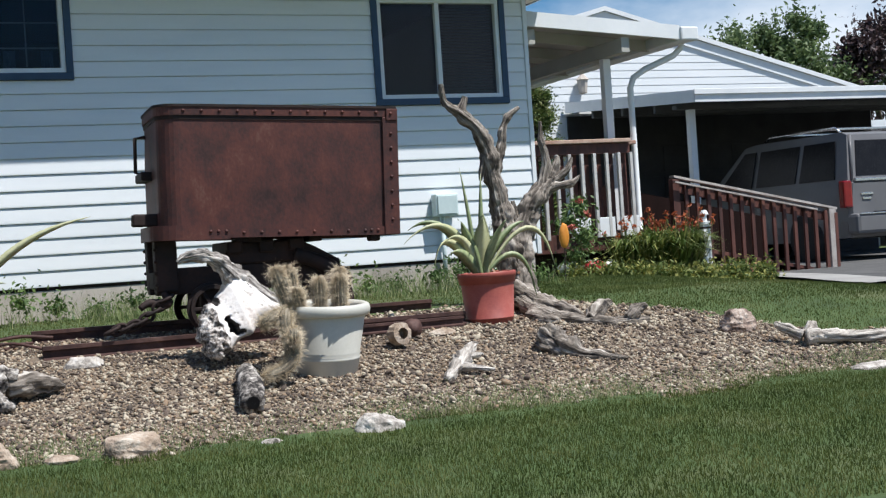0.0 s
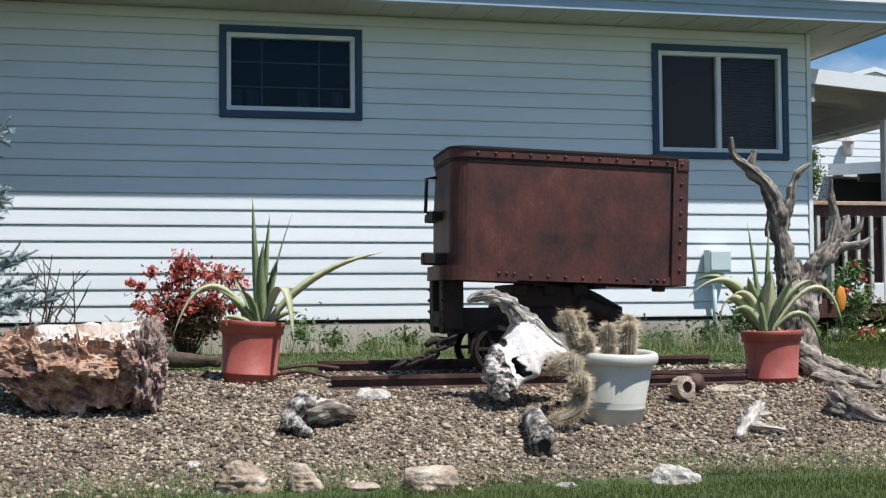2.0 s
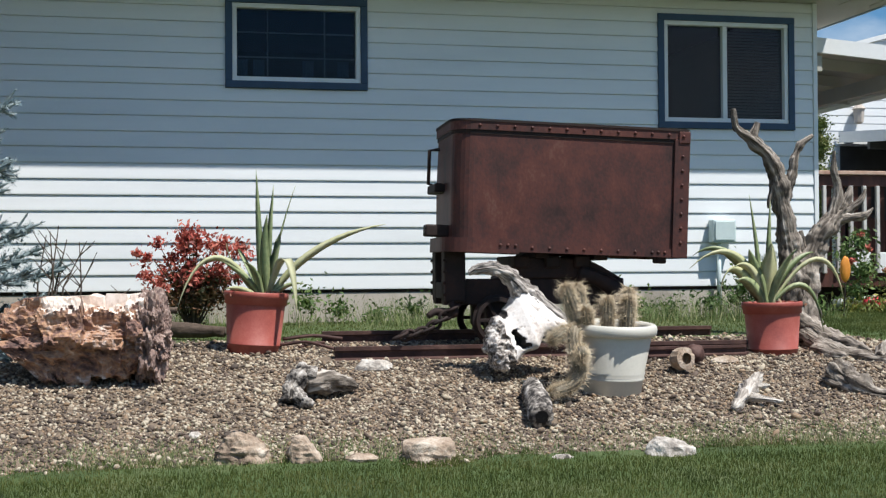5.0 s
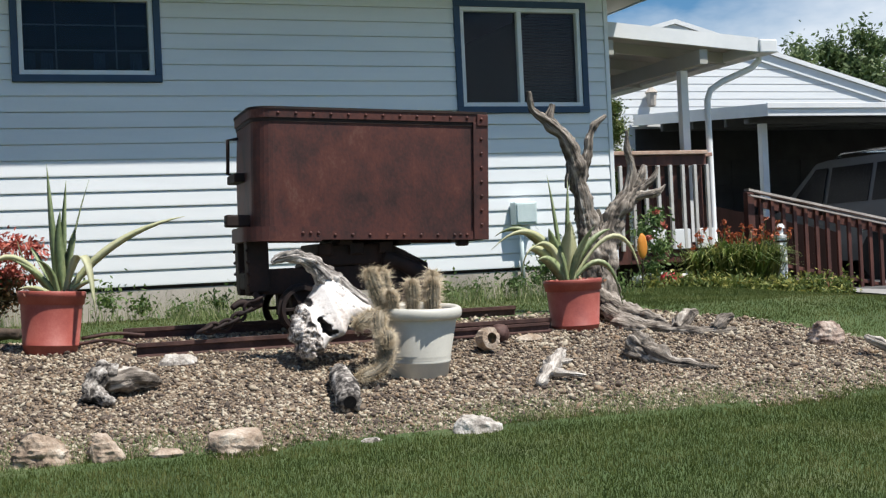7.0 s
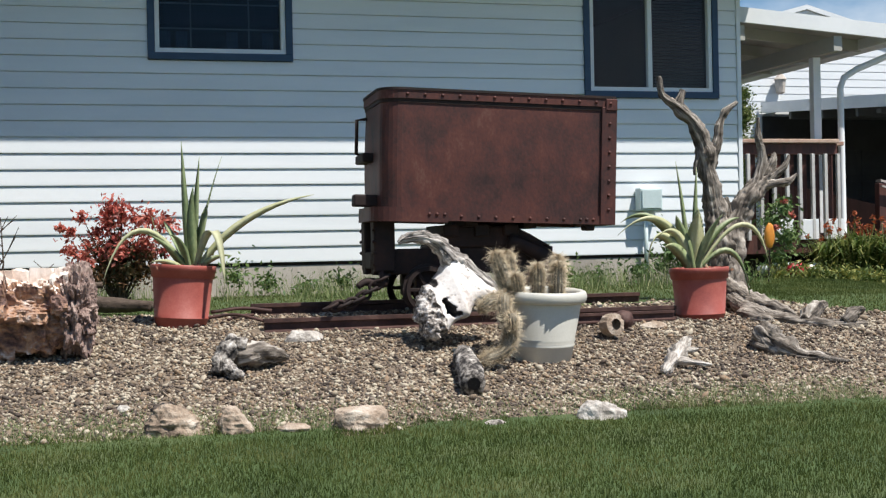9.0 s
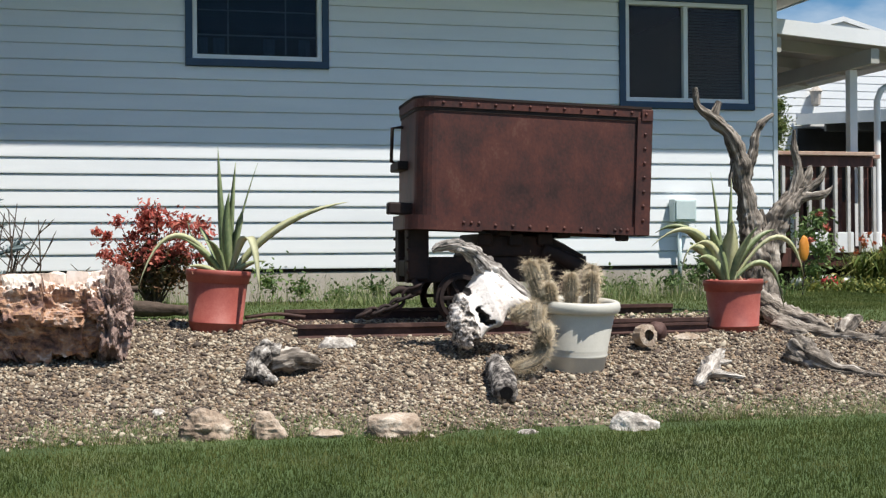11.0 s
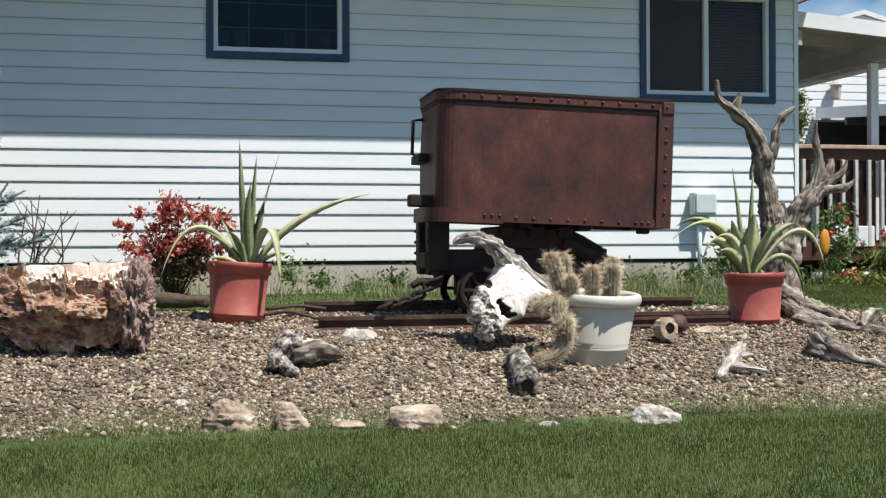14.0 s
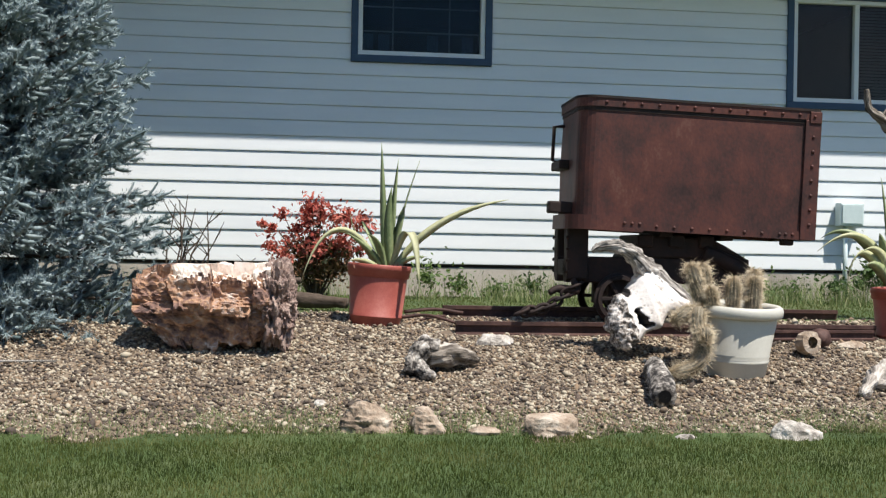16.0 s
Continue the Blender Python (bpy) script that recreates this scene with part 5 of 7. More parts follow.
# ---------------------------------------------------------------- petrified log
rock = thing("petrified_log", "red-brown and mauve petrified log section with a pale top", "petrified wood", (0.0, 8.13, 0.30), turn=(0, 0, -4))
bm = bmesh.new()
n, segs = 120, 110
rings = []
for i in range(segs + 1):
    u = i / segs
    x = -0.47 + 0.80 * u
    ring = []
    for k in range(n):
        a = 2 * math.pi * k / n
        d = Vector((0, math.cos(a), math.sin(a)))
        r = (0.27 + 0.02 * u) * (1 + 0.7 * ((abs(d.y) ** 3 + abs(d.z) ** 3) ** (-1 / 3) - 1))
        q = Vector((x, d.y * r * 1.05, 0.235 + d.z * r * 0.98))
        s = Vector((x * 2.2, a * 1.2, 0.3))
        w1 = Vector((x, q.y, q.z)) + Vector((0.05 * noise.noise(q * 6), 0, 0.05 * noise.noise(q * 7 + Vector((4, 0, 0)))))
        k1 = noise.noise(Vector((x * 3.0, d.y * 2.5, d.z * 2.5))) * 0.04 + noise.noise(Vector((x * 17, d.y * 13, d.z * 19))) * 0.014
        block = 0.055 * (noise.cell(Vector((w1.x * 4.4, a * 0.6, w1.z * 4.0))) - 0.5) - 0.075 * abs(noise.noise(Vector((x * 5.5, q.y * 5.5, q.z * 7.5)))) + 0.03 * noise.noise(q * 16) - 0.03 * abs(noise.noise(q * 30))
        q += d * (k1 + block)
        q.z = min(q.z, 0.475 + 0.035 * u + 0.012 * noise.noise(Vector((x * 6, q.y * 6, 0))))
        q.z = max(q.z, -0.03)
        q.x += (1 - u) ** 2 * 0.9 * max(0.0, 0.20 - q.z)
        if u < 0.12:
            q = Vector((q.x, q.y, 0.235)) .lerp(q, 0.86 + u)
        ring.append(bm.verts.new(q))
    rings.append(ring)
for a, b in zip(rings, rings[1:]):
    for k in range(n):
        bm.faces.new((a[k], a[(k + 1) % n], b[(k + 1) % n], b[k]))
bm.faces.new(rings[0][::-1]), bm.faces.new(rings[-1])
bm.normal_update()
for f in bm.faces:
    c = f.calc_center_median()
    f.material_index = 1 if c.x > -0.24 and c.z + 0.05 * noise.noise(c * 9) + 0.02 * noise.noise(c * 30) > (0.425 if f.normal.z < 0.5 else 0.38) else 0
part("core_block", bm, [PETRIFIED, PETRIFIED_TOP], rock)
bm = bmesh.new()
blob(bm, (0.355, -0.01, 0.245), (0.125, 0.275, 0.272), 6, 0.26, 3.0, 5.0)
for v in bm.verts:
    v.co += Vector((v.co.x - 0.355, v.co.y, v.co.z - 0.245)).normalized() * (0.030 * noise.noise(v.co * 17) - 0.035 * abs(noise.noise(v.co * 30)) + 0.010 * noise.noise(v.co * 70))
    v.co.z = max(v.co.z, -0.03)
part("rind", bm, PETRIFIED_END, rock, "greyish fibrous rind")

# ---------------------------------------------------------------- porch, deck and ramp at the side of the house
PYF = 12.2


def roof_z(x):
    return 3.093 + 0.0763 * (8.66 - x)


porch = thing("porch_roof", "white flat porch roof on posts beside the house", "porch roof")
bm = bmesh.new()
v = [bm.verts.new((x, y, roof_z(x) - d)) for d in (0.0, 0.15) for x in (XC - 0.02, 8.66) for y in (PYF, PYF + 0.04)]
bmesh.ops.convex_hull(bm, input=bm.verts)
part("front_fascia", bm, WHITE, porch)
# Roof panel, rafters, beams: greyer than the white fascia to paint underside shade.
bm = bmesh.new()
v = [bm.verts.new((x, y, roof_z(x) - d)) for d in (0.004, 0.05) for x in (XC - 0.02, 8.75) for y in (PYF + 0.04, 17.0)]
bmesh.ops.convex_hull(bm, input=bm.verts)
part("roof_panel", bm, SOFFIT_AND_SHADE, porch)
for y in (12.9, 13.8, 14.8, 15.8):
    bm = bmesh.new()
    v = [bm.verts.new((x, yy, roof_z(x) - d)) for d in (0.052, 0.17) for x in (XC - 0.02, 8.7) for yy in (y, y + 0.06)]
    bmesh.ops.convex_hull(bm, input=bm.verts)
    part("rafter", bm, SOFFIT_AND_SHADE, porch)
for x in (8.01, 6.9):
    part("beam", boxes((x - 0.05, x + 0.05, PYF + 0.05, 17.0, roof_z(x) - 0.33, roof_z(x) - 0.172), bevel=0.006), SOFFIT_AND_SHADE, porch)
part("gutter", boxes((8.662, 8.88, PYF - 0.03, 17.0, 2.93, 3.075), bevel=0.015), WHITE, porch)
part("post", boxes((7.965, 8.055, 12.66, 12.75, 0.945, roof_z(8.01) - 0.335), bevel=0.006), WHITE, porch)
bm = bmesh.new()
tube(bm, [(8.84, 12.46, 2.97), (8.83, 12.46, 2.89), (8.75, 12.49, 2.81), (8.41, 12.55, 2.67), (8.28, 12.58, 2.585), (8.24, 12.59, 2.475), (8.24, 12.58, 0.55), (8.25, 12.52, 0.48)], [0.034] * 8, 12)
part("downspout", bm, WHITE, porch, smooth=True)

deck = thing("deck", "red-stained wooden deck with slatted railing", "deck")
for k in range(13):
    part("plank", boxes((6.36 + 0.145 * k, 6.36 + 0.145 * k + 0.138, 12.42, 16.8, 0.90, 0.94), bevel=0.004), REDWOOD, deck)
part("skirt_board", boxes((6.36, 8.24, 12.385, 12.418, 0.74, 0.93), bevel=0.004), REDWOOD, deck)
part("rail_cap", boxes((6.55, 8.06, 12.34, 12.47, 1.875, 1.915), bevel=0.006), RAILCAP, deck)
part("rail_cap", boxes((8.06, 8.2, 12.475, 16.0, 1.86, 1.90), bevel=0.006), RAILCAP, deck)
part("top_rail", boxes((6.55, 8.06, 12.385, 12.425, 1.76, 1.873), bevel=0.004), REDWOOD, deck)
for k in range(11):
    x = 6.66 + 0.148 * k
    if x < 8.02:
        part("baluster", boxes((x + 0.04, x + 0.076, 12.345, 12.383, 0.88, 1.765), bevel=0.004), PALE_SLAT, deck, "pale weathered slat")
        part("baluster", boxes((x - 0.03, x + 0.03, 12.43, 12.47, 0.942, 1.80), bevel=0.004), REDWOOD, deck)
for k in range(12):
    x = 6.60 + 0.140 * k
    part("baluster", boxes((x, x + 0.05, 15.9, 15.95, 0.94, 1.86), bevel=0.004), REDWOOD, deck)
part("rail_cap", boxes((6.55, 8.12, 15.85, 16.0, 1.86, 1.90), bevel=0.006), RAILCAP, deck)
for k in range(3):
    x = 7.30 + 0.29 * k
    part("panel", boxes((x, x + 0.22, 12.35, 12.38, 0.88, 1.09), bevel=0.006), WHITE, deck, "white board panel")
part("corner_post", boxes((7.98, 8.06, 12.476, 12.55, 0.35, 1.87), bevel=0.006), REDWOOD, deck)
part("corner_post", boxes((6.58, 6.67, 12.43, 12.52, 0.35, 1.87), bevel=0.006), REDWOOD, deck)
part("back_screen", boxes((6.36, 8.2, 16.85, 16.9, 0.3, 1.3)), REDWOOD, deck)
part("footing", boxes((6.36, 8.2, 12.6, 12.7, 0.25, 0.89)), RUST_AND_SHADE, deck)


def ramp_z(x):
    return 0.93 - 0.2105 * max(0.0, x - 8.3)


ramp = thing("access_ramp", "red-brown wooden access ramp with slatted rails", "ramp")
for k in range(20):
    x = 8.28 + 0.145 * k
    bm = bmesh.new()
    box(bm, -0.07, 0.07, 12.98, 14.2, -0.02, 0.02, 0.003, pose(x + 0.07, 0, ramp_z(x + 0.07) - 0.06, 0, 12, 0))
    part("plank", bm, REDWOOD, ramp)
for yy in (13.0,):
    for dz, half, nm, mat in ((0.62 + 0.10, 0.013, "rail_cap", RAMP_CAP), (0.60, 0.05, "side_rail", REDWOOD)):
        bm = bmesh.new()
        wdt = 0.05 if nm == "rail_cap" else 0.018
        v = [bm.verts.new((x, yy + s * wdt, ramp_z(x) + dz + h)) for x in (8.95, 11.2) for s in (-1, 1) for h in (-half, half)]
        bmesh.ops.convex_hull(bm, input=bm.verts)
        part(nm, bm, mat, ramp)
    for k in range(15):
        x = 9.08 + 0.148 * k
        part("baluster", boxes((x, x + 0.045, yy - 0.055, yy - 0.02, 0.27 + 0.5 * max(0.0, ramp_z(x) - 0.45), ramp_z(x) + 0.66), bevel=0.003), REDWOOD, ramp)
    part("end_post", boxes((11.08, 11.18, yy - 0.05, yy + 0.05, 0.2, ramp_z(11.1) + 0.70), bevel=0.006), RAMP_CAP, ramp)
    part("end_post", boxes((8.93, 9.02, yy - 0.045, yy + 0.045, 0.3, ramp_z(9) + 0.70), bevel=0.006), REDWOOD, ramp)
bm = bmesh.new()
for x in (8.92, 10.86):
    for y in (12.88, 12.92):
        for h in (0.640, 0.658):
            bm.verts.new((x, y, ramp_z(x) + h))
bmesh.ops.convex_hull(bm, input=bm.verts)
part("handrail", bm, RAMP_CAP, ramp)
for x in (9.1, 9.9, 10.7):
    part("bracket", boxes((x, x + 0.03, 12.92, 12.985, ramp_z(x) + 0.60, ramp_z(x) + 0.65)), RUST_AND_SHADE, ramp)
# Added panel: paints the dark of the shaded carport seen between the balusters.
bm = bmesh.new()
for x in (8.3, 11.06):
    for y in (14.215, 14.24):
        for z in (0.24, ramp_z(x) + 0.66):
            bm.verts.new((x, y, z))
bmesh.ops.convex_hull(bm, input=bm.verts)
part("shade_panel", bm, SHADE_RED, ramp, "added dark red panel standing in for the shaded carport behind")

# driveway: dark slab with a pale concrete strip along the lawn, its edge running askew
def skewed(ob, lift):
    for v in ob.data.vertices:
        if v.co.x < 12.0:
            v.co.x -= 0.235 * min(5.5, max(0.0, 12.6 - v.co.y)) * (12.0 - v.co.x) / 2.55
            v.co.z = gz(v.co.x, v.co.y) + lift


dy = np.arange(-6, 19.31, 0.5)
drive = sheet("driveway", np.concatenate([np.arange(9.45, 12, 0.25), np.arange(12, 24.1, 1.0)]), dy, ASPHALT, 0.035)
skewed(drive, 0.035)
tagged(drive, "dark grey driveway beside the lawn", "driveway", kind="structure")
edge = sheet("driveway_edge", np.arange(9.45, 9.91, 0.15), dy, DRIVE, 0.050)
skewed(edge, 0.050)
tagged(edge, "pale concrete strip between lawn and driveway", "kerb strip", kind="structure")

# ---------------------------------------------------------------- garage and carport
GY = 19.3
garage = thing("garage", "white-sided garage with a low gable behind a carport", "garage")
bm = bmesh.new()
pts = [(6.9, 0.2), (17.25, 0.2), (17.25, 3.08), (11.85, 4.54), (6.9, 3.18)]
a = [bm.verts.new((x, GY, z)) for x, z in pts]
b = [bm.verts.new((x, GY + 0.2, z)) for x, z in pts]
for k in range(5):
    bm.faces.new((a[k], a[(k + 1) % 5], b[(k + 1) % 5], b[k]))
bm.faces.new(a[::-1]), bm.faces.new(b)
gw = part("wall", bm, SIDING, garage)
for k in range(19):
    z = 2.35 + 0.125 * k
    half = min(4.9, (4.54 - z - 0.02) / 0.2703)
    if half > 0.2:
        bm = bmesh.new()
        lap_board(bm, 11.85 - half, 11.85 + half, z, z + 0.125, GY - 0.012, 0.5)
        part("siding_board", bm, SIDING, gw)
part("wall", boxes((6.9, 7.1, GY + 0.2, 29, 0.2, 3.05)), SIDING, garage)
part("wall", boxes((17.05, 17.25, GY + 0.2, 29, 0.2, 3.05)), SIDING, garage)
for s in (-1, 1):
    bm = bmesh.new()
    v = [bm.verts.new((11.85 + s * d, y, 4.60 - 0.2703 * d + h)) for d in (0.0, 5.6) for y in (GY - 0.075, 29.3) for h in (0.0, 0.05)]
    bmesh.ops.convex_hull(bm, input=bm.verts)
    part("roof", bm, ROOFING, garage)
    bm = bmesh.new()
    v = [bm.verts.new((11.85 + s * d, y, 4.53 - 0.2703 * d + h)) for d in (0.0, 5.6) for y in (GY - 0.095, GY - 0.079) for h in (0.05, 0.125)]
    bmesh.ops.convex_hull(bm, input=bm.verts)
    part("rake_board", bm, WHITE, garage)
    bm = bmesh.new()
    v = [bm.verts.new((11.85 + s * d, y, 4.42 - 0.2703 * d + h)) for d in (0.0, 5.3) for y in (GY - 0.05, GY - 0.022) for h in (0.0, 0.185)]
    bmesh.ops.convex_hull(bm, input=bm.verts)
    part("frieze_board", bm, SIDING, garage)
    bm = bmesh.new()
    v = [bm.verts.new((11.85 + s * d, y, 4.575 - 0.2703 * d + h)) for d in (0.0, 5.55) for y in (GY - 0.074, GY - 0.052) for h in (0.0, 0.02)]
    bmesh.ops.convex_hull(bm, input=bm.verts)
    part("soffit", bm, SOFFIT_AND_SHADE, garage)
# Door spread over the back wall, near-black to paint in the carport's shade.
door = part("garage_door", boxes((11.04, 17.2, GY - 0.05, GY - 0.028, 0.2, 2.86), bevel=0.005), DOOR_AND_SHADE, garage)
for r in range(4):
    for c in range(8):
        part("panel", boxes((11.45 + 0.68 * c, 12.04 + 0.68 * c, GY - 0.065, GY - 0.048, 0.40 + 0.50 * r, 0.82 + 0.50 * r), bevel=0.008), DOOR_AND_SHADE, door)

carport = thing("carport", "white flat-roofed open carport in front of the garage", "carport")
CX, CY = 11.0, 15.5
RISE = 0.075


def sloping(x0, x1, y0, y1, z0, z1):
    """A straight member that rises with the carport roof towards the garage."""
    bm = bmesh.new()
    for x in (x0, x1):
        for y in (y0, y1):
            for z in (z0, z1):
                bm.verts.new((x, y, z + RISE * (y - CY)))
    bmesh.ops.convex_hull(bm, input=bm.verts)
    return bm


# Roof panel, and beam and joists below: carport shade put into dark grey.
part("roof_panel", sloping(CX + 0.04, 20.0, CY + 0.04, GY - 0.08, 2.66, 2.78), BLIND_AND_SHADE, carport)
part("front_fascia", boxes((CX, 20.0, CY, CY + 0.035, 2.63, 2.80), bevel=0.005), WHITE, carport)
part("front_trim", boxes((CX - 0.02, 20.0, CY - 0.03, CY - 0.002, 2.735, 2.81), bevel=0.005), WHITE, carport)
part("side_fascia", sloping(CX, CX + 0.035, CY + 0.036, GY - 0.07, 2.63, 2.80), WHITE, carport)
for x in (CX + 0.26, 15.2, 19.4):
    part("post", boxes((x, x + 0.10, CY + 0.55, CY + 0.65, 0.2, 2.59), bevel=0.006), WHITE, carport)
part("beam", boxes((CX + 0.05, 19.9, CY + 0.54, CY + 0.66, 2.592, 2.655), bevel=0.005), BLIND_AND_SHADE, carport)
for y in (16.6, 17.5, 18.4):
    part("joist", boxes((CX + 0.05, 19.9, y, y + 0.06, 2.52 + RISE * (y - CY), 2.655 + RISE * (y - CY))), BLIND_AND_SHADE, carport)
tagged(finish("wall_far", boxes((17.25, 24.0, 22.0, 22.2, 0.1, 2.9)), SIDING), "plain white wall beside the garage", "wall", kind="structure")

# Unseen wall, added only to block light from the carport's open side.
tagged(finish("carport_light_blocker", boxes((19.6, 19.75, CY + 0.2, 22.0, 0.1, 2.655)), DOOR_AND_SHADE), "added unseen dark wall that keeps light out of the carport", "wall", kind="structure")
lantern = thing("wall_lantern", "small wall lantern on the white garage wall", "lantern", (11.32, GY - 0.13, 3.37))
bm = bmesh.new()
lathe(bm, [(0.03, -0.16), (0.07, -0.14), (0.09, 0.06), (0.11, 0.07), (0.02, 0.17)], 8)
part("lamp_body", bm, CONCRETE, lantern)
part("bracket", boxes((-0.03, 0.03, 0.0, 0.10, -0.05, 0.02)), GLASSY_BLACK, lantern)

# ---------------------------------------------------------------- parked car
car = thing("suv", "dark silver sport utility vehicle parked half under the carport", "car", (13.38, 14.25, 0.31))


def car_section(y_list):
    bm = bmesh.new()
    loops = []
    for y, hw, zb, zt in y_list:
        pts = [(-hw * 0.96, zb), (-hw, zb + (zt - zb) * 0.3), (-hw, zb + (zt - zb) * 0.7), (-hw * 0.97, zt), (hw * 0.97, zt), (hw, zb + (zt - zb) * 0.7), (hw, zb + (zt - zb) * 0.3), (hw * 0.96, zb)]
        loops.append([bm.verts.new((x, y, z)) for x, z in pts])
    for a, b in zip(loops, loops[1:]):
        for k in range(8):
            bm.faces.new((a[k], a[(k + 1) % 8], b[(k + 1) % 8], b[k]))
    bm.faces.new(loops[0][::-1]), bm.faces.new(loops[-1])
    return bm


part("body", car_section([(0.0, 0.86, 0.42, 1.06), (0.05, 0.91, 0.34, 1.08), (1.2, 0.93, 0.30, 1.07), (3.2, 0.93, 0.30, 1.05), (3.5, 0.93, 0.32, 1.04), (4.5, 0.88, 0.36, 0.94), (4.7, 0.82, 0.42, 0.80)]), SILVER, car)
bm = bmesh.new()
loops = []
for y, hw, z in ((0.03, 0.88, 1.07), (0.20, 0.73, 1.72), (0.32, 0.72, 1.76), (2.2, 0.72, 1.77), (2.5, 0.71, 1.74), (3.35, 0.84, 1.06)):
    loops.append((y, hw, z))
lower = [(y, 0.90) for y in (0.03, 0.06, 0.3, 2.2, 2.7, 3.35)]
rows_c = []
for (y, hw, z), (yl, hl) in zip(loops, lower):
    rows_c.append([bm.verts.new(p) for p in ((-hl, yl, 1.05), (-hw, y, z), (hw, y, z), (hl, yl, 1.05))])
for a, b in zip(rows_c, rows_c[1:]):
    for k in range(3):
        bm.faces.new((a[k], a[k + 1], b[k + 1], b[k]))
bm.faces.new(rows_c[0][::-1])
part("cabin", bm, SILVER, car)


def car_quad(nm, pts, mat, thick=0.012):
    bm = bmesh.new()
    bm.faces.new([bm.verts.new(p) for p in pts])
    o = part(nm, bm, mat, car)
    o.modifiers.new("thick", "SOLIDIFY").thickness = thick
    return o


car_quad("rear_window", [(-0.74, 0.045, 1.16), (0.74, 0.045, 1.16), (0.62, 0.165, 1.64), (-0.62, 0.165, 1.64)], GLASSY_BLACK)
for s in (-1, 1):
    for y0, y1, t0, t1 in ((0.30, 1.05, 0.40, 1.05), (1.15, 2.05, 1.15, 2.05), (2.15, 2.95, 2.15, 2.42)):
        car_quad("side_window", [(s * 0.897, y0, 1.13), (s * 0.897, y1, 1.13), (s * 0.768, t1, 1.65), (s * 0.768, t0, 1.65)], GLASSY_BLACK)
part("rear_bumper", boxes((-0.91, 0.91, -0.14, 0.10, 0.38, 0.66), bevel=0.05), SILVER, car)
part("step_pad", boxes((-0.55, 0.55, -0.145, -0.02, 0.655, 0.675), bevel=0.005), GLASSY_BLACK, car)
for s in (-1, 1):
    part("tail_light", boxes((s * 0.90 - 0.11, s * 0.90 + 0.035 * s * s, -0.02, 0.10, 0.74, 1.10), bevel=0.025), TAIL, car)
part("number_plate", boxes((-0.16, 0.16, -0.155, -0.142, 0.45, 0.60), bevel=0.004), PLATE, car)
part("window_trim", boxes((-0.80, 0.80, -0.012, 0.03, 1.085, 1.125), bevel=0.006), CHROME, car)
part("bumper_trim", boxes((-0.86, 0.86, -0.150, -0.10, 0.640, 0.662), bevel=0.006), CHROME, car)
for s in (-1, 1):
    bm = bmesh.new()
    tube(bm, [(s * 0.83, 0.03, 1.11), (s * 0.74, 0.12, 1.50), (s * 0.69, 0.19, 1.72)], [0.02] * 3, 8)
    part("pillar_trim", bm, SILVER, car, smooth=True)
part("tailgate_handle", boxes((-0.14, 0.14, -0.03, 0.0, 0.86, 0.92), bevel=0.01), GLASSY_BLACK, car)
part("badge", boxes((-0.72, -0.52, -0.012, 0.0, 0.90, 0.93), bevel=0.003), CHROME, car)
part("badge", boxes((-0.70, -0.56, -0.012, 0.0, 0.84, 0.87), bevel=0.003), CHROME, car)
for s in (-1, 1):
    bm = bmesh.new()
    tube(bm, [(s * 0.62, 0.45, 1.77), (s * 0.62, 0.55, 1.84), (s * 0.62, 2.0, 1.85), (s * 0.62, 2.15, 1.78)], [0.018] * 4, 8)
    part("roof_rail", bm, CHROME, car, smooth=True)
for x in (-0.5, 0.5):
    part("roof_bar", boxes((x * 0.0 - 0.62, 0.62, 0.75 + (x > 0) * 0.9, 0.81 + (x > 0) * 0.9, 1.83, 1.86), bevel=0.006), CHROME, car)
for y in (0.95, 3.75):
    for s in (-1, 1):
        bm = bmesh.new()
        lathe(bm, [(0.20, -0.11), (0.32, -0.11), (0.36, -0.08), (0.36, 0.08), (0.32, 0.11), (0.20, 0.11)], 28)
        wh = part("wheel", bm, RUBBER, car)
        wh.matrix_basis = pose(s * 0.83, y, 0.36, 0, 90, 0)
        bm = bmesh.new()
        lathe(bm, [(0.03, -0.1 * 1), (0.20, -0.105), (0.20, 0.105), (0.03, 0.125)], 20)
        part("rim", bm, CHROME, wh)
bm = bmesh.new()
lathe(bm, [(0.25, -0.1), (0.33, -0.1), (0.35, 0), (0.33, 0.1), (0.25, 0.1)], 24)
sp = part("spare_wheel", bm, RUBBER, car)
sp.location = (0, 0.5, 0.42)


# ---------------------------------------------------------------- leaves and plants
def leaf_cloud(name, centres, radii, count, size, mat, parent=None, seed=0, squash=1.0, up_bias=0.0):
    """Many small two-triangle leaves scattered through overlapping clumps."""
    rg = np.random.RandomState(seed)
    c = np.asarray(centres)
    k = rg.randint(0, len(c), count)
    d = rg.normal(size=(count, 3))
    d /= np.linalg.norm(d, axis=1)[:, None]
    r = np.asarray(radii)[k] * np.abs(rg.normal(0, 0.62, count))
    p = c[k] + d * r[:, None] * np.array([1, 1, squash])
    a = rg.normal(size=(count, 3)) + np.array([0, 0, up_bias])
    a /= np.linalg.norm(a, axis=1)[:, None]
    b = np.cross(a, rg.normal(size=(count, 3)))
    b /= np.linalg.norm(b, axis=1)[:, None]
    s = size * rg.uniform(0.6, 1.3, count)[:, None]
    v = np.stack([p - a * s, p + b * s * 0.42, p + a * s, p - b * s * 0.42], 1).reshape(-1, 3)
    f = np.arange(count * 4).reshape(-1, 4)
    return tagged(raw(name, v, f, mat, parent), kind="stuff") if parent is None else raw(name, v, f, mat, parent)


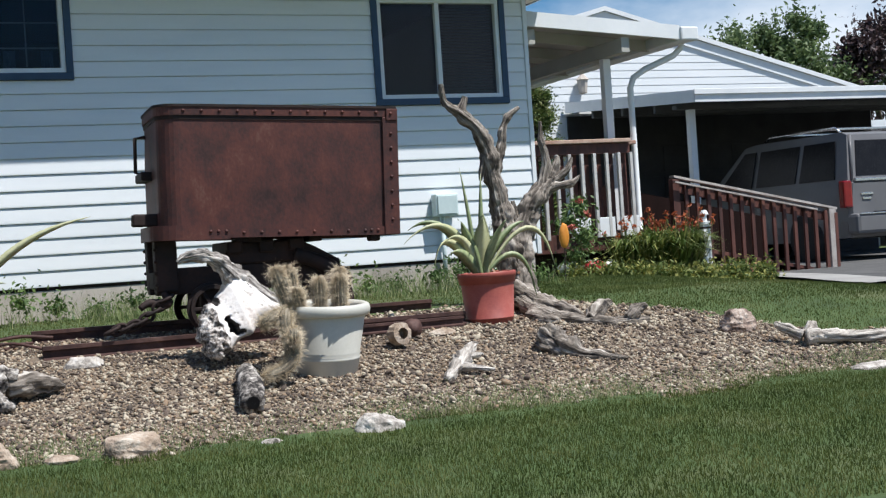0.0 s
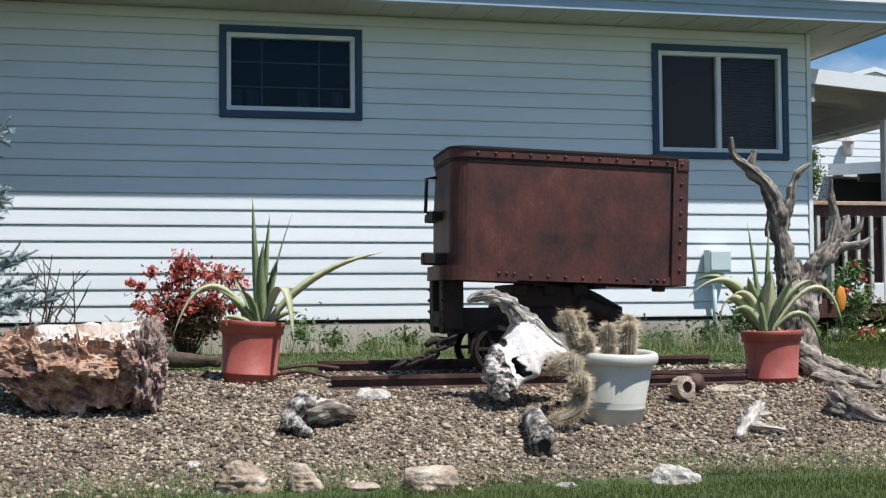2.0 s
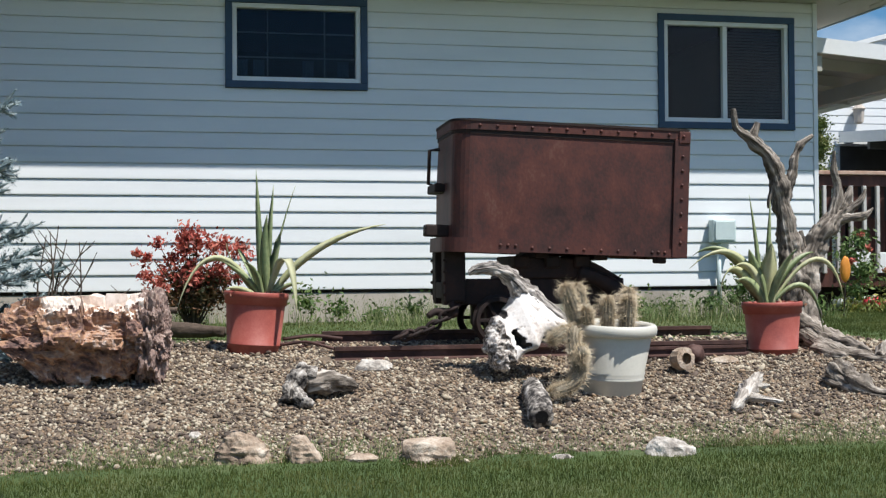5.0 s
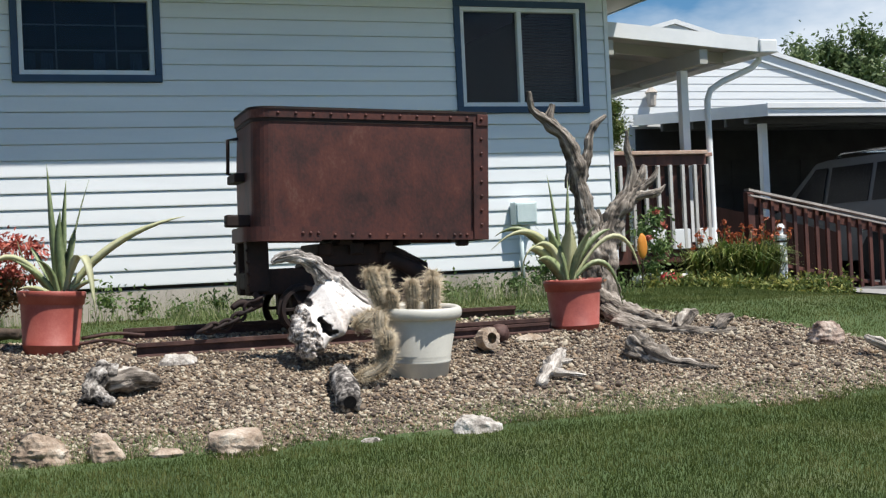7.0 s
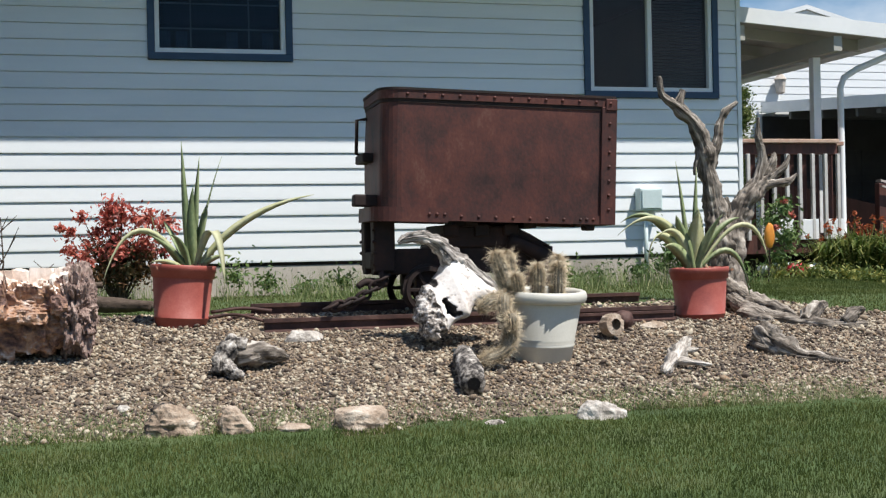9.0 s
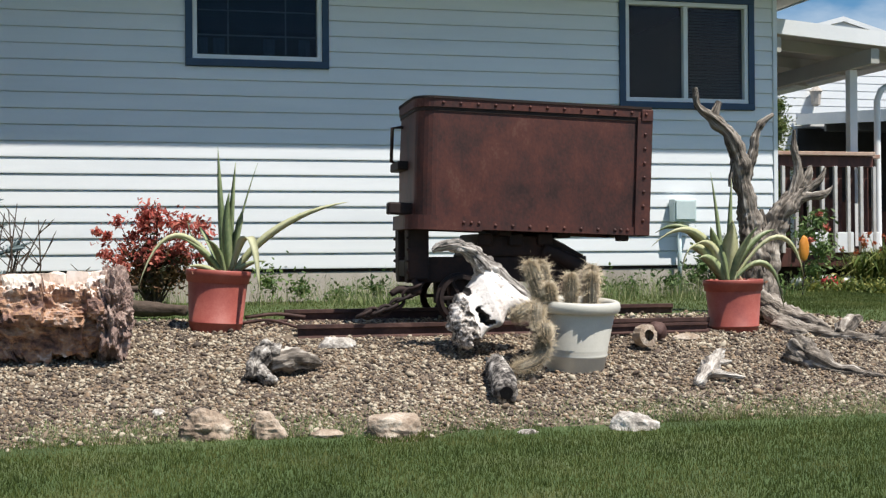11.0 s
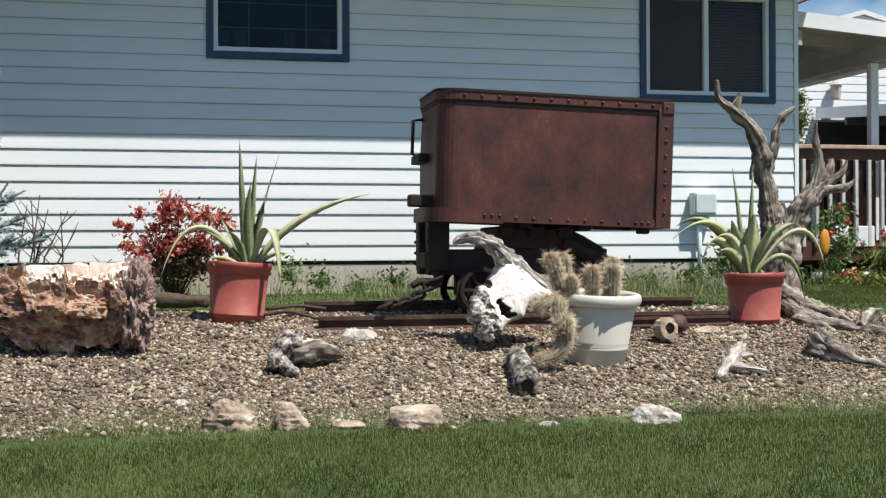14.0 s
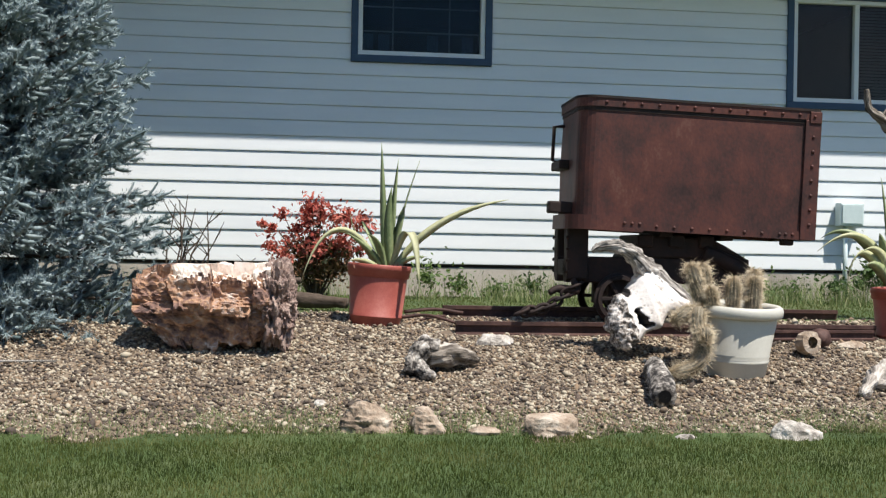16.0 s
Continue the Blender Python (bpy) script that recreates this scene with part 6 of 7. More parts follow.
def tree(label, x, y, trunk_h, r_trunk, clumps, count, leaf, mat, seed):
    t = thing("tree", label, "tree", (x, y, gz(x, y)))
    rnd = random.Random(seed)
    bm = bmesh.new()
    limb(bm, [(0, 0, -0.1, r_trunk), (0.1, 0, trunk_h * 0.5, r_trunk * 0.8), (0.0, 0.1, trunk_h, r_trunk * 0.5)], 10, 0.12)
    cs, rs = [], []
    for cx, cy, cz, cr in clumps:
        limb(bm, [(0, 0.05, trunk_h * 0.8, r_trunk * 0.45), (cx * 0.5, cy * 0.5, (trunk_h + cz) * 0.5, r_trunk * 0.3), (cx, cy, cz, 0.03)], 7, 0.12)
        for _ in range(9):
            d = Vector((rnd.gauss(0, 1), rnd.gauss(0, 1), rnd.gauss(0, 1))).normalized() * cr * rnd.uniform(0.5, 1.0)
            cs.append((cx + d.x, cy + d.y, cz + d.z * 0.9)), rs.append(cr * rnd.uniform(0.35, 0.75))
    part("trunk", bm, BARK, t, smooth=True)
    leaf_cloud("crown", cs, rs, count, leaf, mat, t, seed)
    return t


tree("leafy green tree behind the garage", 24.8, 32, 2.9, 0.22, [(0, 0, 5.0, 1.3), (-1.5, 0, 4.7, 1.2), (1.5, 0.4, 4.8, 1.2), (0.3, -0.5, 5.9, 0.9), (-0.9, 0, 5.7, 0.8), (2.4, 0, 4.3, 1.0), (-2.5, 0, 4.2, 0.9)], 34000, 0.085, TREE_LEAF, 3)
tree("dark purple-leaved tree behind the garage", 28.8, 32, 2.8, 0.26, [(0, 0, 4.6, 1.4), (-1.6, 0, 4.0, 1.0), (1.4, 0, 5.2, 1.3), (0.4, 0, 6.4, 0.8), (1.6, 0, 6.9, 0.8), (3.4, 0, 5.0, 1.4), (-0.9, 0, 5.4, 0.7), (2.6, 0, 6.1, 0.9)], 30000, 0.10, LEAF_PURPLE, 5)
tree("tall green shrub in the gap beside the house", 9.66, 17.7, 1.0, 0.05, [(0, 0, 0.7, 0.30), (0, 0, 1.1, 0.30), (0, 0, 1.5, 0.29), (0, 0, 1.9, 0.28), (0.02, 0, 2.3, 0.26), (0, 0, 2.65, 0.22), (0.02, 0, 2.95, 0.14)], 44000, 0.026, LILY_LEAF, 8)

# blue spruce
SPX, SPY = -1.66, 9.2
spruce = thing("blue_spruce", "young blue spruce with dense silvery blue needles", "conifer", (SPX, SPY, gz(SPX, SPY)))
rnd = random.Random(11)
bm = bmesh.new()
tube(bm, [(0, 0, -0.05), (0.02, 0, 2.0), (0, 0, 4.6)], [0.11, 0.07, 0.01], 10)
part("trunk", bm, BARK, spruce, smooth=True)
nv, nf, puffs, bm = [], [], [], bmesh.new()


def needles(p, q, r, count):
    """A bottle-brush shoot: a dense tapered heart with needles standing out all round."""
    d = (q - p)
    ax = d.normalized()
    s = ax.orthogonal().normalized()
    u = ax.cross(s)
    k = len(nv)
    nv.append(p)
    sides = 5
    for t, w in ((0.18, 0.30), (0.60, 0.38), (0.90, 0.22)):
        nv.extend(p + d * t + (s * math.cos(a) + u * math.sin(a)) * r * w * rnd.uniform(0.75, 1.2) for a in [2 * math.pi * m / sides for m in range(sides)])
    nv.append(p + d * 1.06)
    for m in range(sides):
        a, b = k + 1 + m, k + 1 + (m + 1) % sides
        nf.extend(((k, b, a), (a, b, b + sides), (a, b + sides, a + sides), (a + sides, b + sides, b + 2 * sides), (a + sides, b + 2 * sides, a + 2 * sides), (a + 2 * sides, b + 2 * sides, k + 1 + 3 * sides)))
    for _ in range(count):
        t = rnd.random() ** 0.8
        a = rnd.uniform(0, 2 * math.pi)
        o = s * math.cos(a) + u * math.sin(a)
        e = (o * 0.95 + ax * rnd.uniform(0.45, 1.2)).normalized()
        wv = e.cross(ax).normalized() * 0.0042
        b0 = p + d * t
        k = len(nv)
        nv.extend((b0 - wv, b0 + wv, b0 + e * r * rnd.uniform(0.8, 1.25)))
        nf.append((k, k + 1, k + 2))


for tier in range(11):
    for sub_h, sub_l in ((-0.09, 0.92), (-0.01, 1.0), (0.07, 0.97), (0.15, 0.80)):
        h = 0.17 + 0.40 * tier + sub_h
        reach = (1.42 * max(0.02, 1 - h / 4.85) ** 0.85 + 0.05) * sub_l
        m = 13 if tier < 7 else 7
        for k in range(m):
            az = 2 * math.pi * (k + rnd.uniform(-0.4, 0.4)) / m + tier * 0.7 + sub_h * 9
            ln = reach * rnd.uniform(0.74, 1.12) * (1.06 if tier < 2 else 1.0)
            out_d = Vector((math.cos(az), math.sin(az), 0))
            rear = out_d.y > 0.55 or out_d.x < -0.55 or tier > 7
            base = Vector((0, 0, h))
            droop = rnd.uniform(0.18, 0.30) + 0.26 * max(0.0, 1 - h / 0.9)

            def along(u):
                return base + out_d * ln * u + Vector((0, 0, ln * (-droop * u + 0.36 * u * u)))
            tube(bm, [along(u) for u in (0, 0.33, 0.66, 1.0)], [0.02, 0.014, 0.009, 0.004], 5)
            side_d = Vector((-out_d.y, out_d.x, 0))
            steps = 4 if rear else 9
            for j in range(steps):
                u = 0.24 + 0.74 * j / (steps - 1)
                p = along(u)
                tl = (0.10 + 0.13 * (1 - u)) * rnd.uniform(0.75, 1.2)
                for s in (-1, 1, 0, rnd.choice((-0.5, 0.5))):
                    d = out_d * rnd.uniform(0.3, 0.9) + side_d * (s * rnd.uniform(0.5, 1.0) + rnd.uniform(-0.2, 0.2)) + Vector((0, 0, rnd.uniform(-0.30, 0.3) + (0.55 if abs(s) < 1 else 0)))
                    o = side_d * (s * 0.10 * (1 - u * 0.6)) * rnd.uniform(0.3, 1.2)
                    needles(p + o, p + o + d.normalized() * tl * 0.86, 0.041, 10 if rear else 42)
                puffs.append(tuple(p))
            needles(along(0.85), along(1.08), 0.040, 44)
            if not rear and rnd.random() < 0.35:
                needles(along(0.96), along(0.96) + out_d * rnd.uniform(0.05, 0.12) + Vector((0, 0, rnd.uniform(0.10, 0.17))), 0.024, 24)
part("branch", bm, BARK, spruce, smooth=True)["kind"] = "stuff"
leaf_cloud("inner_needles", puffs, [0.085] * len(puffs), 60000, 0.017, NEEDLE, spruce, 12)["kind"] = "stuff"
raw("needles", [tuple(v) for v in nv], nf, NEEDLE, spruce)["kind"] = "stuff"
wood("stick", "thin bare stick lying on gravel", [[(-1.45, 7.62, gz(0, 7.62) + 0.03, 0.008), (-0.85, 7.64, gz(0, 7.64) + 0.03, 0.006)]], DRIFT_PALE, 2, 0.05, 5, 1.0)

# dry leaf litter in the pots
for nm, (px, py, pz), k in (("leaf_litter", (POT_L[0], POT_L[1] - 0.05, POT_L[2] + 0.40), 91), ("leaf_litter", (POT_R[0], POT_R[1] - 0.05, POT_R[2] + 0.36), 92)):
    tagged(leaf_cloud(nm, [(px - 0.12, py, pz), (px, py - 0.08, pz), (px + 0.12, py, pz)], [0.06] * 3, 90, 0.022, DRY_LEAF, None, k, 0.35), "curled dry brown leaves at the pot rim", "leaf litter", kind="stuff")

# bare shrub twigs between spruce and log
bm = bmesh.new()
for k in range(10):
    x = rnd.uniform(-0.42, -0.02)
    h = rnd.uniform(0.35, 0.85)
    p = Vector((x, 9.5 + rnd.uniform(-0.2, 0.2), gz(x, 9.5) - 0.02))
    mid = p + Vector((rnd.uniform(-0.02, 0.14), 0, h * 0.55))
    tip = mid + Vector((rnd.uniform(-0.05, 0.2), 0, h * 0.45))
    tube(bm, [p, mid, tip], [0.008, 0.006, 0.003], 6)
    for u in (0.0, 0.35, 0.7):
        q = mid.lerp(tip, u)
        tube(bm, [q, q + Vector((rnd.choice((-1, 1)) * rnd.uniform(0.05, 0.14), rnd.uniform(-0.08, 0.08), rnd.uniform(0.06, 0.14)))], [0.0045, 0.002], 5)
tagged(finish("bare_shrub", bm, BARK), "thin grey twiggy shrub behind the petrified log", "shrub")

# red barberry
bush = thing("barberry_bush", "barberry bush with bright red leaves by the wall", "shrub", (0.68, 10.15, gz(0.68, 10.15)))
bm = bmesh.new()
tips, tip_r, low, low_r = [], [], [], []
for k in range(34):
    az, out_r, h = rnd.uniform(0, 6.28), rnd.uniform(0.05, 0.38), rnd.uniform(0.36, 0.72)
    tip = Vector((math.cos(az) * out_r, math.sin(az) * out_r * 0.8, h * (1.05 - 0.4 * out_r)))
    tube(bm, [(0, 0, -0.02), tip * 0.5 + Vector((0, 0, 0.06)), tip], [0.008, 0.006, 0.002], 5)
    tips.append(tuple(tip)), tip_r.append(0.095)
    low.append(tuple(tip * 0.62)), low_r.append(0.11)
tube(bm, [(-0.1, 0, 0.3), (-0.28, -0.05, 0.53), (-0.42, -0.05, 0.60)], [0.006, 0.004, 0.002], 5)
tips += [(-0.34, -0.05, 0.56), (-0.40, -0.05, 0.59)]
tip_r += [0.035, 0.03]
part("twig_mass", bm, BARK, bush)["kind"] = "stuff"
leaf_cloud("red_leaves", tips, tip_r, 3800, 0.024, RED_LEAF, bush, 21)["kind"] = "stuff"
leaf_cloud("bronze_leaves", low, low_r, 4600, 0.020, DULL_LEAF, bush, 22)["kind"] = "stuff"


def grass_clump(name, label, category, x, y, count, h, spread, mat, flowers=None, nfl=0, seed=0, wide=0.012):
    c = thing(name, label, category, (x, y, gz(x, y)))
    rg = random.Random(seed)
    vs, fs = [], []
    for _ in range(count):
        az, ro = rg.uniform(0, 6.28), rg.uniform(0, 0.12) * spread / 0.3
        base = Vector((math.cos(az) * ro, math.sin(az) * ro, -0.02))
        az2 = az + rg.uniform(-0.7, 0.7)
        ht, sp = h * rg.uniform(0.55, 1.1), spread * rg.uniform(0.5, 1.2)
        d = Vector((math.cos(az2), math.sin(az2), 0))
        s = Vector((-d.y, d.x, 0)) * wide
        p1 = base + d * sp * 0.4 + Vector((0, 0, ht * 0.8))
        p2 = base + d * sp + Vector((0, 0, ht * rg.uniform(0.5, 1.0)))
        k = len(vs)
        vs += [base - s * 0.6, base + s * 0.6, p1 + s, p1 - s, p2]
        fs += [(k, k + 1, k + 2), (k, k + 2, k + 3), (k + 3, k + 2, k + 4)]
    part_o = raw("foliage", [tuple(v) for v in vs], fs, mat, c)
    part_o["kind"] = "stuff"
    if flowers:
        bmf, cs = bmesh.new(), []
        for _ in range(nfl):
            az, ro = rg.uniform(0, 6.28), spread * rg.uniform(0.1, 1.0)
            top = Vector((math.cos(az) * ro, math.sin(az) * ro, h * rg.uniform(0.85, 1.3)))
            tube(bmf, [(top.x * 0.3, top.y * 0.3, 0), top], [0.004, 0.003], 4)
            cs.append(tuple(top))
        part("flower_stalk", bmf, mat, c)["kind"] = "stuff"
        leaf_cloud("petals", cs, [0.03] * len(cs), nfl * 8, 0.028, flowers, c, seed)["kind"] = "stuff"
    return c


# garden by the deck
mound = bmesh.new()
blob(mound, (0, 0, 0), (1.40, 0.36, 0.16), 4, 0.12, 2.0, 2.0)
mo = finish("planting_bed", mound, POT_SOIL, smooth=True)
mo.matrix_basis = pose(8.05, 12.06, 0.38)
tagged(mo, "raised planting bed of dark soil by the deck", "planting bed", kind="structure")
for k, (x, y, h, sp, nf_) in enumerate(((7.98, 11.95, 0.48, 0.38, 14), (8.28, 11.92, 0.50, 0.42, 16), (8.50, 12.05, 0.46, 0.34, 12), (7.76, 12.05, 0.42, 0.30, 10), (8.12, 12.1, 0.5, 0.34, 9))):
    grass_clump("daylily", "clump of orange daylilies with strappy leaves", "flowers", x, y, 230, h, sp, LILY_LEAF, ORANGE_FLOWER, nf_, 30 + k, 0.010).location.z = 0.50
for k, (x, y) in enumerate(((7.15, 12.0), (7.0, 11.75))):
    b2 = thing("rose_bush", "small leafy rose bush with red blooms", "shrub", (x, y, 0.5))
    leaf_cloud("leaves", [(0, 0, 0.2), (0.1, 0, 0.4), (-0.08, 0, 0.55), (0.05, 0, 0.7)], [0.16, 0.16, 0.14, 0.12], 900, 0.03, LEAF, b2, 40 + k)["kind"] = "stuff"
    leaf_cloud("blooms", [(0.1, -0.08, 0.62), (-0.1, -0.1, 0.5), (0.0, -0.1, 0.75)], [0.035] * 3, 60, 0.03, RED_LEAF, b2, 50 + k)["kind"] = "stuff"
leaf_cloud("groundcover", [(6.9 + 0.12 * k, 11.66 + 0.09 * math.sin(k * 2.0), 0.53 - 0.005 * k) for k in range(20)] + [(7.2 + 0.12 * k, 11.50 + 0.06 * math.sin(k * 1.7), gz(7.2 + 0.12 * k, 11.5) + 0.05) for k in range(17)], [0.16] * 20 + [0.13] * 17, 13000, 0.026, YELLOW_LEAF, None, 60, 0.75)
tagged(bpy.data.objects["groundcover"], "yellow-green ground cover along the planting bed", "ground cover", kind="stuff")
for k in range(9):
    x = 7.05 + 0.13 * k
    bm = bmesh.new()
    blob(bm, (0, 0, 0), (0.075, 0.06, 0.055), 2, 0.3, 2, k + 0.5)
    o = finish("stone", bm, WHITE, smooth=True)
    o.location = (x, 12.12 + 0.05 * math.sin(k * 3), 0.60)
    tagged(o, "whitewashed round stone edging the bed", "stone", group="white edging stones")
toy = thing("garden_ornament", "red and white plastic garden ornament lying in the bed", "ornament", (7.22, 11.75, 0.56), turn=(0, 0, 15))
bm = bmesh.new()
limb(bm, [(-0.15, 0, 0.02, 0.03), (-0.10, 0, 0.03, 0.06), (0.02, 0, 0.03, 0.065), (0.10, 0, 0.02, 0.04)], 14, 0.03)
part("body", bm, RED_TOY, toy, smooth=True)
bm = bmesh.new()
blob(bm, (0.15, 0, 0.02), (0.06, 0.05, 0.055), 3, 0.1)
part("tip", bm, WHITE_POT, toy, smooth=True)
orn = thing("hanging_ornament", "orange oval ornament on a thin stake", "ornament", (6.42, 10.9, 0.5))
bm = bmesh.new()
blob(bm, (0, 0, 0.42), (0.05, 0.025, 0.115), 3, 0.12)
part("oval", bm, ORANGE, orn, smooth=True)
bm = bmesh.new()
tube(bm, [(-0.02, 0, 0), (0, 0, 0.33)], [0.006, 0.006], 6)
part("stake", bm, RUST_AND_SHADE, orn)
lamp = thing("path_light", "short white path light post in the planting bed", "path light", (8.645, 11.95, 0.545))
part("post", boxes((-0.045, 0.045, -0.045, 0.045, -0.30, 0.40), bevel=0.006), WHITE, lamp)
bm = bmesh.new()
lathe(bm, [(0.062, 0.40), (0.062, 0.43), (0.03, 0.435), (0.03, 0.50), (0.05, 0.505), (0.03, 0.55)], 16)
part("cap", bm, WHITE, lamp)
part("collar", boxes((-0.048, 0.048, -0.048, 0.048, 0.355, 0.375)), RUST_AND_SHADE, lamp)
bm = boxes((9.05, 9.23, 11.85, 12.0, 0.29, 0.50), bevel=0.008)
tagged(finish("brick_block", bm, BRICK), "dull red brick block at the end of the bed", "brick")

# white-flowered plant under the utility box and weeds along the wall
wf = thing("white_flowering_plant", "pale white-flowered plant below the utility box", "flowers", (5.58, 10.95, gz(5.5, 10.95)))
leaf_cloud("leaves", [(0, 0, 0.2), (0.05, 0, 0.4), (-0.08, 0, 0.3)], [0.17, 0.14, 0.16], 700, 0.03, LEAF, wf, 70)["kind"] = "stuff"
leaf_cloud("blooms", [(0.02, -0.05, 0.42), (0.1, -0.08, 0.55), (-0.05, -0.1, 0.3), (0.12, -0.05, 0.25)], [0.10] * 4, 260, 0.022, WHITE_FLOWER, wf, 71)["kind"] = "stuff"


def scatter_blades(name, label, xy, h, w, mat, seed, lean=0.5):
    rg = np.random.RandomState(seed)
    n = len(xy)
    z = ground(xy[:, 0], xy[:, 1]) - 0.004
    hh = h * rg.uniform(0.55, 1.2, n)
    a = rg.uniform(0, 2 * math.pi, n)
    l = rg.uniform(0.1, 1.0, n) * lean * hh
    ww = w * rg.uniform(0.7, 1.3, n)
    b = rg.uniform(0, 2 * math.pi, n)
    p = np.stack([xy[:, 0], xy[:, 1], z], 1)
    s = np.stack([np.cos(b) * ww, np.sin(b) * ww, np.zeros(n)], 1)
    tip = p + np.stack([np.cos(a) * l, np.sin(a) * l, hh], 1)
    v = np.stack([p - s, p + s, tip], 1).reshape(-1, 3)
    f = np.arange(n * 3).reshape(-1, 3)
    return tagged(raw(name, v, f, mat), label, "grass", kind="stuff")


rg = np.random.RandomState(5)


def spread(n, x0, x1, y0, y1, keep):
    xy = np.stack([rg.uniform(x0, x1, n), rg.uniform(y0, y1, n)], 1)
    return xy[keep(xy[:, 0], xy[:, 1])]


near = spread(260000, -2.6, 7.6, 3.7, 6.5, lambda x, y: ~in_bed(x, y - 0.07 - 0.06 * np.sin(x * 3.7 + 1) + 0.06 * np.sin(x * 31)) & (x < 9.4))
scatter_blades("lawn_grass", "short mown green lawn grass blades", near, 0.027, 0.0024, BLADE, 1)
behind = spread(90000, -3.0, 9.4, 8.2, 12.4, lambda x, y: ~in_bed(x, y) & (y < 11.2) & (x < 9.38 - 0.235 * np.clip(12.6 - y, 0, 5.5)))
right = spread(90000, 5.4, 9.4, 6.3, 12.0, lambda x, y: ~in_bed(x, y + 0.03) & (x < 9.38 - 0.235 * np.clip(12.6 - y, 0, 5.5)))
scatter_blades("lawn_grass", "green lawn grass between the bed and house", np.concatenate([behind, right]), 0.024, 0.0030, BLADE, 2)
margin = spread(80000, -2.5, 6.5, 6.3, 7.1, lambda x, y: in_bed(x, y) & (rg.uniform(size=len(x)) < np.clip(1.1 - (y - 6.3) / 0.55, 0.04, 1) * (0.35 + 0.65 * (np.sin(x * 2.1) > -0.1))))
scatter_blades("sparse_weeds", "sparse thin weeds growing through gravel", margin, 0.026, 0.0022, WEED, 3, 0.8)
weeds = spread(8500, -2.5, 6.4, 10.3, 11.2, lambda x, y: (rg.uniform(size=len(x)) < (0.25 + 0.75 * (np.sin(x * 2.7 + 0.8) > 0.1)) * np.clip((y - 10.2) / 0.6, 0, 1)))
scatter_blades("weeds", "tall pale weeds along the house foundation", weeds, 0.22, 0.0026, WEED, 4, 0.6)
leaf_cloud("broadleaf_weeds", [(x, 10.95 + 0.1 * math.sin(x * 7), 0.62 + 0.06 * math.sin(x * 5)) for x in (1.6, 1.9, 2.2, 2.5, 4.2, 4.5, 4.8, 5.1, 5.4, 5.8, 6.1, 3.5)], [0.19] * 12, 3600, 0.024, LEAF, None, 75, 0.8)
tagged(bpy.data.objects["broadleaf_weeds"], "leafy green weeds against the foundation", "weeds", kind="stuff")

# river gravel: a coarse and a fine fraction
t5 = (1 + 5 ** 0.5) / 2
ico = np.array([(-1, t5, 0), (1, t5, 0), (-1, -t5, 0), (1, -t5, 0), (0, -1, t5), (0, 1, t5), (0, -1, -t5), (0, 1, -t5), (t5, 0, -1), (t5, 0, 1), (-t5, 0, -1), (-t5, 0, 1)]) / 1.902
icf = np.array([(0, 11, 5), (0, 5, 1), (0, 1, 7), (0, 7, 10), (0, 10, 11), (1, 5, 9), (5, 11, 4), (11, 10, 2), (10, 7, 6), (7, 1, 8), (3, 9, 4), (3, 4, 2), (3, 2, 6), (3, 6, 8), (3, 8, 9), (4, 9, 5), (2, 4, 11), (6, 2, 10), (8, 6, 7), (9, 8, 1)])
octa = np.array([(1, 0, 0), (0, 1, 0), (-1, 0, 0), (0, -1, 0), (0, 0, 1), (0, 0, -1)]) * 1.15
ocf = np.array([(0, 1, 4), (1, 2, 4), (2, 3, 4), (3, 0, 4), (1, 0, 5), (2, 1, 5), (3, 2, 5), (0, 3, 5)])


def on_gravel(x, y):
    on_rail = (x > 1.4) & (x < 4.35) & ((np.abs(y - 8.48) < 0.07) | (np.abs(y - 9.08) < 0.07))
    return in_bed(x, y - 0.02) & ~on_rail & (rg.uniform(size=len(x)) < 0.30 + 0.70 * np.clip((y - 6.3) / 0.5, 0, 1))


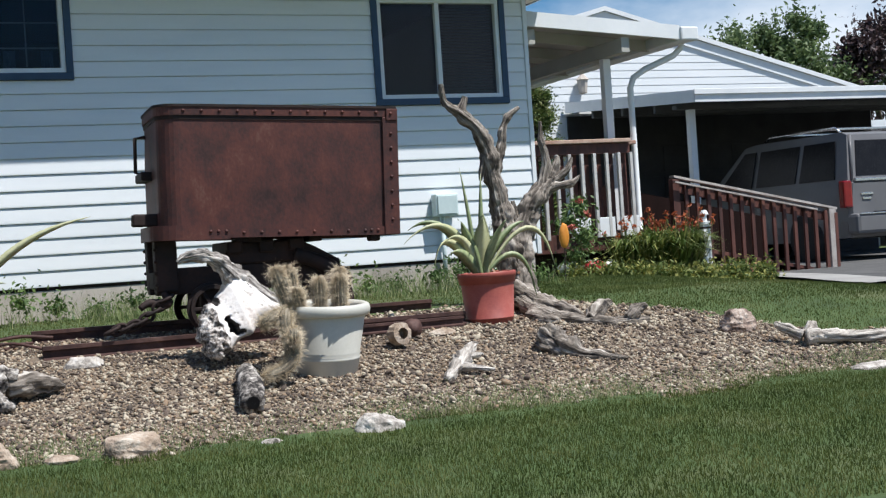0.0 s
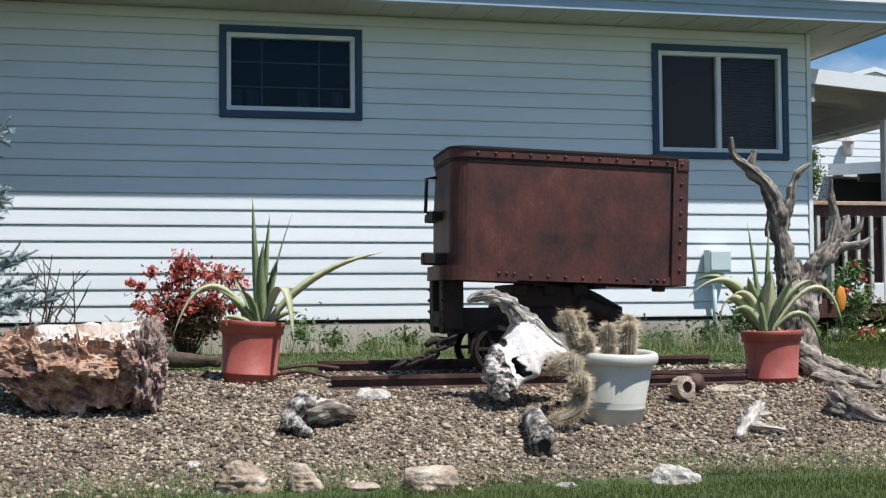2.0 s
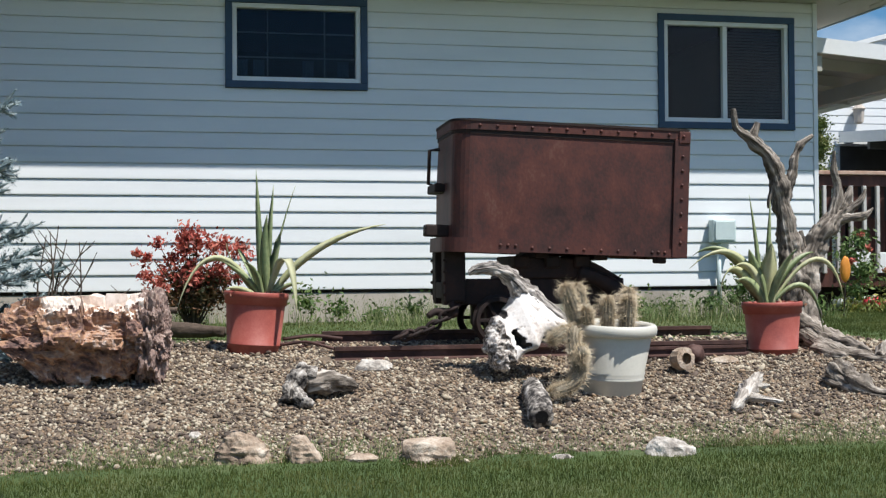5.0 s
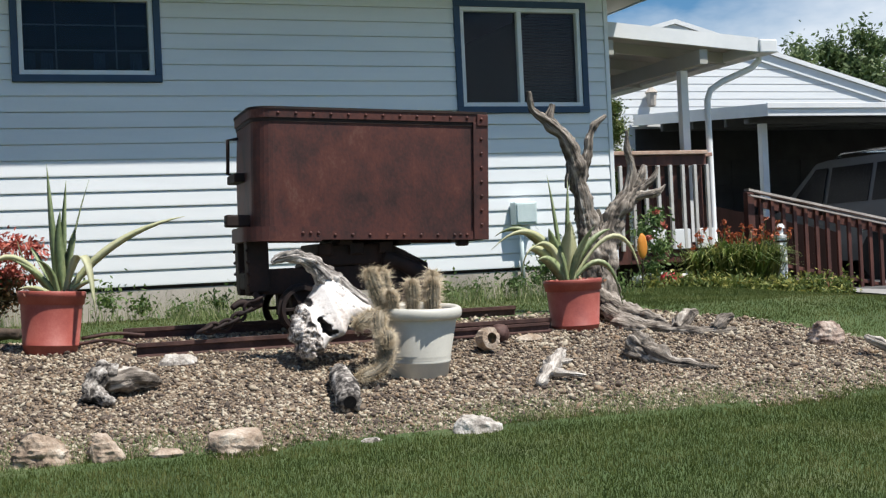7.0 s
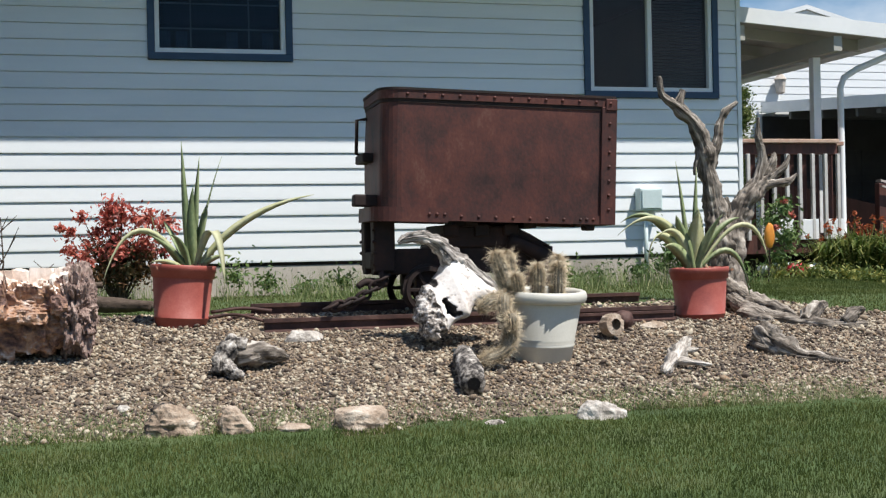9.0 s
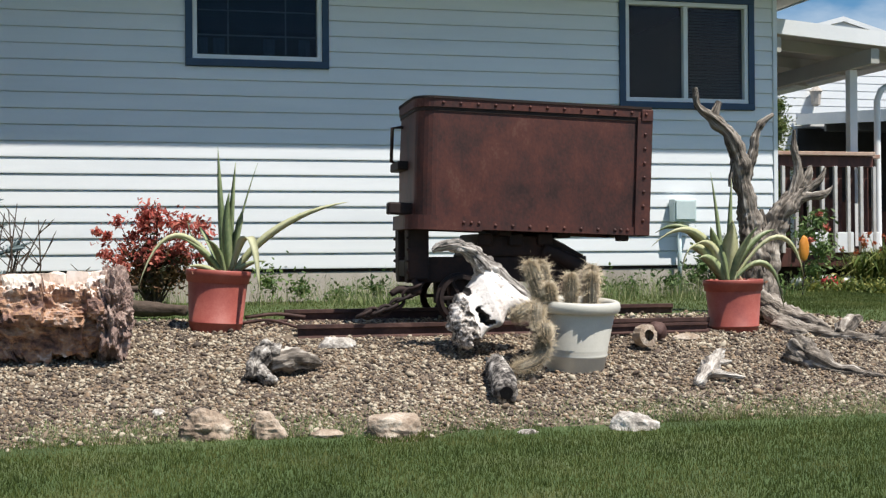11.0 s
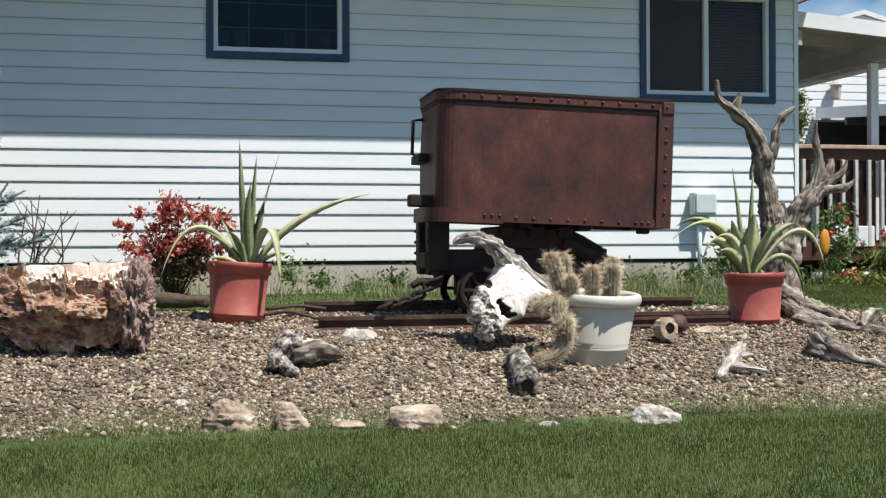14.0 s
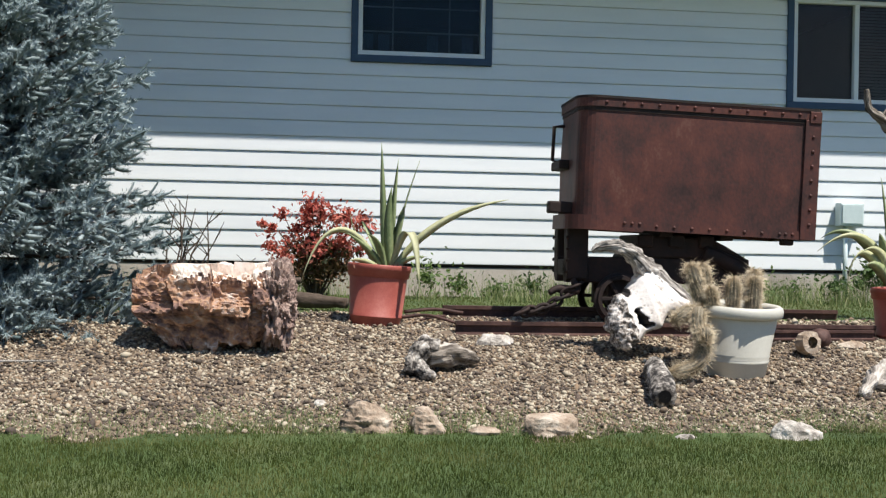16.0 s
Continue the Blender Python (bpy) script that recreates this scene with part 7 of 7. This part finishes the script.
def pebbles(count, shape, faces, mean, lo, hi, label):
    xy = spread(count, -2.4, 7.0, 6.25, 9.3, on_gravel)
    n, m = len(xy), len(shape)
    size = np.clip(rg.lognormal(math.log(mean), 0.33, n), 0.005, 0.030)
    sc = np.stack([rg.uniform(0.8, 1.35, n), rg.uniform(0.7, 1.1, n), rg.uniform(0.5, 0.85, n)], 1) * size[:, None]
    az, tl = rg.uniform(0, 6.28, n), rg.normal(0, 0.35, n)
    v = shape[None] * sc[:, None, :] * rg.uniform(0.82, 1.15, (n, m, 1))
    v = np.stack([v[..., 0], v[..., 1], v[..., 2] + v[..., 0] * tl[:, None]], -1)
    ca, sa = np.cos(az)[:, None], np.sin(az)[:, None]
    v = np.stack([v[..., 0] * ca - v[..., 1] * sa, v[..., 0] * sa + v[..., 1] * ca, v[..., 2]], -1)
    v += np.stack([xy[:, 0], xy[:, 1], ground(xy[:, 0], xy[:, 1]) - 0.010 + size * rg.uniform(lo, hi, n)], 1)[:, None, :]
    f = (faces[None] + (np.arange(n) * m)[:, None, None]).reshape(-1, 3)
    tagged(raw("river_gravel", v.reshape(-1, 3), f, PEBBLE), label, "gravel", kind="stuff")


pebbles(42000, ico, icf, 0.0098, 0.0, 0.8, "mixed brown, grey and cream river gravel")
pebbles(86000, octa, ocf, 0.0075, -0.2, 0.9, "fine brown gravel between larger pebbles")

# ---------------------------------------------------------------- siding boards, course by course
nc = int(round((Z1 - Z0) / COURSE))
for c in range(nc):
    lo = Z0 + COURSE * c
    hi = min(lo + COURSE, Z1 - 0.006)
    cuts = [(a, b, wlo, whi) for _, a, b, wlo, whi in WINDOWS]
    x = XL
    spans = []
    for a, b, wlo, whi in cuts:
        if hi > wlo and lo < whi:
            spans.append((x, a, lo, hi))
            if lo < wlo - 0.012:
                spans.append((a, b, lo, wlo))
            if hi > whi + 0.02:
                spans.append((a, b, whi, hi))
            x = b
    spans.append((x, XC - 0.034, lo, hi))
    for a, b, l0, h0 in spans:
        bm = bmesh.new()
        lap_board(bm, a, b, l0, h0, YW)
        part("siding_board", bm, SIDING, wall)
